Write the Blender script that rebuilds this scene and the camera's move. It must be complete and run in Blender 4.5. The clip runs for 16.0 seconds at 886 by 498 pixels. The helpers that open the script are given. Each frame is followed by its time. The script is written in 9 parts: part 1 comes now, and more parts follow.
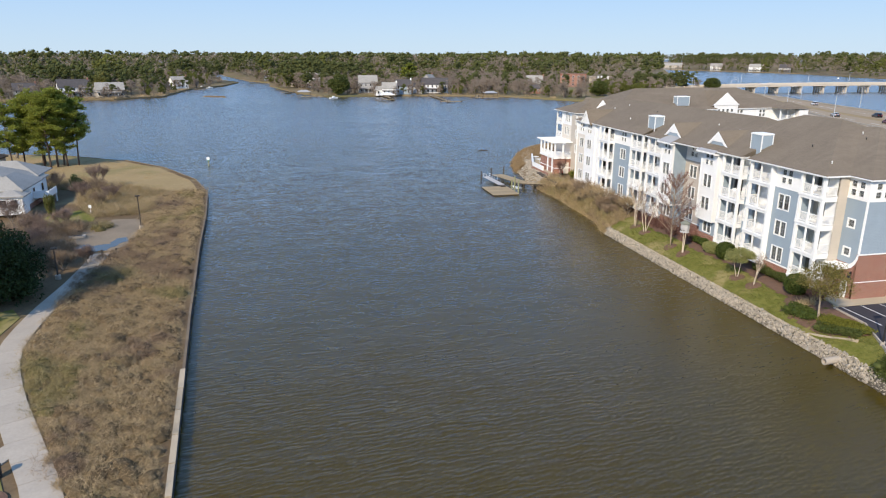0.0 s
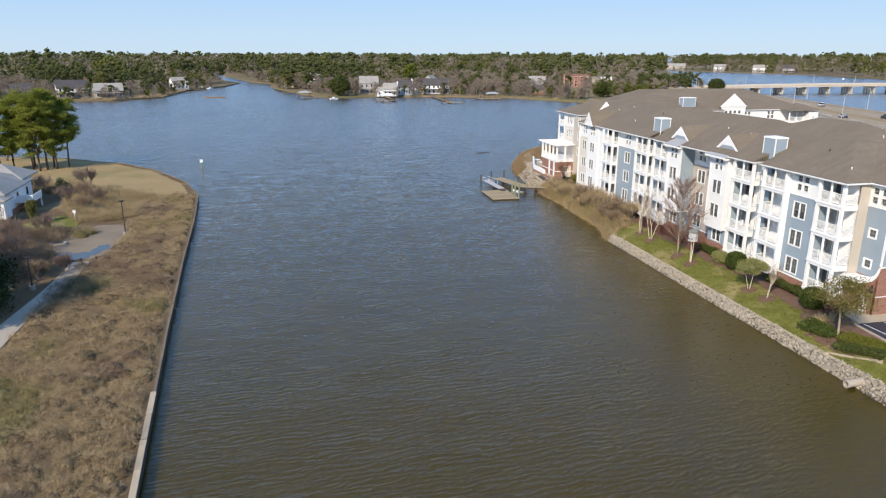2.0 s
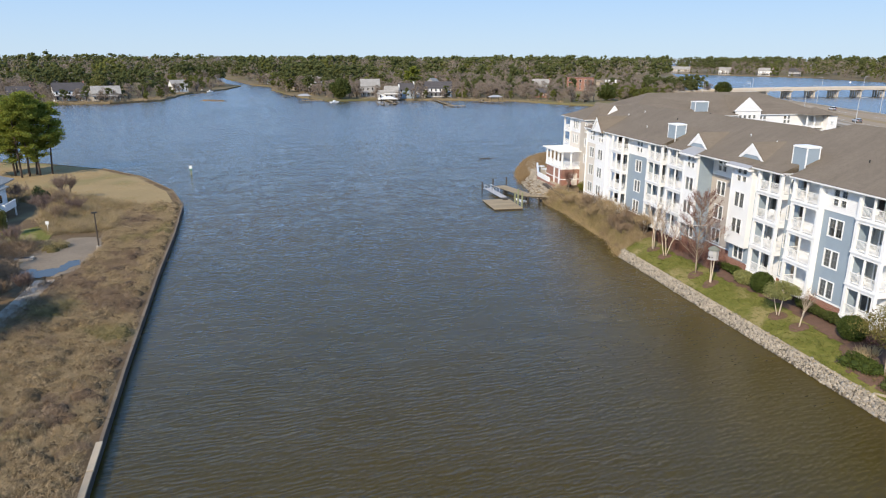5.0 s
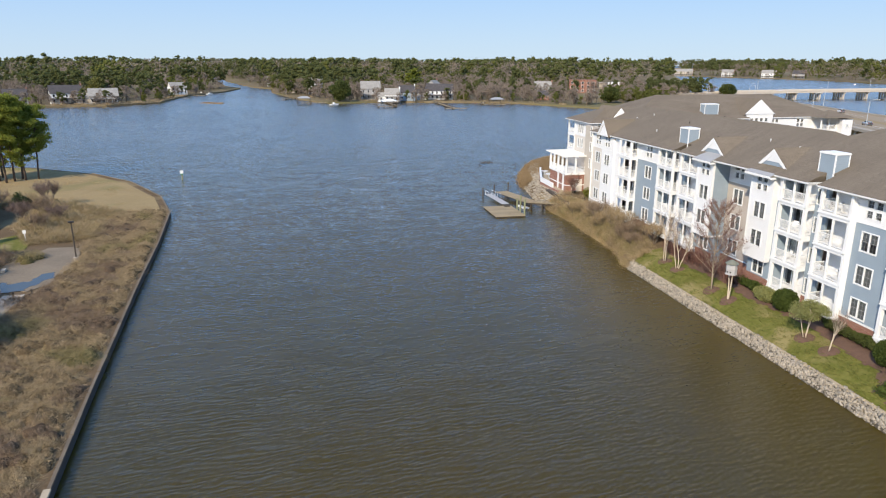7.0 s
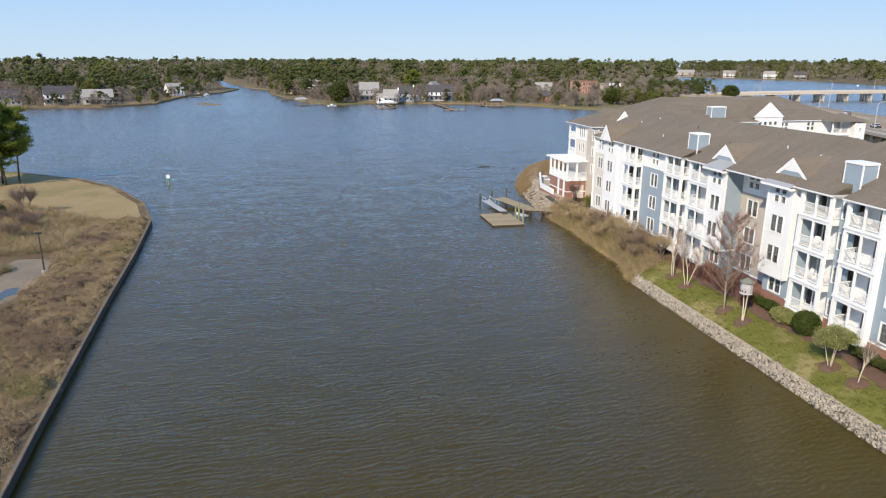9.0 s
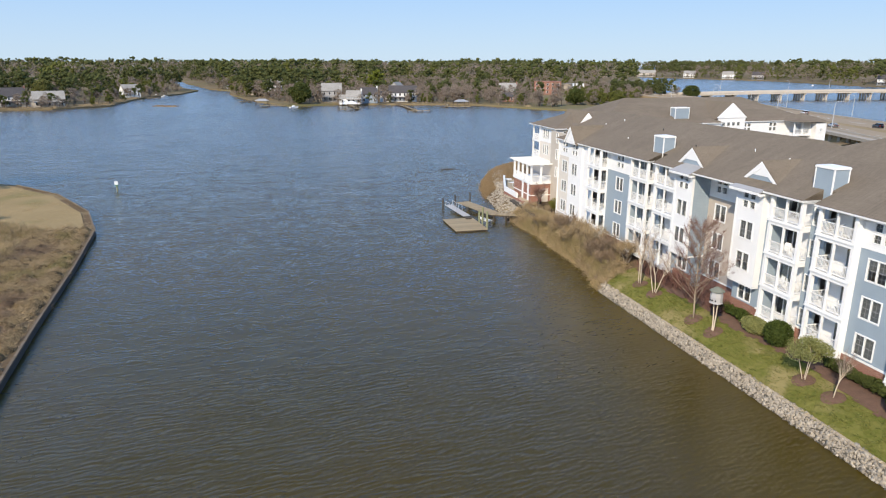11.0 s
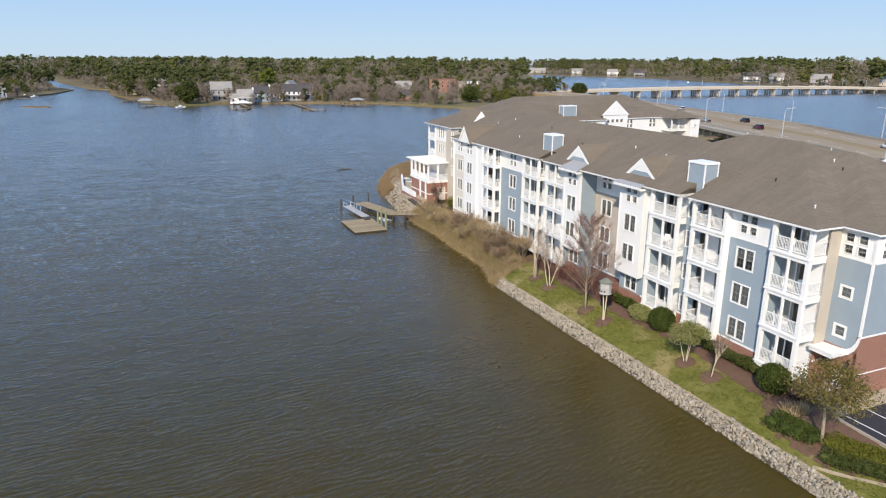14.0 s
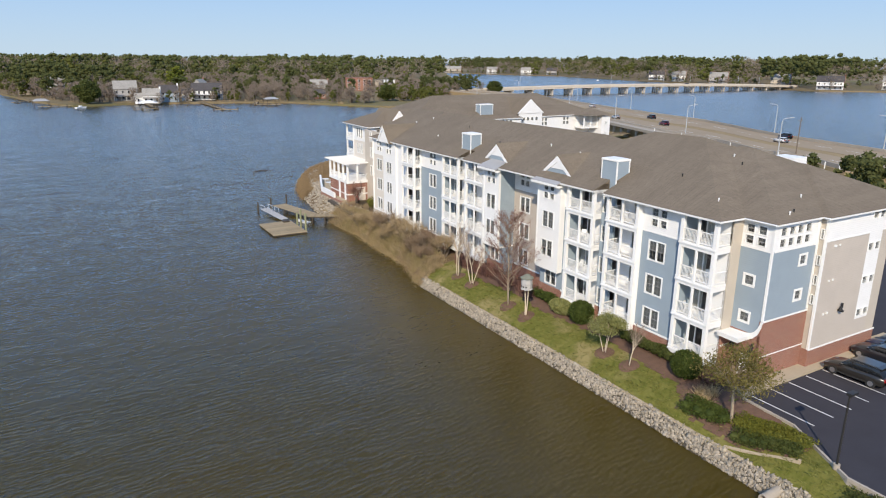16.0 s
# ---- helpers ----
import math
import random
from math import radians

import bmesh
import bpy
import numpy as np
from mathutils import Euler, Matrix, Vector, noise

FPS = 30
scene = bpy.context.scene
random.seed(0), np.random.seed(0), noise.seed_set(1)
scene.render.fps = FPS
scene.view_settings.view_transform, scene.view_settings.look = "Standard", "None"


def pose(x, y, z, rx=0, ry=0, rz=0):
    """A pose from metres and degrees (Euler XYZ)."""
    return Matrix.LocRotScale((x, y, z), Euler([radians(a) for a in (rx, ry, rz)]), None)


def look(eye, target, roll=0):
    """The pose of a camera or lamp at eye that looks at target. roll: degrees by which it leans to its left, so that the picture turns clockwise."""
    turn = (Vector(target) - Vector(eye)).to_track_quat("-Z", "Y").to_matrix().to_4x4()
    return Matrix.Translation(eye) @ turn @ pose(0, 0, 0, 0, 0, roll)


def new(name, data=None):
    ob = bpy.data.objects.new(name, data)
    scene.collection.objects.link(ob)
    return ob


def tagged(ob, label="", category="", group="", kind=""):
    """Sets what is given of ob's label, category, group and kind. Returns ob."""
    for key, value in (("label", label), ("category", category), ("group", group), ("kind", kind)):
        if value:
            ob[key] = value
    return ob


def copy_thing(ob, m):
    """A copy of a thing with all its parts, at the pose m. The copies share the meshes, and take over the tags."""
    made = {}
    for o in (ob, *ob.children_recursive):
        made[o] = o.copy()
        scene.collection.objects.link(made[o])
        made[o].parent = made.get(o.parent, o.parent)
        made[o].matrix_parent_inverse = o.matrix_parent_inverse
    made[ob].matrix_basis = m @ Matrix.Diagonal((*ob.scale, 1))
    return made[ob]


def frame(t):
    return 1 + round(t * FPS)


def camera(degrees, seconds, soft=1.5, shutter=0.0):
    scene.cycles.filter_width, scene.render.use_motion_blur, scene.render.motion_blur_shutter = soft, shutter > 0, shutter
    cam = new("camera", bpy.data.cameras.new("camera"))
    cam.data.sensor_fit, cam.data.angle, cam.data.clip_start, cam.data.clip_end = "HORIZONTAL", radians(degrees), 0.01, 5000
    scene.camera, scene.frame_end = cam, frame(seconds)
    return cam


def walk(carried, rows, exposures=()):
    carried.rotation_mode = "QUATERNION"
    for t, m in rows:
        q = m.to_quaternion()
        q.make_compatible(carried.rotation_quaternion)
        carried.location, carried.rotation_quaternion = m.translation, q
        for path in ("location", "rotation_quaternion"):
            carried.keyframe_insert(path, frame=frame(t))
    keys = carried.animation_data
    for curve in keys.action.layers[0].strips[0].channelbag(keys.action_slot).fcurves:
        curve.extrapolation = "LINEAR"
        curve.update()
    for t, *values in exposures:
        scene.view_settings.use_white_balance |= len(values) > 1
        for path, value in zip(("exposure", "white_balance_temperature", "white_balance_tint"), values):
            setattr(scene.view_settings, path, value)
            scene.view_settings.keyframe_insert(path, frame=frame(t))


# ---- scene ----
cam = camera(67.4, 16.0, 1.15)
PATH = [
    (0, (-61.867, -54.651, 26.825), (-61.174, -52.86, 26.266), 0.1),
    (0.5, (-61.241, -53.635, 26.796), (-60.549, -51.843, 26.238), 0.1),
    (1, (-60.626, -52.724, 26.792), (-59.936, -50.932, 26.234), 0.1),
    (1.5, (-60.011, -51.832, 26.734), (-59.323, -50.038, 26.177), 0.2),
    (2, (-59.467, -50.95, 26.644), (-58.781, -49.155, 26.087), 0.1),
    (2.5, (-58.905, -49.947, 26.578), (-58.221, -48.151, 26.024), 0.1),
    (3, (-58.318, -48.906, 26.573), (-57.635, -47.109, 26.019), 0.2),
    (3.5, (-57.732, -47.784, 26.528), (-57.051, -45.987, 25.975), 0.1),
    (4, (-57.18, -46.704, 26.469), (-56.5, -44.906, 25.917), 0.1),
    (6.5, (-54.307, -40.719, 26.168), (-53.633, -38.916, 25.625), 0.1),
    (7, (-53.663, -39.499, 26.075), (-52.99, -37.695, 25.533), 0.1),
    (7.5, (-52.949, -38.333, 26.054), (-52.279, -36.528, 25.514), 0.1),
    (8, (-52.287, -37.089, 26.052), (-51.619, -35.283, 25.513), 0.0),
    (8.5, (-51.499, -35.822, 26.063), (-50.832, -34.015, 25.523), 0.1),
    (11, (-48.567, -31.379, 26.093), (-47.805, -29.61, 25.555), 0.1),
    (11.5, (-48.252, -31.361, 26.104), (-47.445, -29.613, 25.563), 0.1),
    (12, (-48.128, -31.483, 26.154), (-47.275, -29.757, 25.612), 0.1),
    (12.5, (-48.094, -31.542, 26.211), (-47.194, -29.84, 25.669), 0.2),
    (13, (-48.138, -31.59, 26.293), (-47.197, -29.911, 25.75), 0.2),
    (13.5, (-48.193, -31.6, 26.4), (-47.211, -29.946, 25.855), 0.2),
    (14, (-48.173, -31.558, 26.456), (-47.153, -29.926, 25.912), 0.2),
    (14.5, (-48.15, -31.52, 26.499), (-47.094, -29.911, 25.954), 0.3),
    (15, (-48.172, -31.493, 26.558), (-47.07, -29.915, 26.013), 0.3),
    (15.5, (-48.175, -31.439, 26.599), (-47.016, -29.903, 26.053), 0.3),
    (16, (-48.147, -31.386, 26.612), (-46.936, -29.891, 26.064), 0.3),
]
EXPOSURE = 0.12
walk(cam, [(t, look(eye, target, roll)) for t, eye, target, roll in PATH], [(0, EXPOSURE, 6500, 10), (12, EXPOSURE, 6500, 10), (16, EXPOSURE - 0.14, 6500, 10)])

# sun low in the west, behind the camera's left shoulder
SUN_TO = Vector((-0.755 * 0.822, -0.656 * 0.822, 0.570))
world = bpy.data.worlds.new("world")
scene.world = world
world.use_nodes = True
wt = world.node_tree
sky = wt.nodes.new("ShaderNodeTexSky")
sky.sky_type, sky.sun_disc = "NISHITA", False
sky.sun_elevation, sky.sun_rotation = radians(34.7), radians(229)
sky.altitude, sky.air_density, sky.dust_density, sky.ozone_density = 0, 1.0, 0.3, 3.0
# thin spring haze evens the clear sky out: pale at the horizon, deeper blue overhead
up = wt.nodes.new("ShaderNodeSeparateXYZ")
wt.links.new(wt.nodes.new("ShaderNodeTexCoord").outputs["Generated"], up.inputs[0])
haze = wt.nodes.new("ShaderNodeValToRGB")
wt.links.new(up.outputs["Z"], haze.inputs[0])
haze.color_ramp.elements[0].position, haze.color_ramp.elements[0].color = 0.0, (5.5, 7.1, 8.6, 1)
haze.color_ramp.elements[1].position, haze.color_ramp.elements[1].color = 1.0, (1.4, 3.0, 6.6, 1)
for at, tone in ((0.09, (4.1, 6.2, 9.2, 1)), (0.45, (3.3, 6.4, 12.2, 1))):
    haze.color_ramp.elements.new(at).color = tone
veil = wt.nodes.new("ShaderNodeMix")
veil.data_type = "RGBA"
veil.inputs[0].default_value = 0.9
wt.links.new(sky.outputs[0], veil.inputs[6])
wt.links.new(haze.outputs[0], veil.inputs[7])
wt.links.new(veil.outputs[2], wt.nodes["Background"].inputs[0])
wt.nodes["Background"].inputs[1].default_value = 0.1
sun = new("sun", bpy.data.lights.new("sun", "SUN"))
sun.data.energy, sun.data.angle, sun.data.color = 5.0, radians(0.53), (1.0, 0.865, 0.69)
sun.rotation_euler = SUN_TO.to_track_quat("Z", "Y").to_euler()

rng = np.random.default_rng(7)

# ---------- materials ----------
def nodes_of(name):
    m = bpy.data.materials.new(name)
    m.use_nodes = True
    t = m.node_tree
    return m, t, t.nodes["Principled BSDF"]


def link(t, a, b):
    t.links.new(a, b)


def noise_node(t, vec, scale, detail=4.0, rough=0.55):
    n = t.nodes.new("ShaderNodeTexNoise")
    n.inputs["Scale"].default_value, n.inputs["Detail"].default_value, n.inputs["Roughness"].default_value = scale, detail, rough
    link(t, vec, n.inputs["Vector"])
    return n.outputs["Fac"]


def mapped(t, fac, lo, hi, a=0.0, b=1.0):
    n = t.nodes.new("ShaderNodeMapRange")
    n.inputs["From Min"].default_value, n.inputs["From Max"].default_value = lo, hi
    n.inputs["To Min"].default_value, n.inputs["To Max"].default_value = a, b
    link(t, fac, n.inputs["Value"])
    return n.outputs[0]


def mixed(t, fac, a, b, mode="MIX"):
    n = t.nodes.new("ShaderNodeMix")
    n.data_type, n.blend_type = "RGBA", mode
    if isinstance(fac, float):
        n.inputs[0].default_value = fac
    else:
        link(t, fac, n.inputs[0])
    for k, c in ((6, a), (7, b)):
        if isinstance(c, tuple):
            n.inputs[k].default_value = (*c, 1)
        else:
            link(t, c, n.inputs[k])
    return n.outputs[2]


def bumped(t, p, height, strength, distance):
    b = t.nodes.new("ShaderNodeBump")
    b.inputs["Strength"].default_value, b.inputs["Distance"].default_value = strength, distance
    link(t, height, b.inputs["Height"])
    link(t, b.outputs[0], p.inputs["Normal"])


def stuff_mat(name, a, b, rough=0.8, fine=8.0, coarse=0.6, bump=0.3, dist=0.02, spec=0.3, island=0.0, rand=0.0, metal=0.0, third=None):
    """Two-scale mottled surface between the colours a and b; island and rand vary it from piece to piece."""
    m, t, p = nodes_of(name)
    co = t.nodes.new("ShaderNodeTexCoord").outputs["Object"]
    f1, f2 = noise_node(t, co, fine), noise_node(t, co, coarse, 3.0)
    s = t.nodes.new("ShaderNodeMath")
    s.operation = "ADD"
    link(t, mapped(t, f1, 0.3, 0.7, 0, 0.5), s.inputs[0])
    link(t, mapped(t, f2, 0.3, 0.7, 0, 0.5), s.inputs[1])
    col = mixed(t, s.outputs[0], a, b)
    if third:
        f3 = noise_node(t, co, coarse * 0.37, 2.0)
        col = mixed(t, mapped(t, f3, 0.52, 0.66), col, third)
    for amount, sock in ((island, "Random Per Island"), (rand, "Random")):
        if amount:
            src = t.nodes.new("ShaderNodeNewGeometry" if sock != "Random" else "ShaderNodeObjectInfo").outputs[sock]
            h = t.nodes.new("ShaderNodeHueSaturation")
            link(t, mapped(t, src, 0, 1, 1 - amount, 1 + amount), h.inputs["Value"])
            link(t, col, h.inputs["Color"])
            col = h.outputs[0]
    link(t, col, p.inputs["Base Color"])
    p.inputs["Roughness"].default_value, p.inputs["Specular IOR Level"].default_value, p.inputs["Metallic"].default_value = rough, spec, metal
    if bump:
        bumped(t, p, f1, bump, dist)
    return m


def siding_mat(name, a, b, pitch=0.16):
    """Horizontal lap siding: a saw-tooth relief up the wall, faint weathering."""
    m, t, p = nodes_of(name)
    co = t.nodes.new("ShaderNodeTexCoord").outputs["Object"]
    sep = t.nodes.new("ShaderNodeSeparateXYZ")
    link(t, co, sep.inputs[0])
    q = t.nodes.new("ShaderNodeMath")
    q.operation = "DIVIDE"
    link(t, sep.outputs["Z"], q.inputs[0])
    q.inputs[1].default_value = pitch
    fr = t.nodes.new("ShaderNodeMath")
    fr.operation = "FRACT"
    link(t, q.outputs[0], fr.inputs[0])
    f1 = noise_node(t, co, 0.7, 3.0)
    f2 = noise_node(t, co, 14.0, 2.0)
    col = mixed(t, mapped(t, f1, 0.3, 0.7), a, b)
    seam = t.nodes.new("ShaderNodeMath")
    seam.operation = "GREATER_THAN"
    link(t, fr.outputs[0], seam.inputs[0])
    seam.inputs[1].default_value = 0.9
    sm = t.nodes.new("ShaderNodeMath")
    sm.operation = "MULTIPLY"
    link(t, seam.outputs[0], sm.inputs[0])
    sm.inputs[1].default_value = 0.35
    col = mixed(t, sm.outputs[0], col, tuple(c * 0.55 for c in a))
    link(t, col, p.inputs["Base Color"])
    p.inputs["Roughness"].default_value, p.inputs["Specular IOR Level"].default_value = 0.55, 0.3
    h = t.nodes.new("ShaderNodeMath")
    h.operation = "SUBTRACT"
    h.inputs[0].default_value = 1.0
    link(t, fr.outputs[0], h.inputs[1])
    bumped(t, p, h.outputs[0], 0.5, 0.02)
    return m


def brick_mat(name):
    m, t, p = nodes_of(name)
    tc = t.nodes.new("ShaderNodeTexCoord").outputs["Object"]
    sep = t.nodes.new("ShaderNodeSeparateXYZ")
    link(t, tc, sep.inputs[0])
    add = t.nodes.new("ShaderNodeMath")
    add.operation = "ADD"
    link(t, sep.outputs["X"], add.inputs[0])
    link(t, sep.outputs["Y"], add.inputs[1])
    com = t.nodes.new("ShaderNodeCombineXYZ")
    link(t, add.outputs[0], com.inputs["X"])
    link(t, sep.outputs["Z"], com.inputs["Y"])
    b = t.nodes.new("ShaderNodeTexBrick")
    link(t, com.outputs[0], b.inputs["Vector"])
    b.inputs["Scale"].default_value, b.inputs["Mortar Size"].default_value = 1.0, 0.011
    b.inputs["Brick Width"].default_value, b.inputs["Row Height"].default_value = 0.215, 0.075
    b.inputs["Color1"].default_value, b.inputs["Color2"].default_value, b.inputs["Mortar"].default_value = (0.30, 0.105, 0.066, 1), (0.17, 0.06, 0.041, 1), (0.38, 0.27, 0.20, 1)
    col = mixed(t, mapped(t, noise_node(t, tc, 1.1), 0.35, 0.75, 0, 0.3), b.outputs["Color"], (0.21, 0.085, 0.066))
    link(t, col, p.inputs["Base Color"])
    p.inputs["Roughness"].default_value = 0.85
    bumped(t, p, b.outputs["Fac"], -0.3, 0.01)
    return m


def shingle_mat(name, a, b):
    """Asphalt shingles: staggered tabs, streaks that run down the slope, blotches."""
    m, t, p = nodes_of(name)
    tc = t.nodes.new("ShaderNodeTexCoord").outputs["Object"]
    sep = t.nodes.new("ShaderNodeSeparateXYZ")
    link(t, tc, sep.inputs[0])
    com = t.nodes.new("ShaderNodeCombineXYZ")
    add = t.nodes.new("ShaderNodeMath")
    add.operation = "ADD"
    link(t, sep.outputs["X"], add.inputs[0])
    link(t, sep.outputs["Y"], add.inputs[1])
    zz = t.nodes.new("ShaderNodeMath")
    zz.operation = "MULTIPLY"
    zz.inputs[1].default_value = 2.5
    link(t, sep.outputs["Z"], zz.inputs[0])
    link(t, add.outputs[0], com.inputs["X"])
    link(t, zz.outputs[0], com.inputs["Y"])
    b_ = t.nodes.new("ShaderNodeTexBrick")
    link(t, com.outputs[0], b_.inputs["Vector"])
    b_.inputs["Scale"].default_value, b_.inputs["Mortar Size"].default_value = 1.0, 0.012
    b_.inputs["Brick Width"].default_value, b_.inputs["Row Height"].default_value = 0.33, 0.16
    b_.inputs["Color1"].default_value, b_.inputs["Color2"].default_value, b_.inputs["Mortar"].default_value = (*a, 1), (*b, 1), (*(c * 0.6 for c in a), 1)
    big = noise_node(t, tc, 0.25, 4.0)
    streak = t.nodes.new("ShaderNodeMapping")
    streak.inputs["Scale"].default_value = (0.15, 1.4, 0.15)
    link(t, tc, streak.inputs["Vector"])
    sn = noise_node(t, streak.outputs[0], 1.0, 4.0)
    col = mixed(t, mapped(t, big, 0.35, 0.7, 0, 0.55), b_.outputs["Color"], tuple(c * 0.74 for c in a))
    col = mixed(t, mapped(t, sn, 0.45, 0.75, 0, 0.25), col, tuple(c * 1.28 for c in b))
    grain = noise_node(t, tc, 30.0, 2.0)
    col = mixed(t, mapped(t, grain, 0.3, 0.7, 0, 0.3), col, tuple(c * 0.6 for c in a))
    link(t, col, p.inputs["Base Color"])
    p.inputs["Roughness"].default_value, p.inputs["Specular IOR Level"].default_value = 0.95, 0.15
    bumped(t, p, b_.outputs["Fac"], -0.3, 0.015)
    return m


def glass_mat(name, tint=(0.87, 0.89, 0.90)):
    m, t, p = nodes_of(name)
    t.nodes.remove(p)
    out = t.nodes["Material Output"]
    tr, gl, mx, fr = (t.nodes.new(k) for k in ("ShaderNodeBsdfTransparent", "ShaderNodeBsdfGlossy", "ShaderNodeMixShader", "ShaderNodeLayerWeight"))
    tr.inputs["Color"].default_value = (*tint, 1)
    gl.inputs["Roughness"].default_value = 0.04
    gl.inputs["Color"].default_value = (0.9, 0.92, 0.95, 1)
    rise = t.nodes.new("ShaderNodeMath")
    rise.operation, rise.inputs[1].default_value = "POWER", 4.0
    link(t, fr.outputs["Facing"], rise.inputs[0])
    link(t, mapped(t, rise.outputs[0], 0.0, 1.0, 0.03, 0.7), mx.inputs[0])
    link(t, tr.outputs[0], mx.inputs[1])
    link(t, gl.outputs[0], mx.inputs[2])
    link(t, mx.outputs[0], out.inputs["Surface"])
    return m


def water_mat(name):
    """Turbid tidal water: brown-green body under a glossy skin of long-crested ripples, with calmer and rougher lanes."""
    m, t, p = nodes_of(name)
    tc = t.nodes.new("ShaderNodeTexCoord").outputs["Object"]

    def crests(angle, long):
        """Coordinates drawn out along a crest that runs at this angle from east."""
        n = t.nodes.new("ShaderNodeMapping")
        n.vector_type = "TEXTURE"
        n.inputs["Rotation"].default_value, n.inputs["Scale"].default_value = (0, 0, radians(angle)), (long, 1.0, 1.0)
        link(t, tc, n.inputs["Vector"])
        return n.outputs[0]

    def math_node(kind, a, b, c=0.0):
        n = t.nodes.new("ShaderNodeMath")
        n.operation = kind
        for k, x in enumerate((a, b, c)):
            if isinstance(x, float):
                n.inputs[k].default_value = x
            else:
                link(t, x, n.inputs[k])
        return n.outputs[0]

    def ripple(angle, long, scale, slope, detail=1.0):
        return mapped(t, noise_node(t, crests(angle, long), scale, detail, 0.45), 0.25, 0.75, -slope, slope)

    lanes = mapped(t, noise_node(t, crests(35, 3.0), 0.02, 3.0), 0.35, 0.65, 0.86, 1.1)
    murk = noise_node(t, tc, 0.02, 3.0)
    body = mixed(t, mapped(t, murk, 0.35, 0.65), (0.060, 0.0385, 0.001), (0.050, 0.0355, 0.002))
    link(t, body, p.inputs["Base Color"])
    p.inputs["Roughness"].default_value, p.inputs["Specular IOR Level"].default_value = 1.0, 0.0
    p.inputs["Subsurface Weight"].default_value, p.inputs["Subsurface Scale"].default_value = 1.0, 1.0
    p.inputs["Subsurface Radius"].default_value = (0.9, 0.8, 0.5)
    p.subsurface_method = "BURLEY"
    # long even wind waves that bend and fade, and finer and broader ones between them
    def train(angle, length, slope, bend):
        n = t.nodes.new("ShaderNodeTexWave")
        n.wave_type, n.bands_direction, n.wave_profile = "BANDS", "Y", "SIN"
        n.inputs["Scale"].default_value, n.inputs["Distortion"].default_value = 0.314 / length, bend
        n.inputs["Detail"].default_value, n.inputs["Detail Scale"].default_value = 2.0, 1.6
        link(t, crests(angle, 2.2), n.inputs["Vector"])
        fade = mapped(t, noise_node(t, crests(angle, 2.0), 0.35 / length, 1.0), 0.35, 0.62, 0.4, 1.0)
        return math_node("MULTIPLY", mapped(t, n.outputs["Fac"], 0.0, 1.0, -slope, slope), fade)

    total = train(-7, 0.52, 0.135, 9.0)
    total = math_node("ADD", total, train(9, 0.36, 0.10, 8.0))
    for args in ((0, 2.4, 8.5, 0.09), (-20, 3.4, 1.15, 0.035), (-6, 4.5, 0.33, 0.03)):
        total = math_node("ADD", total, ripple(*args))
    slope = math_node("MULTIPLY", total, lanes)
    side = ripple(70, 1.6, 3.4, 0.045)
    tilt = t.nodes.new("ShaderNodeCombineXYZ")
    link(t, math_node("MULTIPLY_ADD", slope, 0.18, side), tilt.inputs["X"])
    link(t, slope, tilt.inputs["Y"])
    tilt.inputs["Z"].default_value = 1.0
    unit = t.nodes.new("ShaderNodeVectorMath")
    unit.operation = "NORMALIZE"
    link(t, tilt.outputs[0], unit.inputs[0])
    gl, mx, fr = (t.nodes.new(k) for k in ("ShaderNodeBsdfGlossy", "ShaderNodeMixShader", "ShaderNodeFresnel"))
    fr.inputs["IOR"].default_value = 1.45
    link(t, unit.outputs[0], fr.inputs["Normal"])
    link(t, unit.outputs[0], gl.inputs["Normal"])
    gl.inputs["Roughness"].default_value = 0.25
    link(t, fr.outputs[0], mx.inputs[0])
    link(t, p.outputs[0], mx.inputs[1])
    link(t, gl.outputs[0], mx.inputs[2])
    link(t, mx.outputs[0], t.nodes["Material Output"].inputs["Surface"])
    return m


def leaf_mat(name, a, b, spread=0.35, rough=0.7):
    """Leaves and twigs that vary from piece to piece between two colours."""
    m, t, p = nodes_of(name)
    g = t.nodes.new("ShaderNodeNewGeometry").outputs["Random Per Island"]
    co = t.nodes.new("ShaderNodeTexCoord").outputs["Object"]
    n = noise_node(t, co, 0.5, 4.0, 0.7)
    s = t.nodes.new("ShaderNodeMath")
    s.operation = "ADD"
    link(t, mapped(t, g, 0, 1, 0, 0.55), s.inputs[0])
    link(t, mapped(t, n, 0.3, 0.7, 0, 0.45), s.inputs[1])
    col = mixed(t, s.outputs[0], a, b)
    h = t.nodes.new("ShaderNodeHueSaturation")
    link(t, mapped(t, g, 0, 1, 1 - spread, 1 + spread), h.inputs["Value"])
    link(t, col, h.inputs["Color"])
    link(t, h.outputs[0], p.inputs["Base Color"])
    p.inputs["Roughness"].default_value, p.inputs["Specular IOR Level"].default_value = rough, 0.2
    return m


def let_through(m, share):
    """Leaves pass some light on to their far side."""
    t = m.node_tree
    p = t.nodes["Principled BSDF"]
    thin, mx = t.nodes.new("ShaderNodeBsdfTranslucent"), t.nodes.new("ShaderNodeMixShader")
    link(t, p.inputs["Base Color"].links[0].from_socket, thin.inputs["Color"])
    mx.inputs[0].default_value = share
    link(t, p.outputs[0], mx.inputs[1])
    link(t, thin.outputs[0], mx.inputs[2])
    link(t, mx.outputs[0], t.nodes["Material Output"].inputs["Surface"])


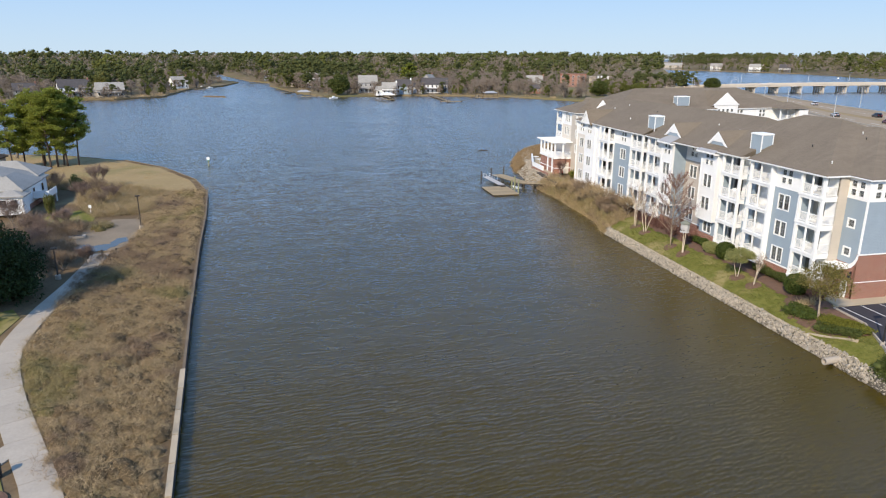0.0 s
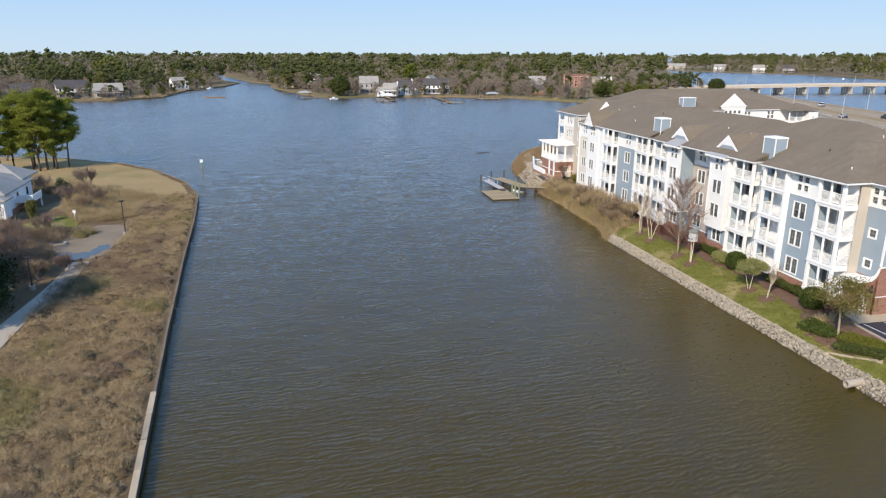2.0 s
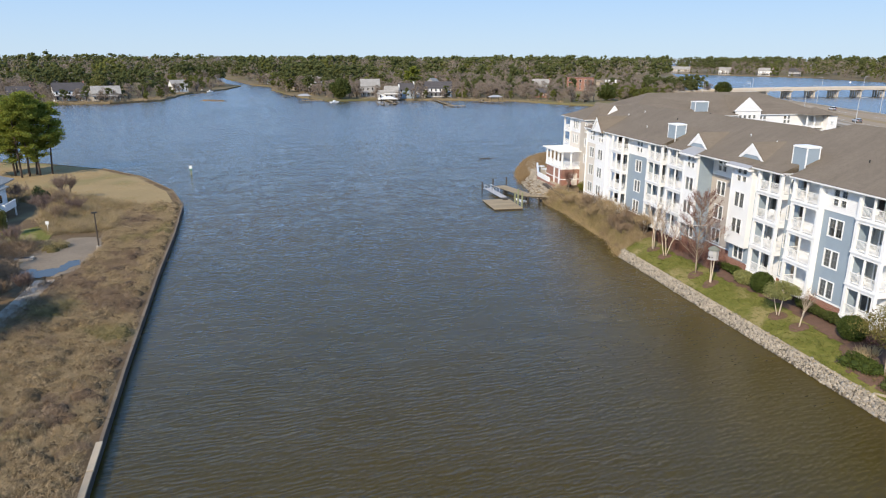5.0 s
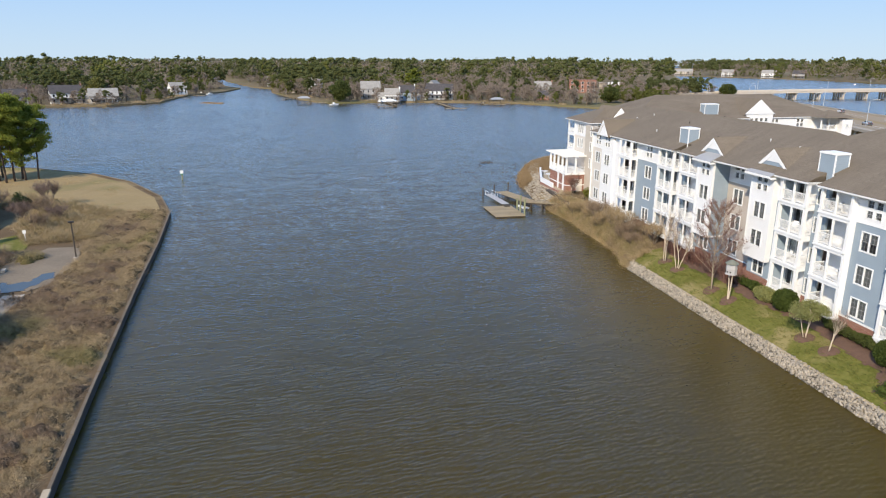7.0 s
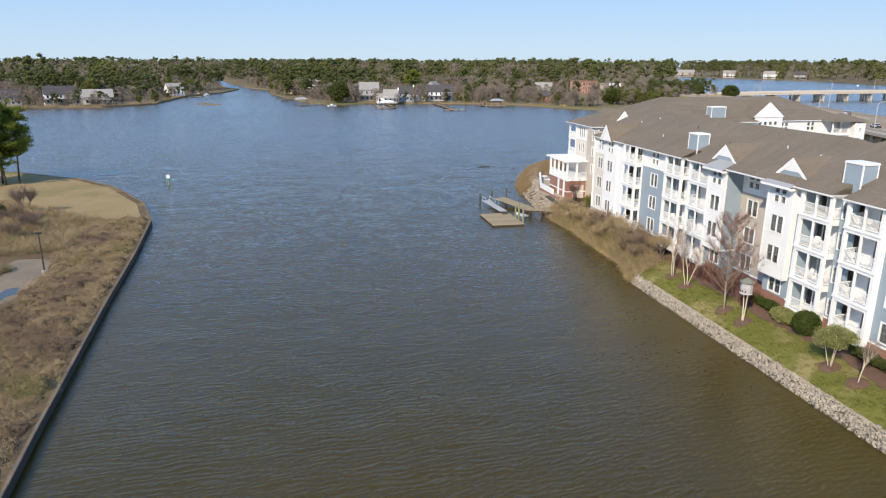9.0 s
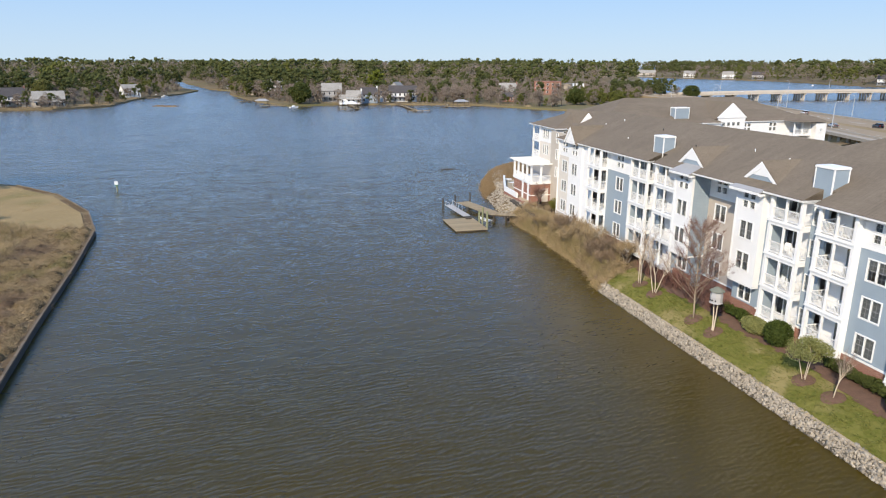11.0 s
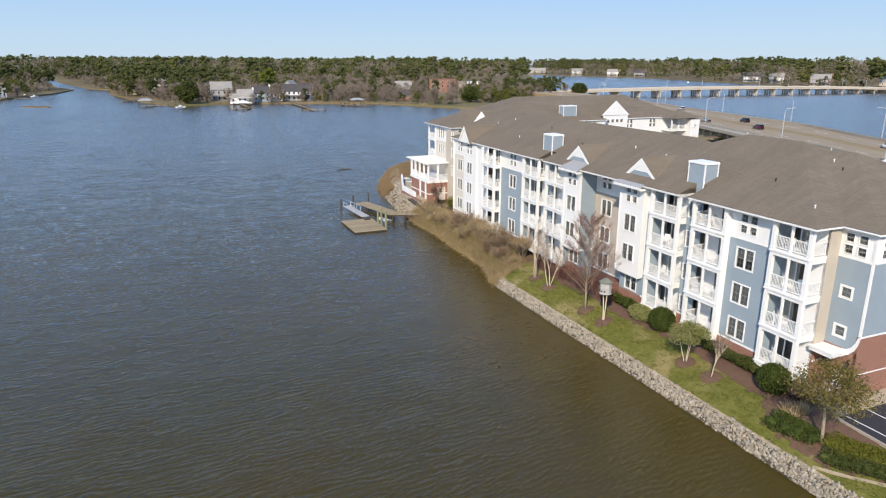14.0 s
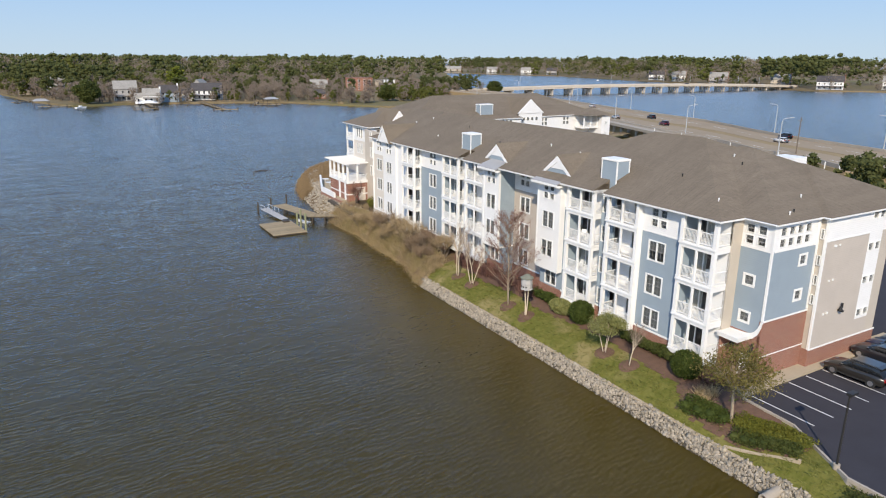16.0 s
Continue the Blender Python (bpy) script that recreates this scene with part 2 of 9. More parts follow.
WHITE = stuff_mat("white_paint", (0.80, 0.80, 0.78), (0.75, 0.75, 0.73), 0.5, 3.0, 0.4, 0.05)
WHITE_SIDING = siding_mat("white_siding", (0.79, 0.79, 0.775), (0.75, 0.75, 0.735))
BLUE_SIDING = siding_mat("blue_siding", (0.285, 0.345, 0.392), (0.258, 0.316, 0.362))
BEIGE_SIDING = siding_mat("beige_siding", (0.51, 0.455, 0.38), (0.47, 0.42, 0.35))
TAUPE_SIDING = siding_mat("taupe_siding", (0.51, 0.455, 0.395), (0.47, 0.42, 0.365))
TAN_SIDING = siding_mat("tan_siding", (0.49, 0.43, 0.365), (0.45, 0.395, 0.335))
GREY_SIDING = siding_mat("grey_siding", (0.38, 0.37, 0.36), (0.34, 0.335, 0.33))
BRICK = brick_mat("red_brick")
CREAM_SIDING = siding_mat("cream_siding", (0.66, 0.61, 0.53), (0.62, 0.57, 0.50))
SHINGLE = shingle_mat("brown_shingles", (0.190, 0.154, 0.113), (0.226, 0.186, 0.139))
GREY_SHINGLE = shingle_mat("grey_shingles", (0.32, 0.305, 0.275), (0.39, 0.375, 0.34))
DARK_SHINGLE = shingle_mat("dark_shingles", (0.085, 0.08, 0.08), (0.11, 0.10, 0.10))
TIN = stuff_mat("standing_seam_metal", (0.36, 0.355, 0.345), (0.31, 0.305, 0.295), 0.55, 2.0, 0.5, 0.05, spec=0.5)
GLASS = glass_mat("window_glass")
INTERIOR = stuff_mat("dim_interior", (0.36, 0.34, 0.31), (0.26, 0.245, 0.225), 0.9)
CURTAIN = stuff_mat("curtain", (0.66, 0.62, 0.55), (0.54, 0.50, 0.44), 0.9)
SASH = stuff_mat("grey_sash", (0.30, 0.30, 0.29), (0.25, 0.25, 0.24), 0.6, 6.0, 0.7, 0.0)
BLIND = stuff_mat("window_blind", (0.20, 0.197, 0.185), (0.14, 0.138, 0.13), 0.9)
WATER = water_mat("tidal_water")
LAWN = stuff_mat("lawn_turf", (0.080, 0.094, 0.014), (0.190, 0.175, 0.050), 0.95, 3.0, 0.8, 0.8, 0.06, 0.1, third=(0.25, 0.208, 0.088))
MULCH = stuff_mat("bark_mulch", (0.17, 0.10, 0.068), (0.10, 0.06, 0.042), 0.95, 12.0, 1.5, 0.8, 0.04)
DRY_GROUND = stuff_mat("dry_marsh_ground", (0.17, 0.12, 0.07), (0.10, 0.07, 0.04), 0.95, 3.0, 0.22, 0.6, 0.08, 0.1, third=(0.26, 0.20, 0.11))
MOWN_DRY = stuff_mat("mown_dry_grass", (0.34, 0.25, 0.125), (0.25, 0.182, 0.088), 0.95, 2.0, 0.12, 0.6, 0.06, 0.1, third=(0.17, 0.16, 0.06))
VERGE = stuff_mat("dead_verge_grass", (0.33, 0.25, 0.14), (0.24, 0.178, 0.095), 0.95, 1.2, 0.12, 0.5, 0.06, 0.1)
ASPHALT = stuff_mat("asphalt", (0.044, 0.042, 0.050), (0.033, 0.031, 0.037), 0.9, 20.0, 0.5, 0.3, 0.01)
OLD_ASPHALT = stuff_mat("worn_asphalt", (0.255, 0.20, 0.135), (0.16, 0.125, 0.085), 0.9, 3.0, 0.35, 0.3, 0.02)
ROADWAY = stuff_mat("sandy_roadway", (0.33, 0.255, 0.168), (0.27, 0.208, 0.135), 0.95, 1.5, 0.08, 0.2, 0.02)
CONCRETE = stuff_mat("concrete", (0.42, 0.365, 0.295), (0.33, 0.29, 0.235), 0.9, 5.0, 0.5, 0.2, 0.01, rand=0.06)
BRIDGE_CONCRETE = stuff_mat("bridge_concrete", (0.56, 0.50, 0.42), (0.46, 0.41, 0.34), 0.9, 3.0, 0.3, 0.2, 0.01)
TAN_CONCRETE = stuff_mat("tan_concrete", (0.43, 0.36, 0.255), (0.38, 0.32, 0.225), 0.9, 5.0, 0.5, 0.2, 0.01)
ROCK = stuff_mat("riprap_stone", (0.36, 0.318, 0.255), (0.225, 0.195, 0.147), 0.9, 7.0, 1.5, 0.5, 0.04, rand=0.28, island=0.28)
# dark for wet stone and for the shade at the waterline alike
WET_SHADE_ROCK = stuff_mat("wet_shade_stone", (0.10, 0.085, 0.06), (0.06, 0.05, 0.035), 0.5, 6.0, 1.5, 0.6, 0.05)
DECKING = stuff_mat("weathered_decking", (0.34, 0.27, 0.165), (0.27, 0.215, 0.135), 0.9, 9.0, 0.7, 0.3, 0.01, rand=0.15)
GREY_DECK = stuff_mat("grey_gangway", (0.42, 0.41, 0.40), (0.36, 0.35, 0.34), 0.7, 6.0, 0.7, 0.2, 0.01)
DARK_WOOD = stuff_mat("dark_wood", (0.085, 0.07, 0.055), (0.05, 0.042, 0.034), 0.9, 8.0, 0.7, 0.4, 0.02)
GREEN_WOOD = stuff_mat("treated_piling", (0.26, 0.27, 0.15), (0.20, 0.20, 0.11), 0.9, 8.0, 0.7, 0.4, 0.02)
CAP_WOOD = stuff_mat("bulkhead_cap", (0.42, 0.34, 0.235), (0.33, 0.27, 0.19), 0.9, 6.0, 0.5, 0.4, 0.02, rand=0.12)
WORN_CAP = stuff_mat("worn_cap", (0.20, 0.155, 0.105), (0.13, 0.10, 0.07), 0.9, 6.0, 0.5, 0.4, 0.02, rand=0.15)
SHEETING = stuff_mat("dark_sheeting", (0.055, 0.05, 0.045), (0.035, 0.032, 0.03), 0.85, 3.0, 0.4, 0.4, 0.03)
BARK = stuff_mat("grey_bark", (0.20, 0.165, 0.13), (0.13, 0.105, 0.08), 0.95, 10.0, 1.0, 0.7, 0.03)
PINE_BARK = stuff_mat("pine_bark", (0.12, 0.085, 0.062), (0.07, 0.05, 0.038), 0.95, 6.0, 1.0, 0.8, 0.04)
PALE_BARK = stuff_mat("pale_bark", (0.60, 0.50, 0.38), (0.46, 0.38, 0.28), 0.9, 9.0, 1.0, 0.4, 0.02)
TAN_BARK = stuff_mat("tan_bark", (0.36, 0.29, 0.21), (0.25, 0.20, 0.14), 0.9, 9.0, 1.0, 0.5, 0.02)
TWIG = leaf_mat("bare_twigs", (0.14, 0.098, 0.08), (0.20, 0.142, 0.115), 0.2)
RED_TWIG = leaf_mat("reddish_twigs", (0.15, 0.075, 0.06), (0.20, 0.11, 0.085))
PINE_LEAF = leaf_mat("pine_needles", (0.135, 0.170, 0.026), (0.29, 0.305, 0.05), 0.22)
DARK_LEAF = leaf_mat("dark_evergreen", (0.018, 0.034, 0.010), (0.035, 0.055, 0.016), 0.3)
BOX_LEAF = leaf_mat("boxwood_leaves", (0.055, 0.082, 0.016), (0.092, 0.118, 0.026), 0.22)
PALE_LEAF = leaf_mat("pale_shrub_leaves", (0.24, 0.25, 0.085), (0.34, 0.335, 0.135), 0.2)
AUTUMN_OLIVE = leaf_mat("olive_brown_leaves", (0.13, 0.125, 0.030), (0.25, 0.20, 0.065), 0.35)
OLIVE_LEAF = leaf_mat("olive_leaves", (0.12, 0.135, 0.034), (0.225, 0.205, 0.066), 0.25)
YELLOW_LEAF = leaf_mat("yellow_green_leaves", (0.15, 0.16, 0.03), (0.24, 0.22, 0.05), 0.25)
HEDGE_LEAF = leaf_mat("low_hedge_leaves", (0.062, 0.090, 0.020), (0.110, 0.118, 0.034), 0.25)
JUNIPER_LEAF = leaf_mat("juniper_leaves", (0.135, 0.145, 0.022), (0.185, 0.18, 0.032), 0.25)
STRAW = leaf_mat("dry_straw", (0.47, 0.36, 0.195), (0.35, 0.26, 0.14), 0.2)
BRUSH = leaf_mat("dead_brush", (0.27, 0.20, 0.111), (0.40, 0.303, 0.176), 0.22)
BRUSH_DARK = leaf_mat("dark_brush", (0.18, 0.128, 0.082), (0.285, 0.208, 0.137), 0.22)
BRUSH_GREEN = leaf_mat("greenish_brush", (0.21, 0.172, 0.076), (0.30, 0.24, 0.115), 0.2)
LAWN_BLADE = leaf_mat("lawn_blades", (0.088, 0.114, 0.018), (0.20, 0.187, 0.057), 0.2)
REED = leaf_mat("dry_reeds", (0.31, 0.22, 0.12), (0.22, 0.155, 0.085), 0.3)
FAR_PINE = stuff_mat("far_pine_crowns", (0.080, 0.096, 0.036), (0.155, 0.165, 0.062), 0.95, 0.5, 0.05, 0.0, 0.6, 0.05, island=0.10)
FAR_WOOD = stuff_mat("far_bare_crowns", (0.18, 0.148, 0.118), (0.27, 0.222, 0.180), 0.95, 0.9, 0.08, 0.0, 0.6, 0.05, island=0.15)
FAR_GREEN = stuff_mat("far_bright_crowns", (0.11, 0.125, 0.032), (0.18, 0.185, 0.055), 0.95, 0.6, 0.1, 0.0, 0.6, 0.05, island=0.2)
FAR_GROUND = stuff_mat("far_shore_ground", (0.23, 0.18, 0.105), (0.15, 0.118, 0.068), 0.95, 0.3, 0.02, 0.2, 0.1, 0.1, third=(0.15, 0.14, 0.06))
for m in (PINE_LEAF, BOX_LEAF, PALE_LEAF, OLIVE_LEAF, AUTUMN_OLIVE, YELLOW_LEAF, HEDGE_LEAF, JUNIPER_LEAF, FAR_PINE, FAR_GREEN):
    let_through(m, 0.4)
BLACK_METAL = stuff_mat("black_metal", (0.018, 0.018, 0.018), (0.028, 0.027, 0.026), 0.5, 8.0, 1.0, 0.05)
GALVANISED = stuff_mat("galvanised_steel", (0.55, 0.57, 0.58), (0.46, 0.48, 0.5), 0.45, 5.0, 0.5, 0.05, metal=0.3)
RUBBER = stuff_mat("tyre_rubber", (0.02, 0.02, 0.02), (0.03, 0.03, 0.03), 0.85, 10.0, 1.0, 0.2)
RIM = stuff_mat("alloy_rim", (0.5, 0.5, 0.52), (0.4, 0.4, 0.42), 0.3, 5.0, 1.0, 0.0, metal=0.8)
CAR_GLASS = stuff_mat("tinted_glass", (0.012, 0.014, 0.016), (0.018, 0.02, 0.022), 0.06, 2.0, 0.5, 0.0, spec=0.6)
LAMP_LENS = stuff_mat("headlight_lens", (0.30, 0.31, 0.33), (0.22, 0.23, 0.25), 0.1, 4.0, 1.0, 0.0)
TAIL_LENS = stuff_mat("tail_light_lens", (0.35, 0.015, 0.012), (0.28, 0.01, 0.01), 0.2, 4.0, 1.0, 0.0)
LINE_PAINT = stuff_mat("line_paint", (0.72, 0.72, 0.70), (0.6, 0.6, 0.58), 0.8, 6.0, 0.8, 0.1)
RED_PAINT = stuff_mat("red_paint", (0.50, 0.02, 0.03), (0.40, 0.015, 0.02), 0.5, 4.0, 1.0, 0.05)
BIRD_ROOF = stuff_mat("mossy_grey_roof", (0.20, 0.21, 0.17), (0.14, 0.15, 0.12), 0.85, 6.0, 1.0, 0.2)
GREEN_SIGN = stuff_mat("green_sign", (0.02, 0.17, 0.07), (0.03, 0.2, 0.09), 0.5, 4.0, 1.0, 0.0)
PUDDLE = stuff_mat("puddle_water", (0.04, 0.035, 0.025), (0.03, 0.028, 0.02), 0.04, 2.0, 0.5, 0.0, 0.01, 0.35)


def paint_mat(name, c):
    m = stuff_mat(name, c, tuple(k * 0.9 for k in c), 0.28, 3.0, 0.5, 0.0, spec=0.5)
    m.node_tree.nodes["Principled BSDF"].inputs["Coat Weight"].default_value = 0.6
    return m

# ---------- mesh helpers ----------
class Shape:
    """Collects vertices and faces for one mesh."""

    def __init__(self):
        self.v, self.f = [], []

    def add(self, verts, faces):
        n = len(self.v)
        self.v += [tuple(p) for p in verts]
        self.f += [tuple(n + i for i in f) for f in faces]
        return self

    def box(self, x0, x1, y0, y1, z0, z1):
        v = [(x, y, z) for z in (z0, z1) for y in (y0, y1) for x in (x0, x1)]
        return self.add(v, [(0, 2, 3, 1), (4, 5, 7, 6), (0, 1, 5, 4), (2, 6, 7, 3), (0, 4, 6, 2), (1, 3, 7, 5)])

    def hull8(self, low, high):
        """A block from four low and four high corners, both anticlockwise from above."""
        return self.add(list(low) + list(high), [(3, 2, 1, 0), (4, 5, 6, 7)] + [(i, (i + 1) % 4, 4 + (i + 1) % 4, 4 + i) for i in range(4)])

    def prism(self, poly, place):
        """A polygon of (a, b), given by place(a, b, side) at side 0 and 1."""
        n = len(poly)
        v = [place(a, b, 0) for a, b in poly] + [place(a, b, 1) for a, b in poly]
        return self.add(v, [tuple(range(n - 1, -1, -1)), tuple(range(n, 2 * n))] + [(i, (i + 1) % n, n + (i + 1) % n, n + i) for i in range(n)])

    def tube(self, pts, radii, n=6, cap=True):
        pts = [Vector(p) for p in pts]
        base = len(self.v)
        for i, p in enumerate(pts):
            d = (pts[min(i + 1, len(pts) - 1)] - pts[max(i - 1, 0)]).normalized()
            a = d.cross(Vector((0, 0, 1)) if abs(d.z) < 0.95 else Vector((1, 0, 0))).normalized()
            b = d.cross(a)
            r = radii[i] if hasattr(radii, "__len__") else radii
            for k in range(n):
                g = 2 * math.pi * k / n
                self.v.append(tuple(p + a * (r * math.cos(g)) + b * (r * math.sin(g))))
        for i in range(len(pts) - 1):
            for k in range(n):
                k2 = (k + 1) % n
                self.f.append((base + i * n + k, base + i * n + k2, base + (i + 1) * n + k2, base + (i + 1) * n + k))
        if cap:
            self.f.append(tuple(base + k for k in range(n - 1, -1, -1)))
            self.f.append(tuple(base + (len(pts) - 1) * n + k for k in range(n)))
        return self

    def strip(self, left, right, z0, z1):
        """A thick ribbon between two polylines of (x, y)."""
        n = len(left)
        v = []
        for (a, b), (c, d) in zip(left, right):
            v += [(a, b, z1), (c, d, z1), (a, b, z0), (c, d, z0)]
        f = []
        for i in range(n - 1):
            p, q = 4 * i, 4 * i + 4
            f += [(p, q, q + 1, p + 1), (p + 2, p + 3, q + 3, q + 2), (p, p + 2, q + 2, q), (p + 1, q + 1, q + 3, p + 3)]
        f += [(0, 1, 3, 2), (4 * n - 4, 4 * n - 2, 4 * n - 1, 4 * n - 3)]
        return self.add(v, f)

    def mesh(self, name, material=None, smooth=False):
        me = bpy.data.meshes.new(name)
        seen, ids, verts = {}, [], []
        for p in self.v:
            key = (round(p[0], 4), round(p[1], 4), round(p[2], 4))
            if key not in seen:
                seen[key] = len(verts)
                verts.append(p)
            ids.append(seen[key])
        faces, count = [], {}
        for f in self.f:
            g = tuple(dict.fromkeys(ids[i] for i in f))
            if len(g) > 2:
                faces.append(g)
                count[frozenset(g)] = count.get(frozenset(g), 0) + 1
        # pieces that meet face to face become one: the faces between them go
        me.from_pydata(verts, [], [g for g in faces if count[frozenset(g)] == 1])
        if smooth:
            me.polygons.foreach_set("use_smooth", [True] * len(me.polygons))
        if material:
            me.materials.append(material)
        me.update()
        return me


def array_mesh(name, verts, faces, material, smooth=False):
    """A mesh from arrays: verts (n, 3), faces (m, k)."""
    me = bpy.data.meshes.new(name)
    m, k = faces.shape
    me.vertices.add(len(verts))
    me.vertices.foreach_set("co", np.asarray(verts, np.float32).ravel())
    me.loops.add(m * k)
    me.loops.foreach_set("vertex_index", np.asarray(faces, np.int32).ravel())
    me.polygons.add(m)
    me.polygons.foreach_set("loop_start", np.arange(0, m * k, k, dtype=np.int32))
    if smooth:
        me.polygons.foreach_set("use_smooth", np.ones(m, bool))
    me.update(calc_edges=True)
    me.validate()
    me.materials.append(material)
    return me


def part(name, shape, material, parent=None, label="", smooth=False, at=None):
    """Links a shape or mesh as one mesh object, under a thing or a part."""
    me = shape.mesh(name, material, smooth) if isinstance(shape, Shape) else shape
    ob = new(name, me)
    if parent:
        ob.parent = parent
    if at is not None:
        ob.matrix_basis = at
    return tagged(ob, label)


def thing(name, m, label, category, group="", kind=""):
    ob = new(name)
    ob.matrix_basis = m
    ob.empty_display_size = 0.3
    return tagged(ob, label, category, group, kind)


def solid(name, shape, material, label, category, group="", kind="", smooth=False, m=None):
    """A thing that is one mesh."""
    me = shape.mesh(name, material, smooth) if isinstance(shape, Shape) else shape
    ob = new(name, me)
    if m is not None:
        ob.matrix_basis = m
    return tagged(ob, label, category, group, kind)


def ground_patch(poly, z0, z1):
    """A flat slab from a polygon of (x, y), anticlockwise."""
    return Shape().prism(poly, lambda a, b, s: (a, b, z1 if s else z0))


ICO = bmesh.new()
bmesh.ops.create_icosphere(ICO, subdivisions=1, radius=1)
ICO_V = np.array([v.co[:] for v in ICO.verts])
ICO_F = np.array([[v.index for v in f.verts] for f in ICO.faces])
ICO.free()
ICO2 = bmesh.new()
bmesh.ops.create_icosphere(ICO2, subdivisions=2, radius=1)
ICO2_V = np.array([v.co[:] for v in ICO2.verts])
ICO2_F = np.array([[v.index for v in f.verts] for f in ICO2.faces])
ICO2.free()


def blobs(centres, radii, seed, rough=0.28, fine=False):
    """Many lumpy, uneven clumps: returns vertex and face arrays."""
    r = np.random.default_rng(seed)
    bv, bf = (ICO2_V, ICO2_F) if fine else (ICO_V, ICO_F)
    n, k = len(centres), len(bv)
    wob = 1 + rough * r.standard_normal((n, k))
    v = centres[:, None, :] + bv[None] * radii[:, None, :] * wob[..., None]
    f = bf[None] + (np.arange(n) * k)[:, None, None]
    return v.reshape(-1, 3), f.reshape(-1, 3)


def leaves(points, size, seed, flat=0.0):
    """A small four-cornered leaf at each point, turned at random: vertex and face arrays."""
    r = np.random.default_rng(seed)
    n = len(points)
    a = r.standard_normal((n, 3))
    a[:, 2] *= 1 - flat
    a /= np.linalg.norm(a, axis=1, keepdims=True) + 1e-9
    b = np.cross(a, r.standard_normal((n, 3)))
    b /= np.linalg.norm(b, axis=1, keepdims=True) + 1e-9
    s = size * r.uniform(0.6, 1.35, (n, 1))
    v = np.stack([points - a * s, points - b * s * 0.55, points + a * s, points + b * s * 0.55], 1)
    return v.reshape(-1, 3), np.arange(4 * n).reshape(n, 4)


def blades(base, tip, width, seed):
    """Thin three-cornered blades from base to tip: vertex and face arrays."""
    r = np.random.default_rng(seed)
    d = tip - base
    side = np.cross(d, r.standard_normal(d.shape))
    side /= np.linalg.norm(side, axis=1, keepdims=True) + 1e-9
    w = (width * r.uniform(0.6, 1.4, (len(base), 1)))
    v = np.stack([base - side * w, base + side * w, tip], 1)
    return v.reshape(-1, 3), np.arange(3 * len(base)).reshape(-1, 3)


def tufts(centres, heights, spread, count, width, seed, lean=0.6):
    """Sprays of blades, one spray at each centre."""
    r = np.random.default_rng(seed)
    n = len(centres)
    c = np.repeat(centres, count, 0)
    h = np.repeat(heights, count)
    off = r.standard_normal((n * count, 2)) * np.repeat(np.broadcast_to(spread, (n,)), count)[:, None]
    base = c.copy()
    base[:, :2] += off * 0.55
    tip = c.copy()
    tip[:, :2] += off * (0.9 + lean * r.random((n * count, 1))) + r.standard_normal((n * count, 2)) * 0.12 * h[:, None]
    tip[:, 2] += h * r.uniform(0.35, 1.0, n * count)
    mid = r.random(n * count) < 0.35
    base[mid, 2] += h[mid] * 0.35
    return blades(base, tip, width, seed + 1)


def twig_clumps(centres, radii, count, width, seed):
    """Rounded sprays of short twigs that point every way, one at each centre."""
    r = np.random.default_rng(seed)
    n = len(centres) * count
    c, s = np.repeat(centres, count, 0), np.repeat(radii, count)[:, None]
    d = r.standard_normal((n, 3))
    d[:, 2] = np.abs(d[:, 2]) * 0.9
    d /= np.linalg.norm(d, axis=1, keepdims=True)
    base = c + d * s * (0.25 + 0.6 * r.random((n, 1)) ** 0.6)
    way = d + r.standard_normal((n, 3)) * 0.75 + np.array([0, 0, 0.25])
    way /= np.linalg.norm(way, axis=1, keepdims=True)
    tip = base + way * s * r.uniform(0.3, 0.75, (n, 1))
    return blades(base, tip, width, seed + 1)


def cushions(centres, radii, count, width, seed):
    """Rounded bushes: short twigs that stand every way out of a dome, one dome at each centre."""
    r = np.random.default_rng(seed)
    n = len(centres) * count
    c, s = np.repeat(centres, count, 0), np.repeat(radii, count)[:, None]
    d = r.standard_normal((n, 3))
    d[:, 2] = np.abs(d[:, 2])
    d /= np.linalg.norm(d, axis=1, keepdims=True)
    lumps = 1 + 0.3 * np.sin(d[:, :1] * 5 + c[:, :1] * 3) * np.cos(d[:, 1:2] * 5 + c[:, 1:2] * 3)
    base = c + d * s * lumps * (0.55 + 0.45 * r.random((n, 1)) ** 0.7) * np.array([1.05, 1.05, 0.95])
    way = d * 0.35 + r.standard_normal((n, 3)) * 0.55 + np.array([0, 0, 0.3])
    way /= np.linalg.norm(way, axis=1, keepdims=True)
    return blades(base, base + way * r.uniform(0.15, 0.5, (n, 1)), width, seed + 1)


def ball_points(n, radii, seed, shell=0.55):
    """Points scattered through an ellipsoid, mostly near its skin."""
    r = np.random.default_rng(seed)
    p = r.standard_normal((n, 3))
    p /= np.linalg.norm(p, axis=1, keepdims=True)
    return p * (shell + (1 - shell) * r.random((n, 1)) ** 0.5) * np.array(radii)


def inside(poly, pts):
    """Which of pts (n, 2) lie in the polygon."""
    x, y = pts[:, 0], pts[:, 1]
    hit = np.zeros(len(pts), bool)
    for (x0, y0), (x1, y1) in zip(poly, poly[1:] + poly[:1]):
        if y0 != y1:
            hit ^= ((y0 > y) != (y1 > y)) & (x < (x1 - x0) * (y - y0) / (y1 - y0) + x0)
    return hit


def scatter(poly, n, seed):
    """About n places spread over a polygon."""
    r = np.random.default_rng(seed)
    a = np.array(poly)
    lo, hi = a.min(0), a.max(0)
    p = lo + (hi - lo) * r.random((n * 3, 2))
    return p[inside(poly, p)][:n]


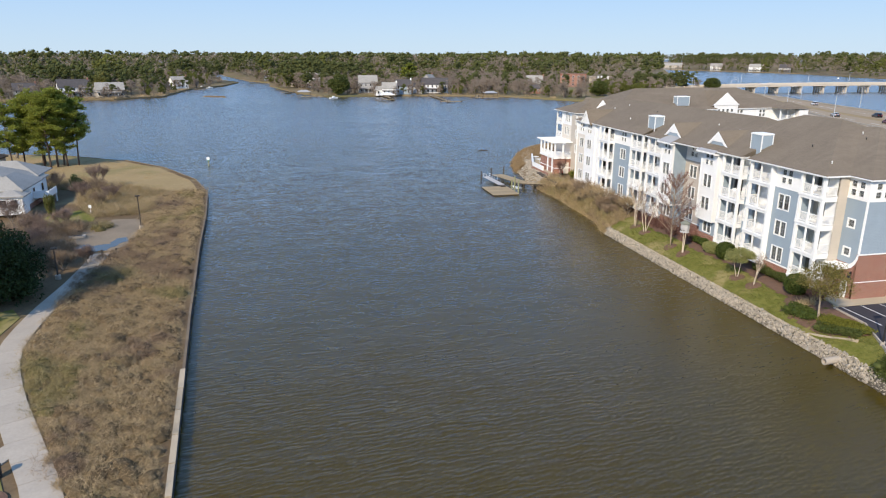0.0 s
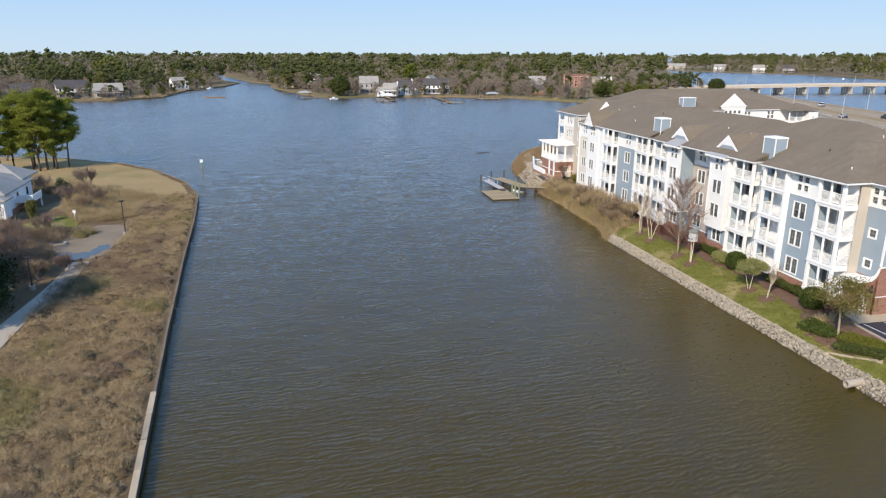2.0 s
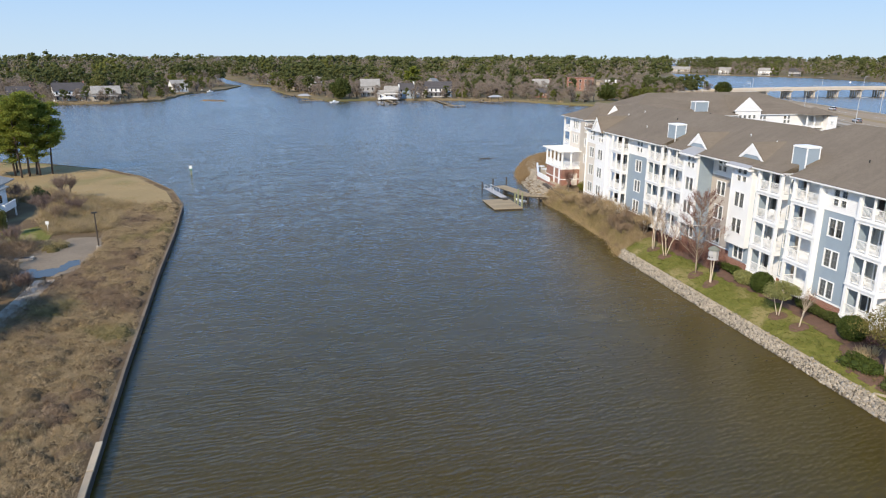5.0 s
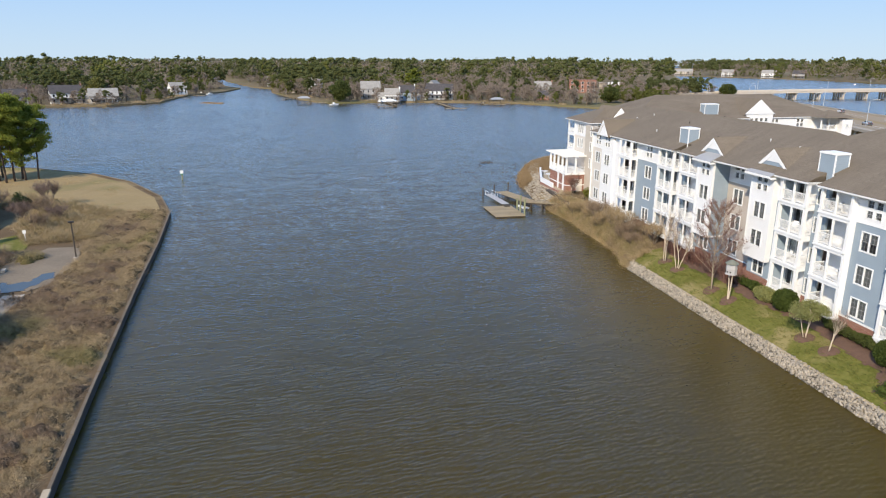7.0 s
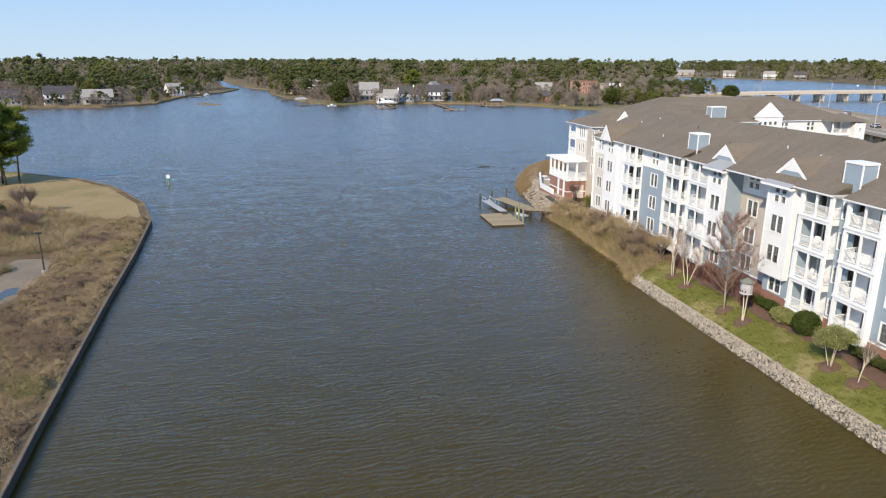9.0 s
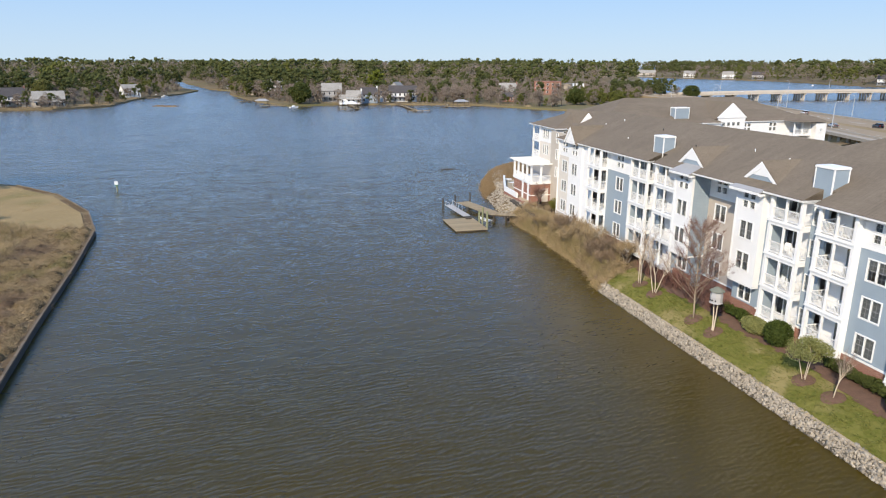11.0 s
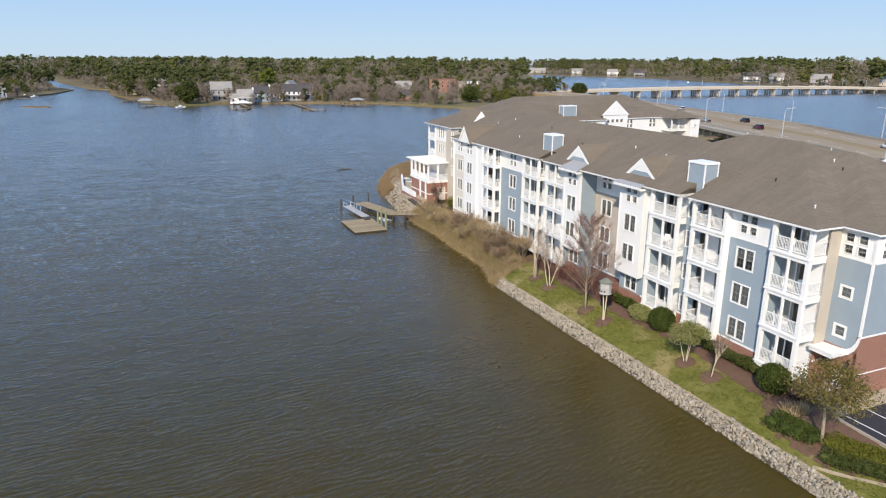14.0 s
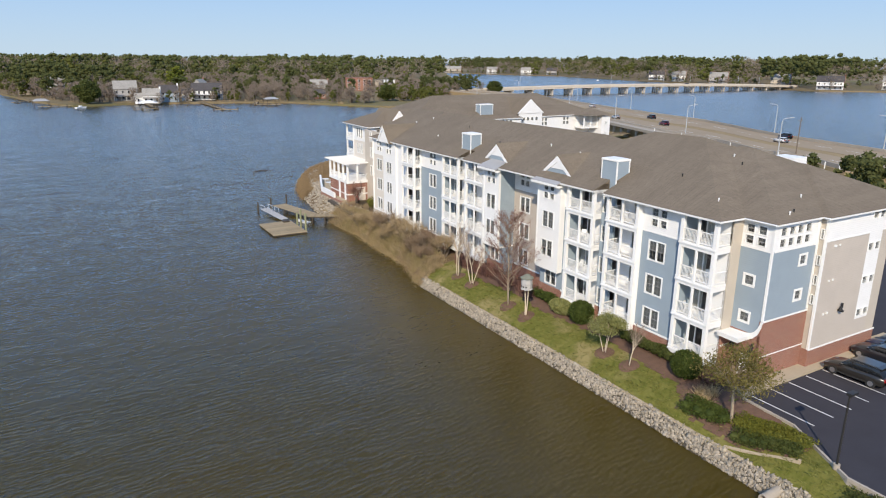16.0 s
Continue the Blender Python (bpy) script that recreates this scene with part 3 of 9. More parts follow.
# the building's frame: x runs into the building, y along its water front, z up
SITE = pose(-2.8, -7.3, 0, 0, 0, -8.9)


def site(x, y, z=0.0, rz=0.0):
    """A pose in the building's own frame."""
    return SITE @ pose(x, y, z, 0, 0, rz)

# ---------- water and land ----------
solid("water", Shape().add([(-4500, -1500, 0.3), (4500, -1500, 0.3), (4500, 4800, 0.3), (-4500, 4800, 0.3)], [(0, 1, 2, 3)]), WATER, "murky brown-green tidal creek with wind ripples", "water", kind="structure")

WEST = [(-66.6, -70), (-64.9, -16.5), (-63.9, 1.5), (-63.2, 14.3), (-61.5, 40.5), (-59.8, 61.8), (-58.7, 82.2), (-60.6, 97.5), (-67.1, 117), (-76.7, 133), (-91.5, 148), (-115, 160)]
solid("ground_west", ground_patch(WEST + [(-190, 150), (-300, 90), (-300, -70)], -1.5, 0.92), DRY_GROUND, "brown dry marsh ground on the west bank", "ground", kind="structure")
MOWN = [(-60.2, 84), (-61.7, 96.8), (-68, 115.8), (-77.4, 131.6), (-91.8, 146.4), (-115, 158), (-150, 150), (-120, 118), (-84, 108), (-74, 92), (-66, 86)]
solid("mown_grass", ground_patch(MOWN, 0.9, 1.02), MOWN_DRY, "mown tan winter grass on the point", "grass", kind="structure")
solid("worn_lot", ground_patch([(-77.6, 56.6), (-78.2, 50), (-76.2, 45.5), (-73, 43.5), (-70.6, 46), (-69.4, 55.5), (-69.8, 62.5), (-74, 63.4)], 0.9, 1.0), OLD_ASPHALT, "worn tan gravel and asphalt patch", "pavement", kind="structure")


def ragged(poly, amount, cuts, seed):
    """An outline with an uneven, natural edge."""
    out = []
    for i, (x0, y0) in enumerate(poly):
        x1, y1 = poly[(i + 1) % len(poly)]
        for k in range(cuts):
            x, y = x0 + (x1 - x0) * k / cuts, y0 + (y1 - y0) * k / cuts
            n = noise.noise_vector(Vector((x * 1.3, y * 1.3, seed))) + 0.6 * noise.noise_vector(Vector((x * 3.7, y * 3.7, seed + 7)))
            out.append((x + n.x * amount, y + n.y * amount))
    return out


solid("puddle", ground_patch(ragged([(-77.6, 47.4), (-77.2, 44.6), (-75.6, 43.8), (-73.4, 44.0), (-72.4, 46.0), (-70.9, 48.6), (-71.2, 50.6), (-72.4, 50.2), (-73.4, 47.6), (-75.2, 46.9), (-76.4, 48.2)], 0.55, 6, 3.0), 0.95, 1.006), PUDDLE, "shallow rain puddle on the worn lot", "puddle", kind="structure")
solid("house_lawn", ground_patch([(-84, 63), (-77, 63.5), (-77, 68), (-80, 73), (-86, 68)], 0.9, 0.99), LAWN, "small patch of green lawn beside the house", "lawn", kind="structure")
solid("shady_lawn", ground_patch([(-86, 8), (-80.6, 8), (-80.6, 14), (-79.4, 20), (-80.6, 23), (-86, 20)], 0.9, 0.985), LAWN, "green lawn under the evergreen tree", "lawn", kind="structure")
solid("bed_lawn", ground_patch([(-80, -30), (-73.6, -22), (-73.9, -14), (-75.0, -10.4), (-80, -9)], 0.9, 0.985), LAWN, "small green lawn beside the walkway", "lawn", kind="structure")
solid("mulch_ring", Shape().tube([(-75.3, -13.2, 0.9), (-75.3, -13.2, 1.05)], 1.3, 20), MULCH, "round dark mulch bed beside the walkway", "mulch bed", kind="structure")

# concrete walkway in slabs
walk_mid = [(-70.6, -24), (-71.9, -14.5), (-74.5, -6.0), (-77.2, 2.9), (-78.6, 11), (-77.7, 20.5), (-75.7, 30.0), (-74.6, 37.0), (-74.0, 42.5)]
walkway = thing("walkway", pose(0, 0, 0), "pale concrete walkway in poured slabs", "walkway", kind="structure")
fine = []
for i in range(len(walk_mid) - 1):
    a, b, c, d = (Vector(walk_mid[min(max(k, 0), len(walk_mid) - 1)]) for k in range(i - 1, i + 3))
    n = max(1, round((c - b).length / 3.0))
    for k in range(n):
        t = k / n
        p = 0.5 * (2 * b + (c - a) * t + (2 * a - 5 * b + 4 * c - d) * t * t + (3 * b - a - 3 * c + d) * t * t * t)
        fine.append(tuple(p))
fine.append(walk_mid[-1])
sides = []
for i, (x, y) in enumerate(fine):
    a, b = fine[max(i - 1, 0)], fine[min(i + 1, len(fine) - 1)]
    d = Vector((b[0] - a[0], b[1] - a[1])).normalized()
    sides.append(((x - d.y * 1.1, y + d.x * 1.1), (x + d.y * 1.1, y - d.x * 1.1), d))
for (l0, r0, d0), (l1, r1, d1) in zip(sides, sides[1:]):
    g = 0.02
    part("slab", Shape().strip([(l0[0] + d0.x * g, l0[1] + d0.y * g), (l1[0] - d1.x * g, l1[1] - d1.y * g)], [(r0[0] + d0.x * g, r0[1] + d0.y * g), (r1[0] - d1.x * g, r1[1] - d1.y * g)], 0.9, 1.04), CONCRETE, walkway)
part("side_slab", Shape().strip([(-75.0, -5.6), (-77.6, -9.4)], [(-74.4, -7.6), (-76.4, -10.6)], 0.9, 1.03), CONCRETE, walkway)

# bulkhead: dark sheeting under a plank cap
bulkhead = thing("bulkhead", pose(0, 0, 0), "timber bulkhead with pale weathered cap boards", "bulkhead", kind="structure")
rim = WEST[:10]
for (x0, y0), (x1, y1) in zip(rim, rim[1:]):
    L = math.hypot(x1 - x0, y1 - y0)
    d = Vector(((x1 - x0) / L, (y1 - y0) / L))
    q = Vector((d.y, -d.x))
    part("sheeting", Shape().strip([(x0, y0), (x1, y1)], [(x0 + q.x * 0.12, y0 + q.y * 0.12), (x1 + q.x * 0.12, y1 + q.y * 0.12)], -1.2, 0.98), SHEETING, bulkhead)
    n = max(1, round(L / 3.6))
    for k in range(n):
        a, b = k / n + 0.003, (k + 1) / n - 0.003
        w = 0.26 if y0 < 0 else 0.1
        j = rng.uniform(-0.02, 0.02)
        pts = [(x0 + (x1 - x0) * t, y0 + (y1 - y0) * t) for t in (a, b)]
        part("cap_board", Shape().strip([(p[0] - q.x * w, p[1] - q.y * w) for p in pts], [(p[0] + q.x * (0.14 + j), p[1] + q.y * (0.14 + j)) for p in pts], 0.98, 1.12 + j), CAP_WOOD if y0 < 0 else WORN_CAP, bulkhead)

# ---------- building site on the east bank ----------
SHORE = [(-60, -6.1), (-20, -5.9), (36.0, -5.9), (38.5, -5.0), (43.6, -3.4), (52, -3.2), (60.5, -2.7), (69, -3.0), (75, -3.5), (83.4, -2.7), (92, -1.3), (99.8, 0.3), (107.7, 2.9), (114, 5.6), (120.5, 9.6), (125, 15.0), (128, 26.0), (140, 70.0)]


def shore_x(y):
    return float(np.interp(y, [p[0] for p in SHORE], [p[1] for p in SHORE]))


def site_z(x, y):
    """Height of the ground in the building's frame."""
    t = x - shore_x(y)
    k = min(1.0, max(0.0, (-7.0 - y) / 3.0))
    south = np.interp(t, [-2.0, 0.25, 1.15, 2.5, 5.5, 8.0], [-0.9, -0.1, 1.45, 2.78, 2.88, 2.92])
    north = np.interp(t, [-2.0, 0.25, 1.15, 2.9, 5.5, 8.0], [-0.9, -0.1, 1.3, 2.35, 2.85, 2.9])
    return float(north + (south - north) * k)


def site_ground(name, y0, y1, step, material, label, far=80.0):
    offs = [-2.0, -0.8, 0.25, 0.7, 1.15, 2.0, 2.9, 4.2, 5.5, 8.0, 14.0, far]
    ys = np.arange(y0, y1 + step / 2, step)
    sh = Shape()
    sh.v = [(shore_x(y) + o, y, site_z(shore_x(y) + o, y)) for y in ys for o in offs]
    n = len(offs)
    sh.f = [(i * n + k, i * n + k + 1, (i + 1) * n + k + 1, (i + 1) * n + k) for i in range(len(ys) - 1) for k in range(n - 1)]
    return solid(name, sh, material, label, "ground", kind="structure", smooth=True, m=SITE)


site_ground("lawn", -62, 36.5, 1.5, LAWN, "patchy green and tan lawn behind the stone revetment")
site_ground("east_bank", 36.5, 138, 1.5, DRY_GROUND, "brown natural bank below the building")

BED = [(-2.2, -4.0), (-3.6, -1.2), (-1.9, 0.4), (-1.9, 3.0), (-1.0, 8.5), (-1.2, 13.5), (-1.6, 18.0), (-1.0, 22.5), (-1.5, 28.0), (-1.0, 34.5), (2.3, 34.5), (2.3, 0.0), (1.4, -3.2)]
CORNER = [(-3.7, -1.0), (-4.15, -4.0), (-4.2, -6.4), (-3.3, -10.4), (-1.4, -10.2), (-0.6, -7.0), (0.2, -3.9), (-1.8, -3.6)]


def bed_sheet(poly, lift, step=0.25):
    """A thin layer that follows the ground inside a polygon of the building's frame."""
    a = np.array(poly)
    lo, n = a.min(0), np.ceil((a.max(0) - a.min(0)) / step).astype(int)
    ii, jj = np.meshgrid(np.arange(n[0]), np.arange(n[1]), indexing="ij")
    cells = np.column_stack([ii.ravel(), jj.ravel()])
    wave = 0.12 * np.column_stack([np.sin(cells[:, 1] * 0.9), np.sin(cells[:, 0] * 1.1)])
    sh = Shape()
    for i, j in cells[inside(poly, lo + (cells + 0.5) * step + wave)]:
        x, y = lo[0] + i * step, lo[1] + j * step
        sh.add([(u, v, site_z(u, v) + lift) for u, v in ((x, y), (x + step, y), (x + step, y + step), (x, y + step))], [(0, 1, 2, 3)])
    return sh


solid("planting_bed", bed_sheet(BED, 0.05), MULCH, "dark bark mulch bed along the building", "mulch bed", kind="structure", m=SITE)
solid("corner_bed", bed_sheet(CORNER, 0.06), MULCH, "mulch bed under the corner shrubs", "mulch bed", kind="structure", m=SITE)
LOT = [(-0.1, -4.05), (18.05, -4.05), (18.05, -1.8), (21.05, -1.8), (21.05, 27), (70, 27), (70, -44), (-3.4, -44), (-3.2, -13.4), (-1.6, -10.4), (-0.4, -8.2)]
solid("parking_lot", ground_patch(LOT, 2.6, 2.97), ASPHALT, "dark asphalt parking lot", "parking lot", kind="structure", m=SITE)
solid("end_pavement", ground_patch([(0.3, -4.0), (21.5, -4.0), (21.5, -2.5), (2.8, -2.4), (2.6, -0.2), (0.9, -0.6)], 2.6, 3.06), TAN_CONCRETE, "tan concrete pavement at the end wall", "pavement", kind="structure", m=SITE)
kerb = Shape()
for (x0, y0), (x1, y1) in (((-0.1, -4.05), (-0.4, -8.2)), ((-0.4, -8.2), (-1.6, -10.4)), ((-1.6, -10.4), (-3.2, -13.4)), ((-3.2, -13.4), (-3.4, -44))):
    kerb.strip([(x0 - 0.16, y0), (x1 - 0.16, y1)], [(x0, y0), (x1, y1)], 2.5, 3.04)
solid("kerb", kerb, CONCRETE, "pale concrete kerb round the parking lot", "kerb", kind="structure", m=SITE)
for k in range(9):
    solid("parking_line", Shape().box(0.63 + 2.2 * k, 0.73 + 2.2 * k, -8.9, -4.15, 2.971, 2.977), LINE_PAINT, "white painted parking stall line", "parking line", group="parking stall lines", m=SITE)
edging = Shape()
ey = np.arange(-60, 36.0, 4.0)
for a, b in zip(ey, ey[1:]):
    edging.strip([(shore_x(a) + 1.1, a), (shore_x(b) + 1.1, b)], [(shore_x(a) + 1.28, a), (shore_x(b) + 1.28, b)], 0.9, 1.42)
solid("lawn_edging", edging, CAP_WOOD, "low weathered timber edging behind the stones", "edging", kind="structure", m=SITE)
edge = [(-4.6, -6.0), (-4.1, -8.2), (-3.6, -10.7)]
sill = Shape()
for (xa, ya), (xb, yb) in zip(edge, edge[1:]):
    ring = [(xa, ya), (xa + 0.11, ya), (xb + 0.11, yb), (xb, yb)]
    sill.hull8([(x, y, site_z(x, y) - 0.3) for x, y in ring], [(x, y, site_z(x, y) + 0.07) for x, y in ring])
solid("bed_edging", sill, CAP_WOOD, "low weathered timber edging beside the shrubs", "edging", kind="structure", m=SITE)

# ---------- causeway, far shores ----------
EAST = [(60, -70), (148, -70), (158, 0), (171, 37), (181, 58), (196, 83), (226, 120), (244, 165), (273, 229), (296, 300), (310, 362), (340, 430), (420, 520), (640, 800), (830, 1050), (1100, 1500), (1100, 2600), (-10, 2600), (-4, 900), (8, 690), (22, 640), (13, 563), (17.7, 446), (28.5, 389), (65, 393), (118, 370), (143, 352), (155, 318), (165, 294), (172, 280), (150, 220), (118, 160), (80, 125), (60, 90)]
solid("ground_east", ground_patch(EAST, -1.5, 1.3), FAR_GROUND, "tan and green shore ground with winter grass", "ground", kind="structure")
solid("ground_northwest", ground_patch([(-900, 300), (-600, 330), (-300, 372), (-165, 400), (-122, 410), (-100, 408), (-72, 428), (-56, 517), (-25, 581), (-6, 654), (-16, 720), (-30, 2600), (-2400, 2600), (-2400, 300)], -1.5, 1.3), FAR_GROUND, "tan shore ground across the creek", "ground", kind="structure")
solid("ground_far_east", ground_patch([(640, -400), (2600, -400), (2600, 2600), (1300, 2600), (900, 1150), (847, 1048), (841, 877), (836, 737), (754, 561), (688, 394), (627, 286), (612, 238), (655, 180), (640, 50)], -1.5, 1.4), FAR_GROUND, "far shore ground beyond the bay", "ground", kind="structure")
solid("marsh_island", ground_patch([(-48, 424), (-42, 419), (-35, 412), (-33, 414), (-39, 421), (-46, 427)], -0.5, 0.5), REED, "low marsh islet of reddish dead grass", "islet", kind="structure")

NEAR_EDGE = [(88, -70), (96, 0), (101, 22), (108.5, 31), (115, 47), (127, 65), (137, 88), (159, 129), (205, 200), (250, 290), (262, 352)]
FAR_EDGE = [(146, -70), (155, 0), (164, 30), (175, 57), (190, 82), (219, 120), (237, 165), (264, 229), (288, 300), (296, 352)]
NE = [tuple(np.interp(t, np.linspace(0, 1, len(NEAR_EDGE)), [p[k] for p in NEAR_EDGE]) for k in (0, 1)) for t in np.linspace(0, 1, 41)]
FE = [tuple(np.interp(t, np.linspace(0, 1, len(FAR_EDGE)), [p[k] for p in FAR_EDGE]) for k in (0, 1)) for t in np.linspace(0, 1, 41)]


def across(f):
    return [(a[0] + (b[0] - a[0]) * f, a[1] + (b[1] - a[1]) * f) for a, b in zip(NE, FE)]


causeway = Shape()
causeway.v = [(x, y, z) for f, z in ((-0.03, 1.0), (0.0, 5.0), (0.62, 5.0), (0.8, 4.2), (1.02, 1.0)) for x, y in across(f)]
n = len(NE)
causeway.f = [(k * n + i, k * n + i + 1, (k + 1) * n + i + 1, (k + 1) * n + i) for k in range(4) for i in range(n - 1)]
solid("causeway", causeway, VERGE, "wide tan causeway embankment with dead grass", "ground", kind="structure")
for lo, hi in ((0.03, 0.27), (0.36, 0.6)):
    solid("road", Shape().strip(across(lo), across(hi), 4.9, 5.06), ROADWAY, "sandy tan divided roadway", "road", kind="structure")
for f in (0.15, 0.48):
    dash = Shape()
    l, r = across(f), across(f + 0.004)
    for i in range(0, len(l) - 1, 2):
        dash.strip([l[i], l[i + 1]], [r[i], r[i + 1]], 5.05, 5.066)
    solid("lane_line", dash, LINE_PAINT, "worn white lane markings", "road marking", kind="structure")
for f, h in ((0.01, 5.95), (0.615, 5.8)):
    solid("barrier", Shape().strip(across(f), across(f + 0.008), 4.9, h), CONCRETE, "long concrete road barrier", "barrier", kind="structure")
viaduct = thing("viaduct", pose(0, 0, 0), "concrete viaduct columns under the road edge", "viaduct", kind="structure")
for i in range(22, 30):
    (x, y), (x2, y2) = across(-0.015)[i], across(-0.035)[i]
    for q in (0.0, 0.5):
        xx, yy = x + (across(-0.015)[i + 1][0] - x) * q, y + (across(-0.015)[i + 1][1] - y) * q
        part("column", Shape().box(xx - 0.5, xx + 0.5, yy - 0.5, yy + 0.5, 1.0, 4.6), CONCRETE, viaduct)
part("deck", Shape().strip(across(-0.05)[20:32], across(0.01)[20:32], 4.4, 5.3), CONCRETE, viaduct)

# bridge over the bay
bridge = thing("bridge", pose(0, 0, 0), "long low concrete bridge on paired piers", "bridge", kind="structure")
B0, B1 = Vector((268, 356)), Vector((640, 276))
bd = (B1 - B0).normalized()
bn = Vector((-bd.y, bd.x))


def deck_z(t):
    return 4.4 + 2.6 * math.sin(math.pi * min(1, max(0, t * 1.02))) ** 0.8 - 0.7 * t


deck = Shape()
rails = Shape()
steps = 30
for k in range(steps):
    for sh, a, b, lo, hi in ((deck, -7, 7, -1.1, 0.0), (rails, -7.2, -6.8, 0.0, 0.9), (rails, 6.8, 7.2, 0.0, 0.9)):
        c0, c1 = B0.lerp(B1, k / steps), B0.lerp(B1, (k + 1) / steps)
        z0, z1 = deck_z(k / steps), deck_z((k + 1) / steps)
        ring = [c0 + bn * a, c1 + bn * a, c1 + bn * b, c0 + bn * b]
        zz = (z0, z1, z1, z0)
        sh.hull8([(p.x, p.y, z + lo) for p, z in zip(ring, zz)], [(p.x, p.y, z + hi) for p, z in zip(ring, zz)])
part("deck", deck, BRIDGE_CONCRETE, bridge)
part("parapet", rails, BRIDGE_CONCRETE, bridge)
for k in range(20):
    t = 0.04 + k * 0.05
    c = B0.lerp(B1, t)
    m = pose(c.x, c.y, 0, 0, 0, math.degrees(math.atan2(bd.y, bd.x)))
    z = deck_z(t) - 1.1
    pier = part("pier", Shape().box(-1.0, 1.0, -6.2, 6.2, z - 0.9, z), BRIDGE_CONCRETE, bridge, at=m)
    for y in (-5, -2.5, 0, 2.5, 5):
        part("pile", Shape().box(-0.5, 0.5, y - 0.45, y + 0.45, -1.0, z - 0.9), BRIDGE_CONCRETE, pier)

# ---------- the waterfront apartment building ----------
LEVELS = (4.15, 7.15, 10.15, 13.15)
EAVE = 15.4
apartments = thing("apartment_building", SITE, "four storey apartment building with blue, beige and white siding", "building")


def wall_panel(name, facing, at, lo, hi, z0, z1, holes, material, thick=0.25, label=""):
    """A wall with real openings. facing 'water': at is x, lo..hi along y. facing 'lot': at is y, lo..hi along x."""
    cuts_a = sorted({lo, hi, *(min(max(a, lo), hi) for h in holes for a in h[:2])})
    cuts_z = sorted({z0, z1, *(min(max(a, z0), z1) for h in holes for a in h[2:])})
    sh = Shape()
    for c0, c1 in zip(cuts_z, cuts_z[1:]):
        run = None
        for a0, a1 in zip(cuts_a, cuts_a[1:]):
            ma, mz = (a0 + a1) / 2, (c0 + c1) / 2
            if any(h[0] < ma < h[1] and h[2] < mz < h[3] for h in holes):
                if run:
                    put_cell(sh, facing, at, run, c0, c1, thick)
                run = None
            else:
                run = (run[0], a1) if run else (a0, a1)
        if run:
            put_cell(sh, facing, at, run, c0, c1, thick)
    return part(name, sh, material, apartments, label)


def put_cell(sh, facing, at, run, z0, z1, thick):
    if facing == "water":
        sh.box(at, at + thick, run[0], run[1], z0, z1)
    else:
        sh.box(run[0], run[1], at, at + thick, z0, z1)


WINDOW_KINDS = {"strip": (0.27, 0.80, 0.04, 1), "pair": (1.85, 1.80, 0.11, 2), "quad": (0.74, 0.72, 0.06, 1), "small": (1.05, 1.02, 0.16, 1), "tall": (0.78, 1.75, 0.08, 1), "slit": (0.62, 1.55, 0.08, 1)}
WINDOW_MESH, BLIND_MESH = {}, {}
blind_rng = np.random.default_rng(71)


def window_mesh(kind):
    if kind not in WINDOW_MESH:
        w, h, trim, n = WINDOW_KINDS[kind]
        fr, gl, bars, panes = Shape(), Shape(), Shape(), []
        y0, y1 = -w / 2, w / 2
        fr.box(-0.05, 0.12, y0, y0 + trim, 0, h).box(-0.05, 0.12, y1 - trim, y1, 0, h)
        mid = 0.11
        span = (w - 2 * trim - (n - 1) * mid) / n
        for k in range(n):
            a = y0 + trim + k * (span + mid)
            b = a + span
            for z0, z1 in ((0, trim), (h - trim, h)):
                fr.box(-0.05, 0.12, a, b, z0, z1)
            if k < n - 1:
                for z0, z1 in ((0, trim), (trim, h - trim), (h - trim, h)):
                    fr.box(-0.05, 0.12, b, b + mid, z0, z1)
            c = (a + b) / 2
            bars.box(0.014, 0.034, a, b, h / 2 - 0.028, h / 2 + 0.028)
            for z0, z1 in ((trim, h / 2 - 0.03), (h / 2 + 0.03, h - trim)):
                bars.box(0.02, 0.034, c - 0.011, c + 0.011, z0, z1)
                if h > 1.2:
                    q = (z0 + z1) / 2
                    bars.box(0.022, 0.034, a, c - 0.012, q - 0.01, q + 0.01).box(0.022, 0.034, c + 0.012, b, q - 0.01, q + 0.01)
            panes.append((a, b))
            gl.box(0.035, 0.045, a, b, trim, h - trim)
        WINDOW_MESH[kind] = fr.mesh("window", WHITE), gl.mesh("pane", GLASS), bars.mesh("muntin", SASH)
    return WINDOW_MESH[kind]


def add_window(kind, facing, at, along, z, parent=None):
    """A framed window whose middle is at along and whose sill is at z; returns the hole that it needs."""
    w, h = WINDOW_KINDS[kind][:2]
    m = pose(at, along, z) if facing == "water" else pose(along, at, z, 0, 0, 90)
    fr, gl, bars = window_mesh(kind)
    ob = part("window", fr, None, parent or apartments, at=m)
    part("pane", gl, None, ob)
    part("muntin", bars, None, ob)
    u = blind_rng.random()
    if kind not in ("slit", "strip") and u < 0.85:
        full = u < 0.6 or kind == "small"
        if (kind, full) not in BLIND_MESH:
            BLIND_MESH[kind, full] = Shape().box(0.09, 0.10, -w / 2 + 0.06, w / 2 - 0.06, 0.04 if full else h * 0.5, h - 0.04).mesh("blind", BLIND)
        part("blind", BLIND_MESH[kind, full], None, ob, "grey lowered blind")
    return along - w / 2 + 0.03, along + w / 2 - 0.03, z + 0.03, z + h - 0.03


def quad_windows(facing, at, along, z=13.42, cols=2, gap=0.92, rows=2):
    return [add_window("quad", facing, at, along + (c - (cols - 1) / 2) * gap, z + r * 0.86) for c in range(cols) for r in range(rows)]


PICKET = Shape().box(-0.015, 0.015, -0.016, 0.016, 0.16, 0.98).mesh("picket", WHITE)


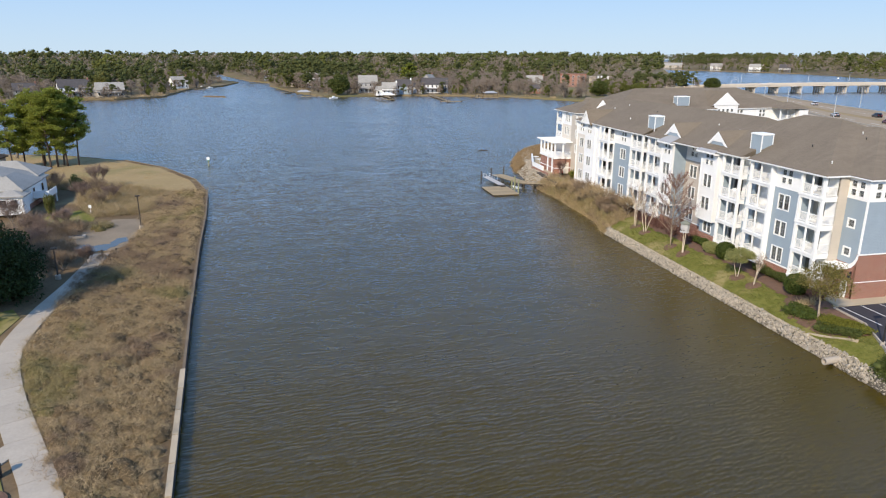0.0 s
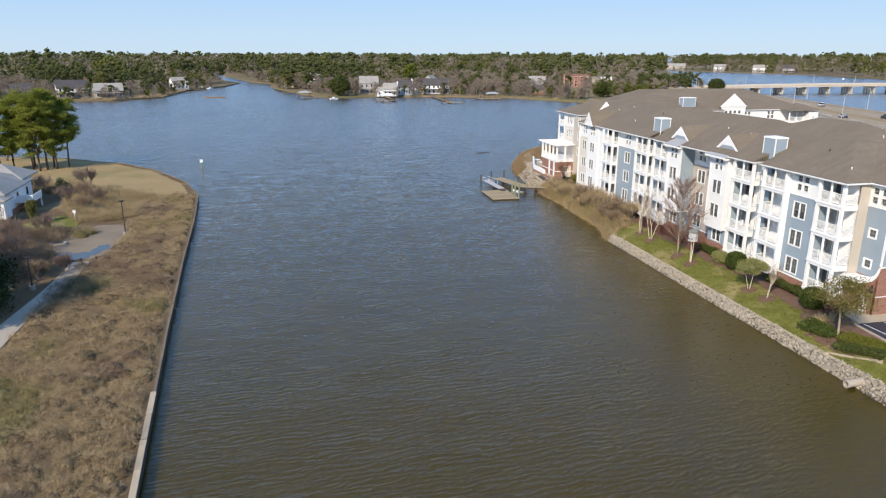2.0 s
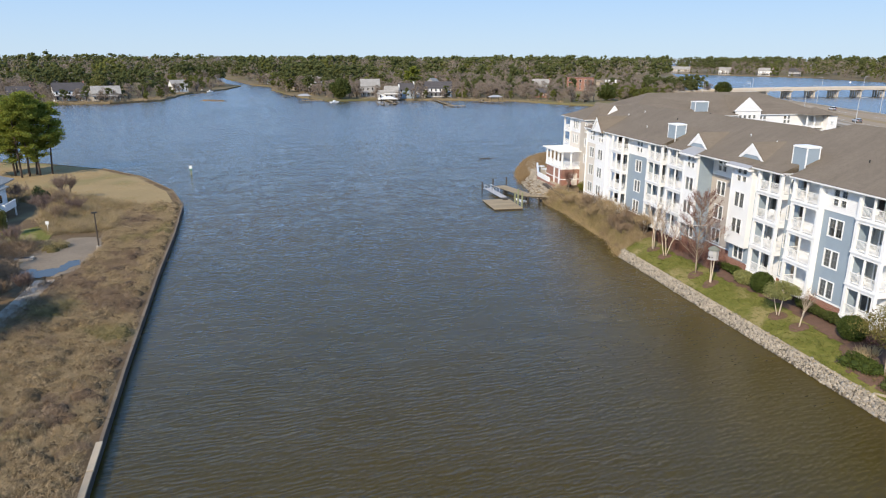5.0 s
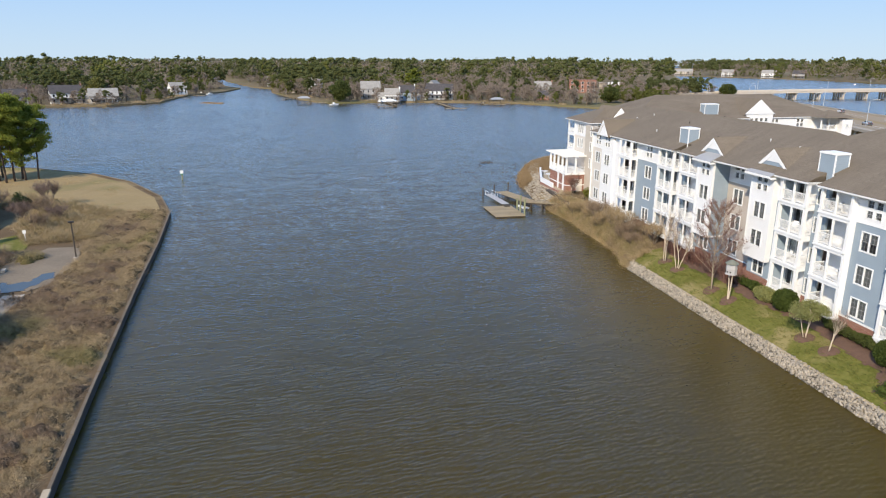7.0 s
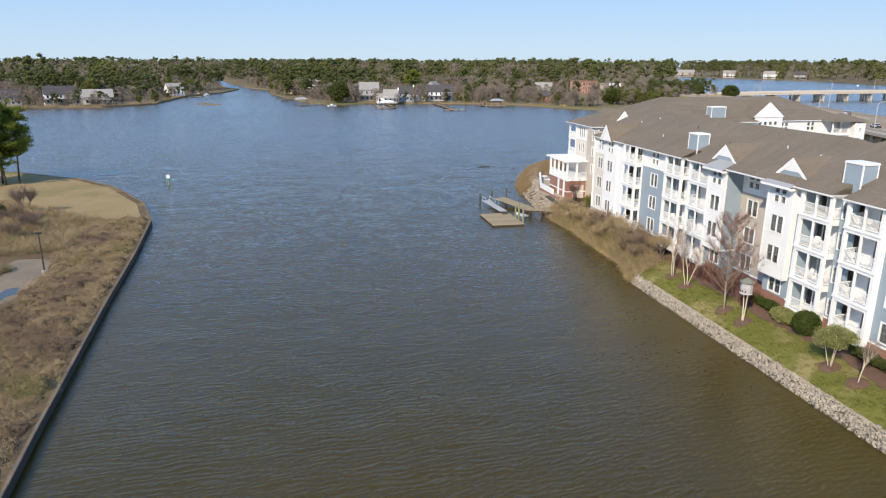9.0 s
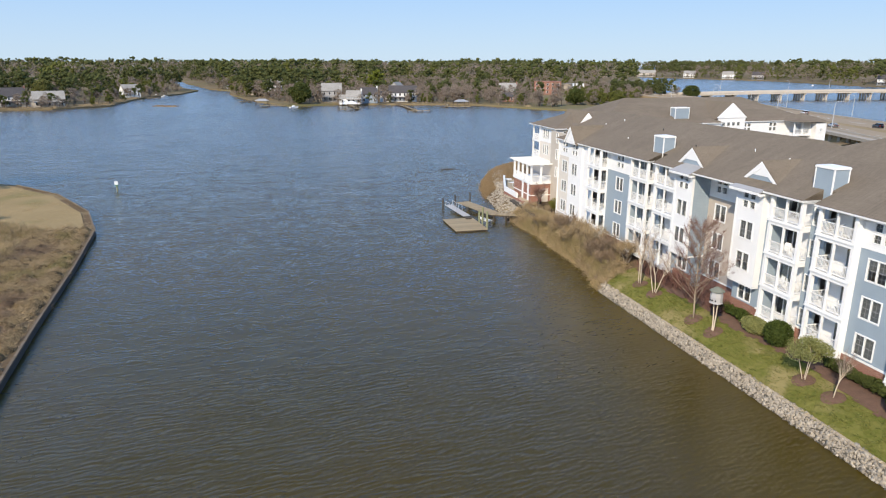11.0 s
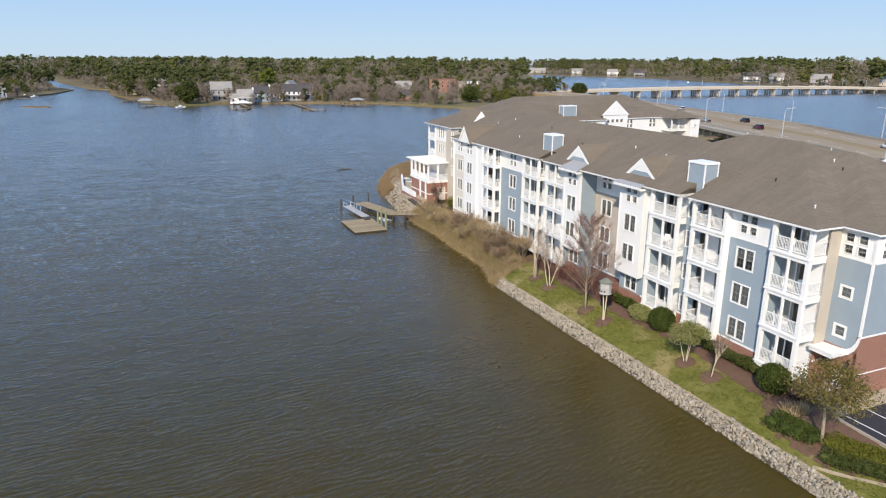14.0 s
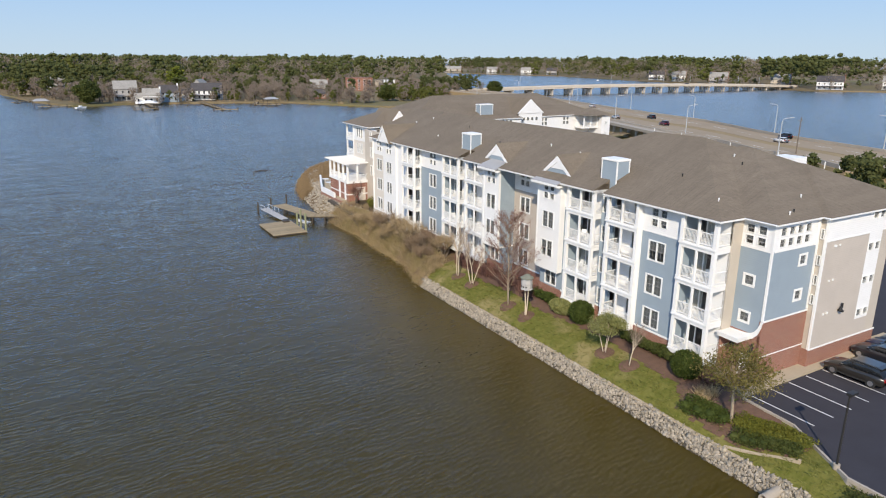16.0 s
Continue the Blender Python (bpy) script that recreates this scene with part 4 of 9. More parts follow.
def railing(y0, y1, x, z, along="y", loose=False, parent=None):
    """White rail with thin pickets between two ends; loose: each picket a piece of its own."""
    sh = Shape()

    def bar(a0, a1, half, b0, b1):
        if along == "y":
            sh.box(x - half, x + half, a0, a1, b0, b1)
        else:
            sh.box(a0, a1, x - half, x + half, b0, b1)
    bar(y0, y1, 0.035, z + 0.98, z + 1.05)
    if not loose:
        bar(y0, y1, 0.03, z + 0.10, z + 0.16)
    n = max(2, int((y1 - y0) / 0.125))
    cuts = [y0 + (y1 - y0) * k / n for k in range(1, n)]
    if not loose:
        for c in cuts:
            bar(c - 0.016, c + 0.016, 0.014, z + 0.16, z + 0.98)
    ob = part("railing", sh, WHITE, apartments if loose else parent)
    if loose:
        low = (x - 0.03, x + 0.03, y0, y1) if along == "y" else (y0, y1, x - 0.03, x + 0.03)
        part("bottom_rail", Shape().box(*low, z + 0.10, z + 0.16), WHITE, ob)
        for c in cuts:
            part("picket", PICKET, None, ob, at=pose(x, c, z) if along == "y" else pose(c, x, z))
    else:
        tagged(ob, "white picket railing", kind="stuff")
    return ob


def balcony_stack(y0, y1, front, depth, levels=LEVELS, open_near=False, open_far=False, side=BLUE_SIDING, back=WHITE_SIDING, door_shift=0.35, top=EAVE - 0.27):
    """Balconies one above another: slab, posts, rails, a glazed door in the wall behind."""
    rear = front + depth
    mid = (y0 + y1) / 2
    holes = []
    for z in levels:
        slab = part("balcony", Shape().box(front, rear, y0, y1, z - 0.16, z).box(front + 0.03, rear, y0 + 0.03, y1 - 0.03, z - 0.5, z - 0.16).box(front - 0.05, front + 0.12, y0 - 0.05, y1 + 0.05, z - 0.22, z - 0.1), WHITE, apartments)
        railing(y0 + 0.3, y1 - 0.3, front + 0.14, z, "y", y0 < 8, slab)
        if open_near:
            railing(front + 0.3, rear, y0 + 0.14, z, "x", y0 < 8, slab)
        if open_far:
            railing(front + 0.3, rear, y1 - 0.14, z, "x", y0 < 8, slab)
        head = min(z + 2.5, top)
        for c, w in ((y0 + 0.15, 0.15), (mid, 0.08), (y1 - 0.15, 0.15)):
            part("column", Shape().box(front + 0.02, front + 0.02 + 2 * w, c - w, c + w, z, head if z == levels[-1] else z + 2.5).box(front - 0.01, front + 0.05 + 2 * w, c - w - 0.03, c + w + 0.03, z, z + 0.12), WHITE, slab)
        dm = mid + door_shift * (y1 - y0) * 0.5
        hole = (dm - 0.9, dm + 0.9, z + 0.05, z + 2.15)
        holes.append(hole)
        door = part("sliding_door", Shape().box(rear - 0.03, rear + 0.08, hole[0] - 0.08, hole[0], z, hole[3] + 0.08).box(rear - 0.03, rear + 0.08, hole[1], hole[1] + 0.08, z, hole[3] + 0.08).box(rear - 0.03, rear + 0.08, hole[0], hole[1], hole[3], hole[3] + 0.08).box(rear - 0.02, rear + 0.06, dm - 0.05, dm + 0.05, z + 0.05, hole[3]), WHITE, apartments)
        part("pane", Shape().box(rear + 0.02, rear + 0.03, hole[0], dm - 0.05, z + 0.05, hole[3]), GLASS, door)
        part("pane", Shape().box(rear + 0.02, rear + 0.03, dm + 0.05, hole[1], z + 0.05, hole[3]), GLASS, door)
        if rng.random() < 0.85:
            near_side = rng.random() < 0.5
            folds = Shape()
            c0, c1 = (hole[0], dm + 0.1) if near_side else (dm - 0.2, hole[1])
            for k in range(int((c1 - c0) / 0.12)):
                folds.box(rear + 0.12 + 0.03 * (k % 2), rear + 0.16 + 0.03 * (k % 2), c0 + 0.12 * k, c0 + 0.12 * k + 0.119, z + 0.05, hole[3] + 0.02)
            part("curtain", folds, CURTAIN, door, "pale drawn curtain")
    wall_panel("balcony_wall", "water", rear, y0, y1, levels[0] - 1.6, top, holes, back)
    for y, is_open in ((y0, open_near), (y1 - 0.2, open_far)):
        if not is_open:
            part("side_wall", Shape().box(front + 0.32, rear, y, y + 0.2, levels[0] - 0.5, top), side, apartments)


# balconies along the water front
balcony_stack(0.1, 3.5, 0.25, 1.75, open_near=True)
balcony_stack(7.9, 11.7, 0.25, 1.75, open_far=True, side=WHITE_SIDING, door_shift=-0.35)
balcony_stack(13.3, 17.05, 0.25, 1.75, open_near=True)
balcony_stack(31.3, 35.5, 0.25, 1.75, open_far=True, door_shift=-0.3)
balcony_stack(37.0, 40.9, 0.25, 1.75, open_near=True)
balcony_stack(47.6, 51.4, -0.25, 2.0, open_near=True, open_far=True, back=WHITE_SIDING)


def banded(lo, hi, at, columns, body, skirt=BRICK, brick_top=4.3, white_from=12.95, base=2.2, quads=(), wins=(4.6, 7.55, 10.5), kind="pair"):
    """A bay of wall: brick foot, coloured storeys with a column of windows, white frieze with small square lights."""
    holes = [add_window(kind, "water", at, c, z) for c in columns for z in wins]
    top_holes = [h for c in quads for h in quad_windows("water", at, c)]
    wall_panel("brick_base", "water", at - 0.04, lo, hi, base, brick_top, [], skirt)
    wall_panel("siding_wall", "water", at, lo, hi, brick_top, white_from, holes, body)
    wall_panel("frieze_wall", "water", at, lo, hi, white_from, EAVE - 0.27, top_holes, WHITE_SIDING)
    part("belt_trim", Shape().box(at - 0.06, at - 0.002, lo, hi, brick_top - 0.02, brick_top + 0.14), WHITE, apartments)
    part("belt_trim", Shape().box(at - 0.03, at - 0.002, lo, hi, white_from - 0.06, white_from + 0.06), WHITE, apartments)


banded(3.5, 7.9, 0.8, (6.1,), BLUE_SIDING, quads=(6.1,))
banded(17.05, 17.95, 0.9, (), BLUE_SIDING)
banded(11.7, 13.3, 1.25, (12.85,), BLUE_SIDING, kind="slit", wins=(4.6, 7.6, 10.6, 13.3), white_from=15.05)
banded(21.4, 28.3, 2.4, (26.3,), TAN_SIDING, quads=(26.4,))
banded(35.5, 37.0, 1.25, (36.4,), BLUE_SIDING, kind="slit", wins=(4.6, 7.6, 10.6, 13.3), white_from=15.05)
banded(40.9, 47.6, 0.9, (44.3,), BLUE_SIDING, quads=(44.3,))
banded(51.4, 54.4, 0.7, (), WHITE_SIDING)
banded(54.4, 58.6, 0.45, (56.6,), WHITE_SIDING, quads=(56.6,), skirt=BEIGE_SIDING)
banded(58.6, 62.3, 0.6, (60.2,), CREAM_SIDING, quads=(60.2,), skirt=BEIGE_SIDING)

# white bays that hang above the ground floor
for lo, hi in ((17.95, 21.4), (28.3, 31.3)):
    c = (lo + hi) / 2
    body_holes = [add_window("pair", "water", 0.25, c, z) for z in (7.55, 10.5)] + quad_windows("water", 0.25, c)
    wall_panel("bay_front", "water", 0.25, lo, hi, 6.4, EAVE - 0.27, body_holes, WHITE_SIDING)
    part("bay_side", Shape().box(0.5, 2.6, lo, lo + 0.2, 6.4, EAVE - 0.27), WHITE_SIDING if lo < 20 else BLUE_SIDING, apartments)
    part("bay_side", Shape().box(0.5, 2.6, hi - 0.2, hi, 6.4, EAVE - 0.27), WHITE_SIDING, apartments)
    part("bay_soffit", Shape().box(0.25, 2.6, lo, hi, 6.2, 6.4), WHITE, apartments)
    hole = add_window("pair", "water", 0.95, c, 4.45)
    wall_panel("siding_wall", "water", 0.95, lo, hi, 4.3, 6.2, [hole], BLUE_SIDING)
    wall_panel("brick_base", "water", 0.92, lo, hi, 2.2, 4.3, [], BRICK)
    part("side_wall", Shape().box(1.2, 2.6, lo, lo + 0.2, 2.2, 6.2), BLUE_SIDING, apartments)
    part("side_wall", Shape().box(1.2, 2.6, hi - 0.2, hi, 2.2, 6.2), BLUE_SIDING, apartments)
    part("corner_board", Shape().box(0.21, 0.4, lo - 0.06, lo + 0.1, 6.4, EAVE - 0.27).box(0.21, 0.4, hi - 0.1, hi + 0.06, 6.4, EAVE - 0.27), WHITE, apartments)
for y, x in ((3.5, 0.76), (7.9, 0.76), (40.9, 0.86), (47.6, 0.86), (21.4, 2.36), (62.3, 0.56)):
    part("corner_board", Shape().box(x - 0.03, x + 0.1, y - 0.1, y + 0.1, 4.4, EAVE - 0.27), WHITE, apartments)
    part("downspout", Shape().tube([(x - 0.1, y, 2.3), (x - 0.1, y, EAVE - 0.3)], 0.05, 6), WHITE, apartments)

# near end, beside the parking lot
part("end_wall", Shape().box(2.0, 3.3, 0.0, 0.25, 6.4, EAVE - 0.27), BEIGE_SIDING, apartments)
part("end_wall", Shape().box(2.0, 3.3, 0.0, 0.25, 2.2, 6.4), BRICK, apartments)
front_holes = quad_windows("water", 3.05, -1.15, cols=2, gap=1.0) + [add_window("small", "water", 3.05, -1.05, z) for z in (7.2, 10.15)]
wall_panel("end_bay_front", "water", 3.05, -2.6, 0.0, 6.55, 13.2, front_holes, BLUE_SIDING)
wall_panel("end_bay_front", "water", 3.05, -2.6, 0.0, 13.2, EAVE - 0.27, front_holes, WHITE_SIDING)
wall_panel("brick_front", "water", 3.0, -2.6, 0.0, 2.2, 6.55, [(-1.9, -1.0, 2.2, 4.75)], BRICK)
end_holes = quad_windows("lot", -2.6, 5.6, cols=4, gap=1.0) + [add_window("small", "lot", -2.6, 7.0, z) for z in (8.75, 11.6)]
wall_panel("end_wall", "lot", -2.6, 3.3, 8.5, 7.75, 13.2, end_holes, BLUE_SIDING)
wall_panel("end_wall", "lot", -2.6, 3.3, 8.5, 13.2, EAVE - 0.27, end_holes, WHITE_SIDING)
wall_panel("brick_end", "lot", -2.65, 3.0, 8.6, 2.2, 7.75, [], BRICK)
for b in ((3.0, 8.6, -2.70, -2.655, 7.70, 7.83), (3.0, 8.6, -2.68, -2.655, 4.80, 4.89), (3.3, 8.5, -2.64, -2.605, 13.12, 13.26), (3.01, 3.045, -2.6, 0.0, 13.12, 13.26)):
    part("belt_trim", Shape().box(*b), WHITE, apartments)
part("corner_board", Shape().box(2.99, 3.15, -2.66, -2.5, 7.8, EAVE - 0.27), WHITE, apartments)
part("corner_board", Shape().box(8.42, 8.6, -2.68, -2.5, 7.86, EAVE - 0.27), WHITE, apartments)
# the curved white sweep where siding meets brick, and the flat roof over the side door
sweep = [(0.0, 6.45), (-1.3, 6.5), (-1.8, 6.6), (-2.15, 6.85), (-2.4, 7.25), (-2.55, 7.75), (-2.72, 7.75), (-2.62, 7.2), (-2.4, 6.65), (-2.0, 6.2), (-1.5, 6.0), (0.0, 5.95)]
part("sweep_trim", Shape().prism(sweep, lambda a, b, s: (2.93 if s else 2.995, a, b)), WHITE, apartments, "curved white trim board")
part("door_canopy", Shape().box(1.6, 3.0, -1.75, 0.05, 6.05, 6.3).box(1.55, 3.0, -1.8, 0.1, 6.3, 6.42), WHITE, apartments)
part("side_door", Shape().box(3.02, 3.12, -1.9, -1.0, 2.4, 4.75), WHITE, apartments)
part("end_band", Shape().box(2.0, 3.0, -0.06, -0.005, 5.0, 5.12), WHITE, apartments)

# beige section of the end, set a little nearer the lot, with a return
RET = -3.2
for z in (8.3, 9.9, 11.5, 13.6):
    add_window("strip", "water", 8.53, -2.92, z)
part("return_wall", Shape().box(8.6, 8.85, RET, -2.6, 4.5, EAVE - 0.27), BEIGE_SIDING, apartments)
part("return_brick", Shape().box(8.55, 8.85, RET - 0.05, -2.65, 2.2, 4.5), BRICK, apartments)
lot_holes = [h for z in (6.09, 8.97, 11.82, 14.5) for h in (add_window("quad", "lot", RET, 15.14, z), add_window("quad", "lot", RET, 16.12, z))]
wall_panel("end_wall", "lot", RET, 8.85, 14.7, 4.5, 13.4, [], TAUPE_SIDING)
wall_panel("end_wall", "lot", RET, 8.85, 14.7, 13.4, EAVE - 0.27, [], WHITE_SIDING)
wall_panel("end_wall", "lot", RET, 14.7, 16.6, 5.9, EAVE - 0.27, lot_holes, WHITE_SIDING)
wall_panel("end_wall", "lot", RET, 14.7, 16.6, 4.5, 5.9, [], TAUPE_SIDING)
wall_panel("end_wall", "lot", RET, 16.6, 17.9, 4.5, 13.4, [], BEIGE_SIDING)
wall_panel("end_wall", "lot", RET, 16.6, 17.9, 13.4, EAVE - 0.27, [], WHITE_SIDING)
wall_panel("brick_end", "lot", RET - 0.05, 8.85, 17.95, 2.2, 4.5, [], BRICK)
for b in ((8.5, 18.0, RET - 0.10, RET - 0.055, 4.45, 4.58), (8.85, 14.7, RET - 0.04, RET - 0.005, 13.36, 13.46)):
    part("belt_trim", Shape().box(*b), WHITE, apartments)
part("corner_board", Shape().box(8.52, 8.7, RET - 0.08, RET + 0.1, 4.5, EAVE - 0.27), WHITE, apartments)
part("rear_wall", Shape().box(17.65, 17.9, RET + 0.25, -1.5, 2.2, EAVE - 0.27), BEIGE_SIDING, apartments)
part("rear_wall", Shape().box(17.9, 20.75, -1.75, -1.5, 2.2, EAVE - 0.27), BEIGE_SIDING, apartments)
part("rear_wall", Shape().box(20.75, 21.0, -1.75, 27.0, 2.2, EAVE - 0.27), BEIGE_SIDING, apartments)
for x, z in ((9.85, 12.86), (10.0, 12.84), (10.5, 12.86), (9.8, 10.0), (10.3, 10.03), (9.8, 7.22), (10.3, 7.25)):
    part("wall_vent", Shape().box(x, x + 0.13, RET - 0.09, RET - 0.005, z, z + 0.15), WHITE, apartments)

# core that closes the rooms off
part("interior_core", Shape().box(4.6, 19.5, 1.0, 61.0, 2.5, 15.0), INTERIOR, apartments)
part("interior_core", Shape().box(4.8, 19.4, -1.0, 0.9, 2.5, 14.9), INTERIOR, apartments)
part("party_wall", Shape().box(2.0, 4.7, 3.4, 3.6, 2.2, 15.0).box(2.6, 4.7, 20.9, 21.1, 2.2, 15.0).box(2.6, 4.7, 31.2, 31.4, 2.2, 15.0).box(2.0, 4.7, 51.3, 51.5, 2.2, 15.0), INTERIOR, apartments)
part("far_wall", Shape().box(0.7, 19.5, 62.1, 62.3, 2.2, EAVE - 0.27), TAUPE_SIDING, apartments)


# ---------- roofs ----------
PITCH = 0.42


def hip_shape(x0, x1, y0, y1, z):
    sh = Shape()
    w, l = x1 - x0, y1 - y0
    if w <= l:
        r0, r1 = (x0 + w / 2, y0 + w / 2, z + PITCH * w / 2), (x0 + w / 2, y1 - w / 2, z + PITCH * w / 2)
        faces = [(0, 1, 4), (1, 2, 5, 4), (2, 3, 5), (3, 0, 4, 5)]
    else:
        r0, r1 = (x0 + l / 2, y0 + l / 2, z + PITCH * l / 2), (x1 - l / 2, y0 + l / 2, z + PITCH * l / 2)
        faces = [(0, 1, 5, 4), (1, 2, 5), (2, 3, 4, 5), (3, 0, 4)]
    return sh.add([(x0, y0, z), (x1, y0, z), (x1, y1, z), (x0, y1, z), r0, r1], faces + [(3, 2, 1, 0)])


def notched(name, shape, material, cuts, label=""):
    """A mesh with boxes cut out of it."""
    ob = new(name, shape.mesh(name, material))
    for c in cuts:
        tool = new("tool", Shape().box(*c).mesh("tool"))
        mod = ob.modifiers.new("cut", "BOOLEAN")
        mod.object, mod.operation, mod.solver = tool, "DIFFERENCE", "EXACT"
        bpy.context.view_layer.update()
        me = bpy.data.meshes.new_from_object(ob.evaluated_get(bpy.context.evaluated_depsgraph_get()))
        ob.modifiers.clear()
        ob.data = me
        bpy.data.objects.remove(tool)
    ob.data.name = name
    ob.parent = apartments
    return tagged(ob, label)


NOTCHES = [(-1, 1.95, 11.95, 13.2, 14, 18), (-1, 1.95, 35.75, 36.9, 14, 18)]
ROOFS = [
    (-0.10, 21.2, -0.35, 27.0, EAVE, NOTCHES[:1]),
    (2.65, 21.26, -3.0, 17.0, EAVE - 0.012, []),
    (8.2, 21.32, -3.6, 12.0, EAVE - 0.02, []),
    (-0.03, 18.0, 12.0, 52.0, EAVE - 0.03, NOTCHES),
    (0.05, 18.2, 34.0, 62.8, EAVE - 0.04, NOTCHES[1:]),
    (5.4, 30.0, 75.1, 86.8, EAVE + 0.01, []),
    (7.5, 22.0, 58.0, 82.0, EAVE - 0.05, []),
    (17.0, 63.6, 81.25, 101.0, EAVE - 0.01, []),
    (29.6, 42.0, 79.85, 92.0, EAVE - 0.02, []),
]
for x0, x1, y0, y1, z, cuts in ROOFS:
    notched("roof", hip_shape(x0, x1, y0, y1, z), SHINGLE, cuts, "brown asphalt shingle hip roof")
    notched("eave_board", Shape().box(x0 + 0.02, x1 - 0.02, y0 + 0.02, y1 - 0.02, z - 0.15, z - 0.004), WHITE, cuts)
    notched("soffit", Shape().box(x0 + 0.32, x1 - 0.32, y0 + 0.32, y1 - 0.32, z - 0.262, z - 0.152), WHITE, cuts)
    g = Shape()
    for a, b in ((y0 + 0.1, y1 - 0.1),):
        g.tube([(x0 - 0.05, a, z - 0.06), (x0 - 0.05, b, z - 0.06)], 0.055, 6)
    if not cuts:
        part("gutter", g, WHITE, apartments)

# chimney chases in blue siding with white corners and caps
for x, y, z in ((1.9, 12.4, 18.15), (1.9, 36.8, 18.15), (32.5, 81.6, 18.2)):
    w, d = (1.95, 1.5) if x < 10 else (1.6, 3.0)
    wy, wx = (w, d) if x < 10 else (1.6, 3.0)
    ch = part("chimney_chase", Shape().box(x, x + wx, y, y + wy, 15.0, z - 0.2), BLUE_SIDING, apartments, "blue-sided chimney chase")
    part("cap", Shape().box(x - 0.07, x + wx + 0.07, y - 0.07, y + wy + 0.07, z - 0.2, z - 0.08).box(x - 0.02, x + wx + 0.02, y - 0.02, y + wy + 0.02, z - 0.08, z - 0.02), WHITE, ch)
    corners = Shape()
    for cx in (x - 0.03, x + wx - 0.08):
        for cy in (y - 0.03, y + wy - 0.08):
            corners.box(cx, cx + 0.11, cy, cy + 0.11, 15.1, z - 0.21)
    part("corner_board", corners, WHITE, ch)


def gable_dormer(c, half, face, z0, z1, back, infill=WHITE_SIDING, shed=True, lo=0.0, hi=0.0):
    """A steep cross gable on the water side: white rakes, shingled slopes, a small metal roof in front."""
    dm = part("dormer", Shape().prism([(c - half + 0.25, z0), (c + half - 0.25, z0), (c, z1 - 0.35)], lambda a, b, s: (face + (0.4 if s else 0.0), a, b)), infill, apartments, "white gabled dormer")
    for sgn in (-1, 1):
        rake = [(c, z1), (c + sgn * half, z0), (c + sgn * (half - 0.42), z0), (c, z1 - 0.62)]
        part("rake_board", Shape().prism(rake if sgn < 0 else rake[::-1], lambda a, b, s: (face - (0.12 if not s else 0.02), a, b)), WHITE, dm)
        slope = Shape()
        slope.hull8([(face - 0.1, c, z1 - 0.02), (face - 0.1, c + sgn * (half + 0.06), z0 - 0.06), (back, c + sgn * (half + 0.06), z0 - 0.06), (back, c, z1 - 0.02)],
                    [(face - 0.1, c, z1 + 0.1), (face - 0.1, c + sgn * (half + 0.06), z0 + 0.05), (back, c + sgn * (half + 0.06), z0 + 0.05), (back, c, z1 + 0.1)])
        part("slope", slope, SHINGLE, dm)
    if shed:
        w = half * 0.52
        part("peak_board", Shape().prism([(c - w, z1 - 0.3 - (z1 - z0) * 0.52), (c + w, z1 - 0.3 - (z1 - z0) * 0.52), (c, z1 - 0.3)], lambda a, b, s: (face - (0.035 if s else 0.075), a, b)), WHITE, dm)
        part("siding_band", Shape().prism([(c - half + 0.5, z0), (c + half - 0.5, z0), (c + half * 0.45, z0 + 0.85), (c - half * 0.45, z0 + 0.85)], lambda a, b, s: (face - (0.0 if s else 0.03), a, b)), BLUE_SIDING, dm)
        top = z0 + 0.2
        sh = Shape().hull8([(-0.5, lo - 0.25, 15.1), (face, lo + 0.02, top - 0.1), (face, hi - 0.02, top - 0.1), (-0.5, hi + 0.25, 15.1)],
                           [(-0.5, lo - 0.25, 15.24), (face, lo + 0.02, top), (face, hi - 0.02, top), (-0.5, hi + 0.25, 15.24)])
        part("shed_roof", sh, TIN, dm, "blue-grey metal shed roof")
        part("shed_fascia", Shape().box(-0.56, -0.505, lo - 0.27, hi + 0.27, 14.98, 15.2).box(-0.5, 0.24, lo - 0.27, lo - 0.2, 14.9, 15.1).box(-0.5, 0.24, hi + 0.2, hi + 0.27, 14.9, 15.1), WHITE, dm)


gable_dormer(19.8, 2.35, 1.25, 15.75, 17.65, 7.5, lo=17.95, hi=21.4)
gable_dormer(30.3, 2.35, 1.25, 15.75, 17.65, 7.5, lo=28.3, hi=31.3)
gable_dormer(57.2, 2.0, -0.15, 15.1, 17.5, 5.0, shed=False)

# roof vents: white and black caps on the slopes
for k, (x, y) in enumerate(((4.3, 7.2), (2.2, 1.8), (10.2, 6.8), (9.2, 5.2), (8.8, -0.6), (5.1, -2.2), (5.9, -2.0), (4.8, 20.6), (4.1, 16.3), (6.3, 44.0), (3.2, 47.0), (5.4, 26.0), (4.2, 34.0), (7.0, 55.0), (5.5, 57.5), (9.5, 41.0), (10.0, 41.8))):
    z = EAVE
    for x0, x1, y0, y1, zz, _ in ROOFS:
        if x0 < x < x1 and y0 < y < y1:
            z = max(z, zz + PITCH * min(x - x0, x1 - x, y - y0, y1 - y))
    part("roof_vent", Shape().tube([(x, y, z - 0.1), (x, y, z + 0.17)], 0.04, 8).tube([(x, y, z + 0.15), (x, y, z + 0.25)], 0.065, 8), WHITE if k % 3 else BLACK_METAL, apartments)
part("stair_head", Shape().box(15.4, 17.4, 4.6, 6.8, 16.0, 18.35), WHITE_SIDING, apartments)

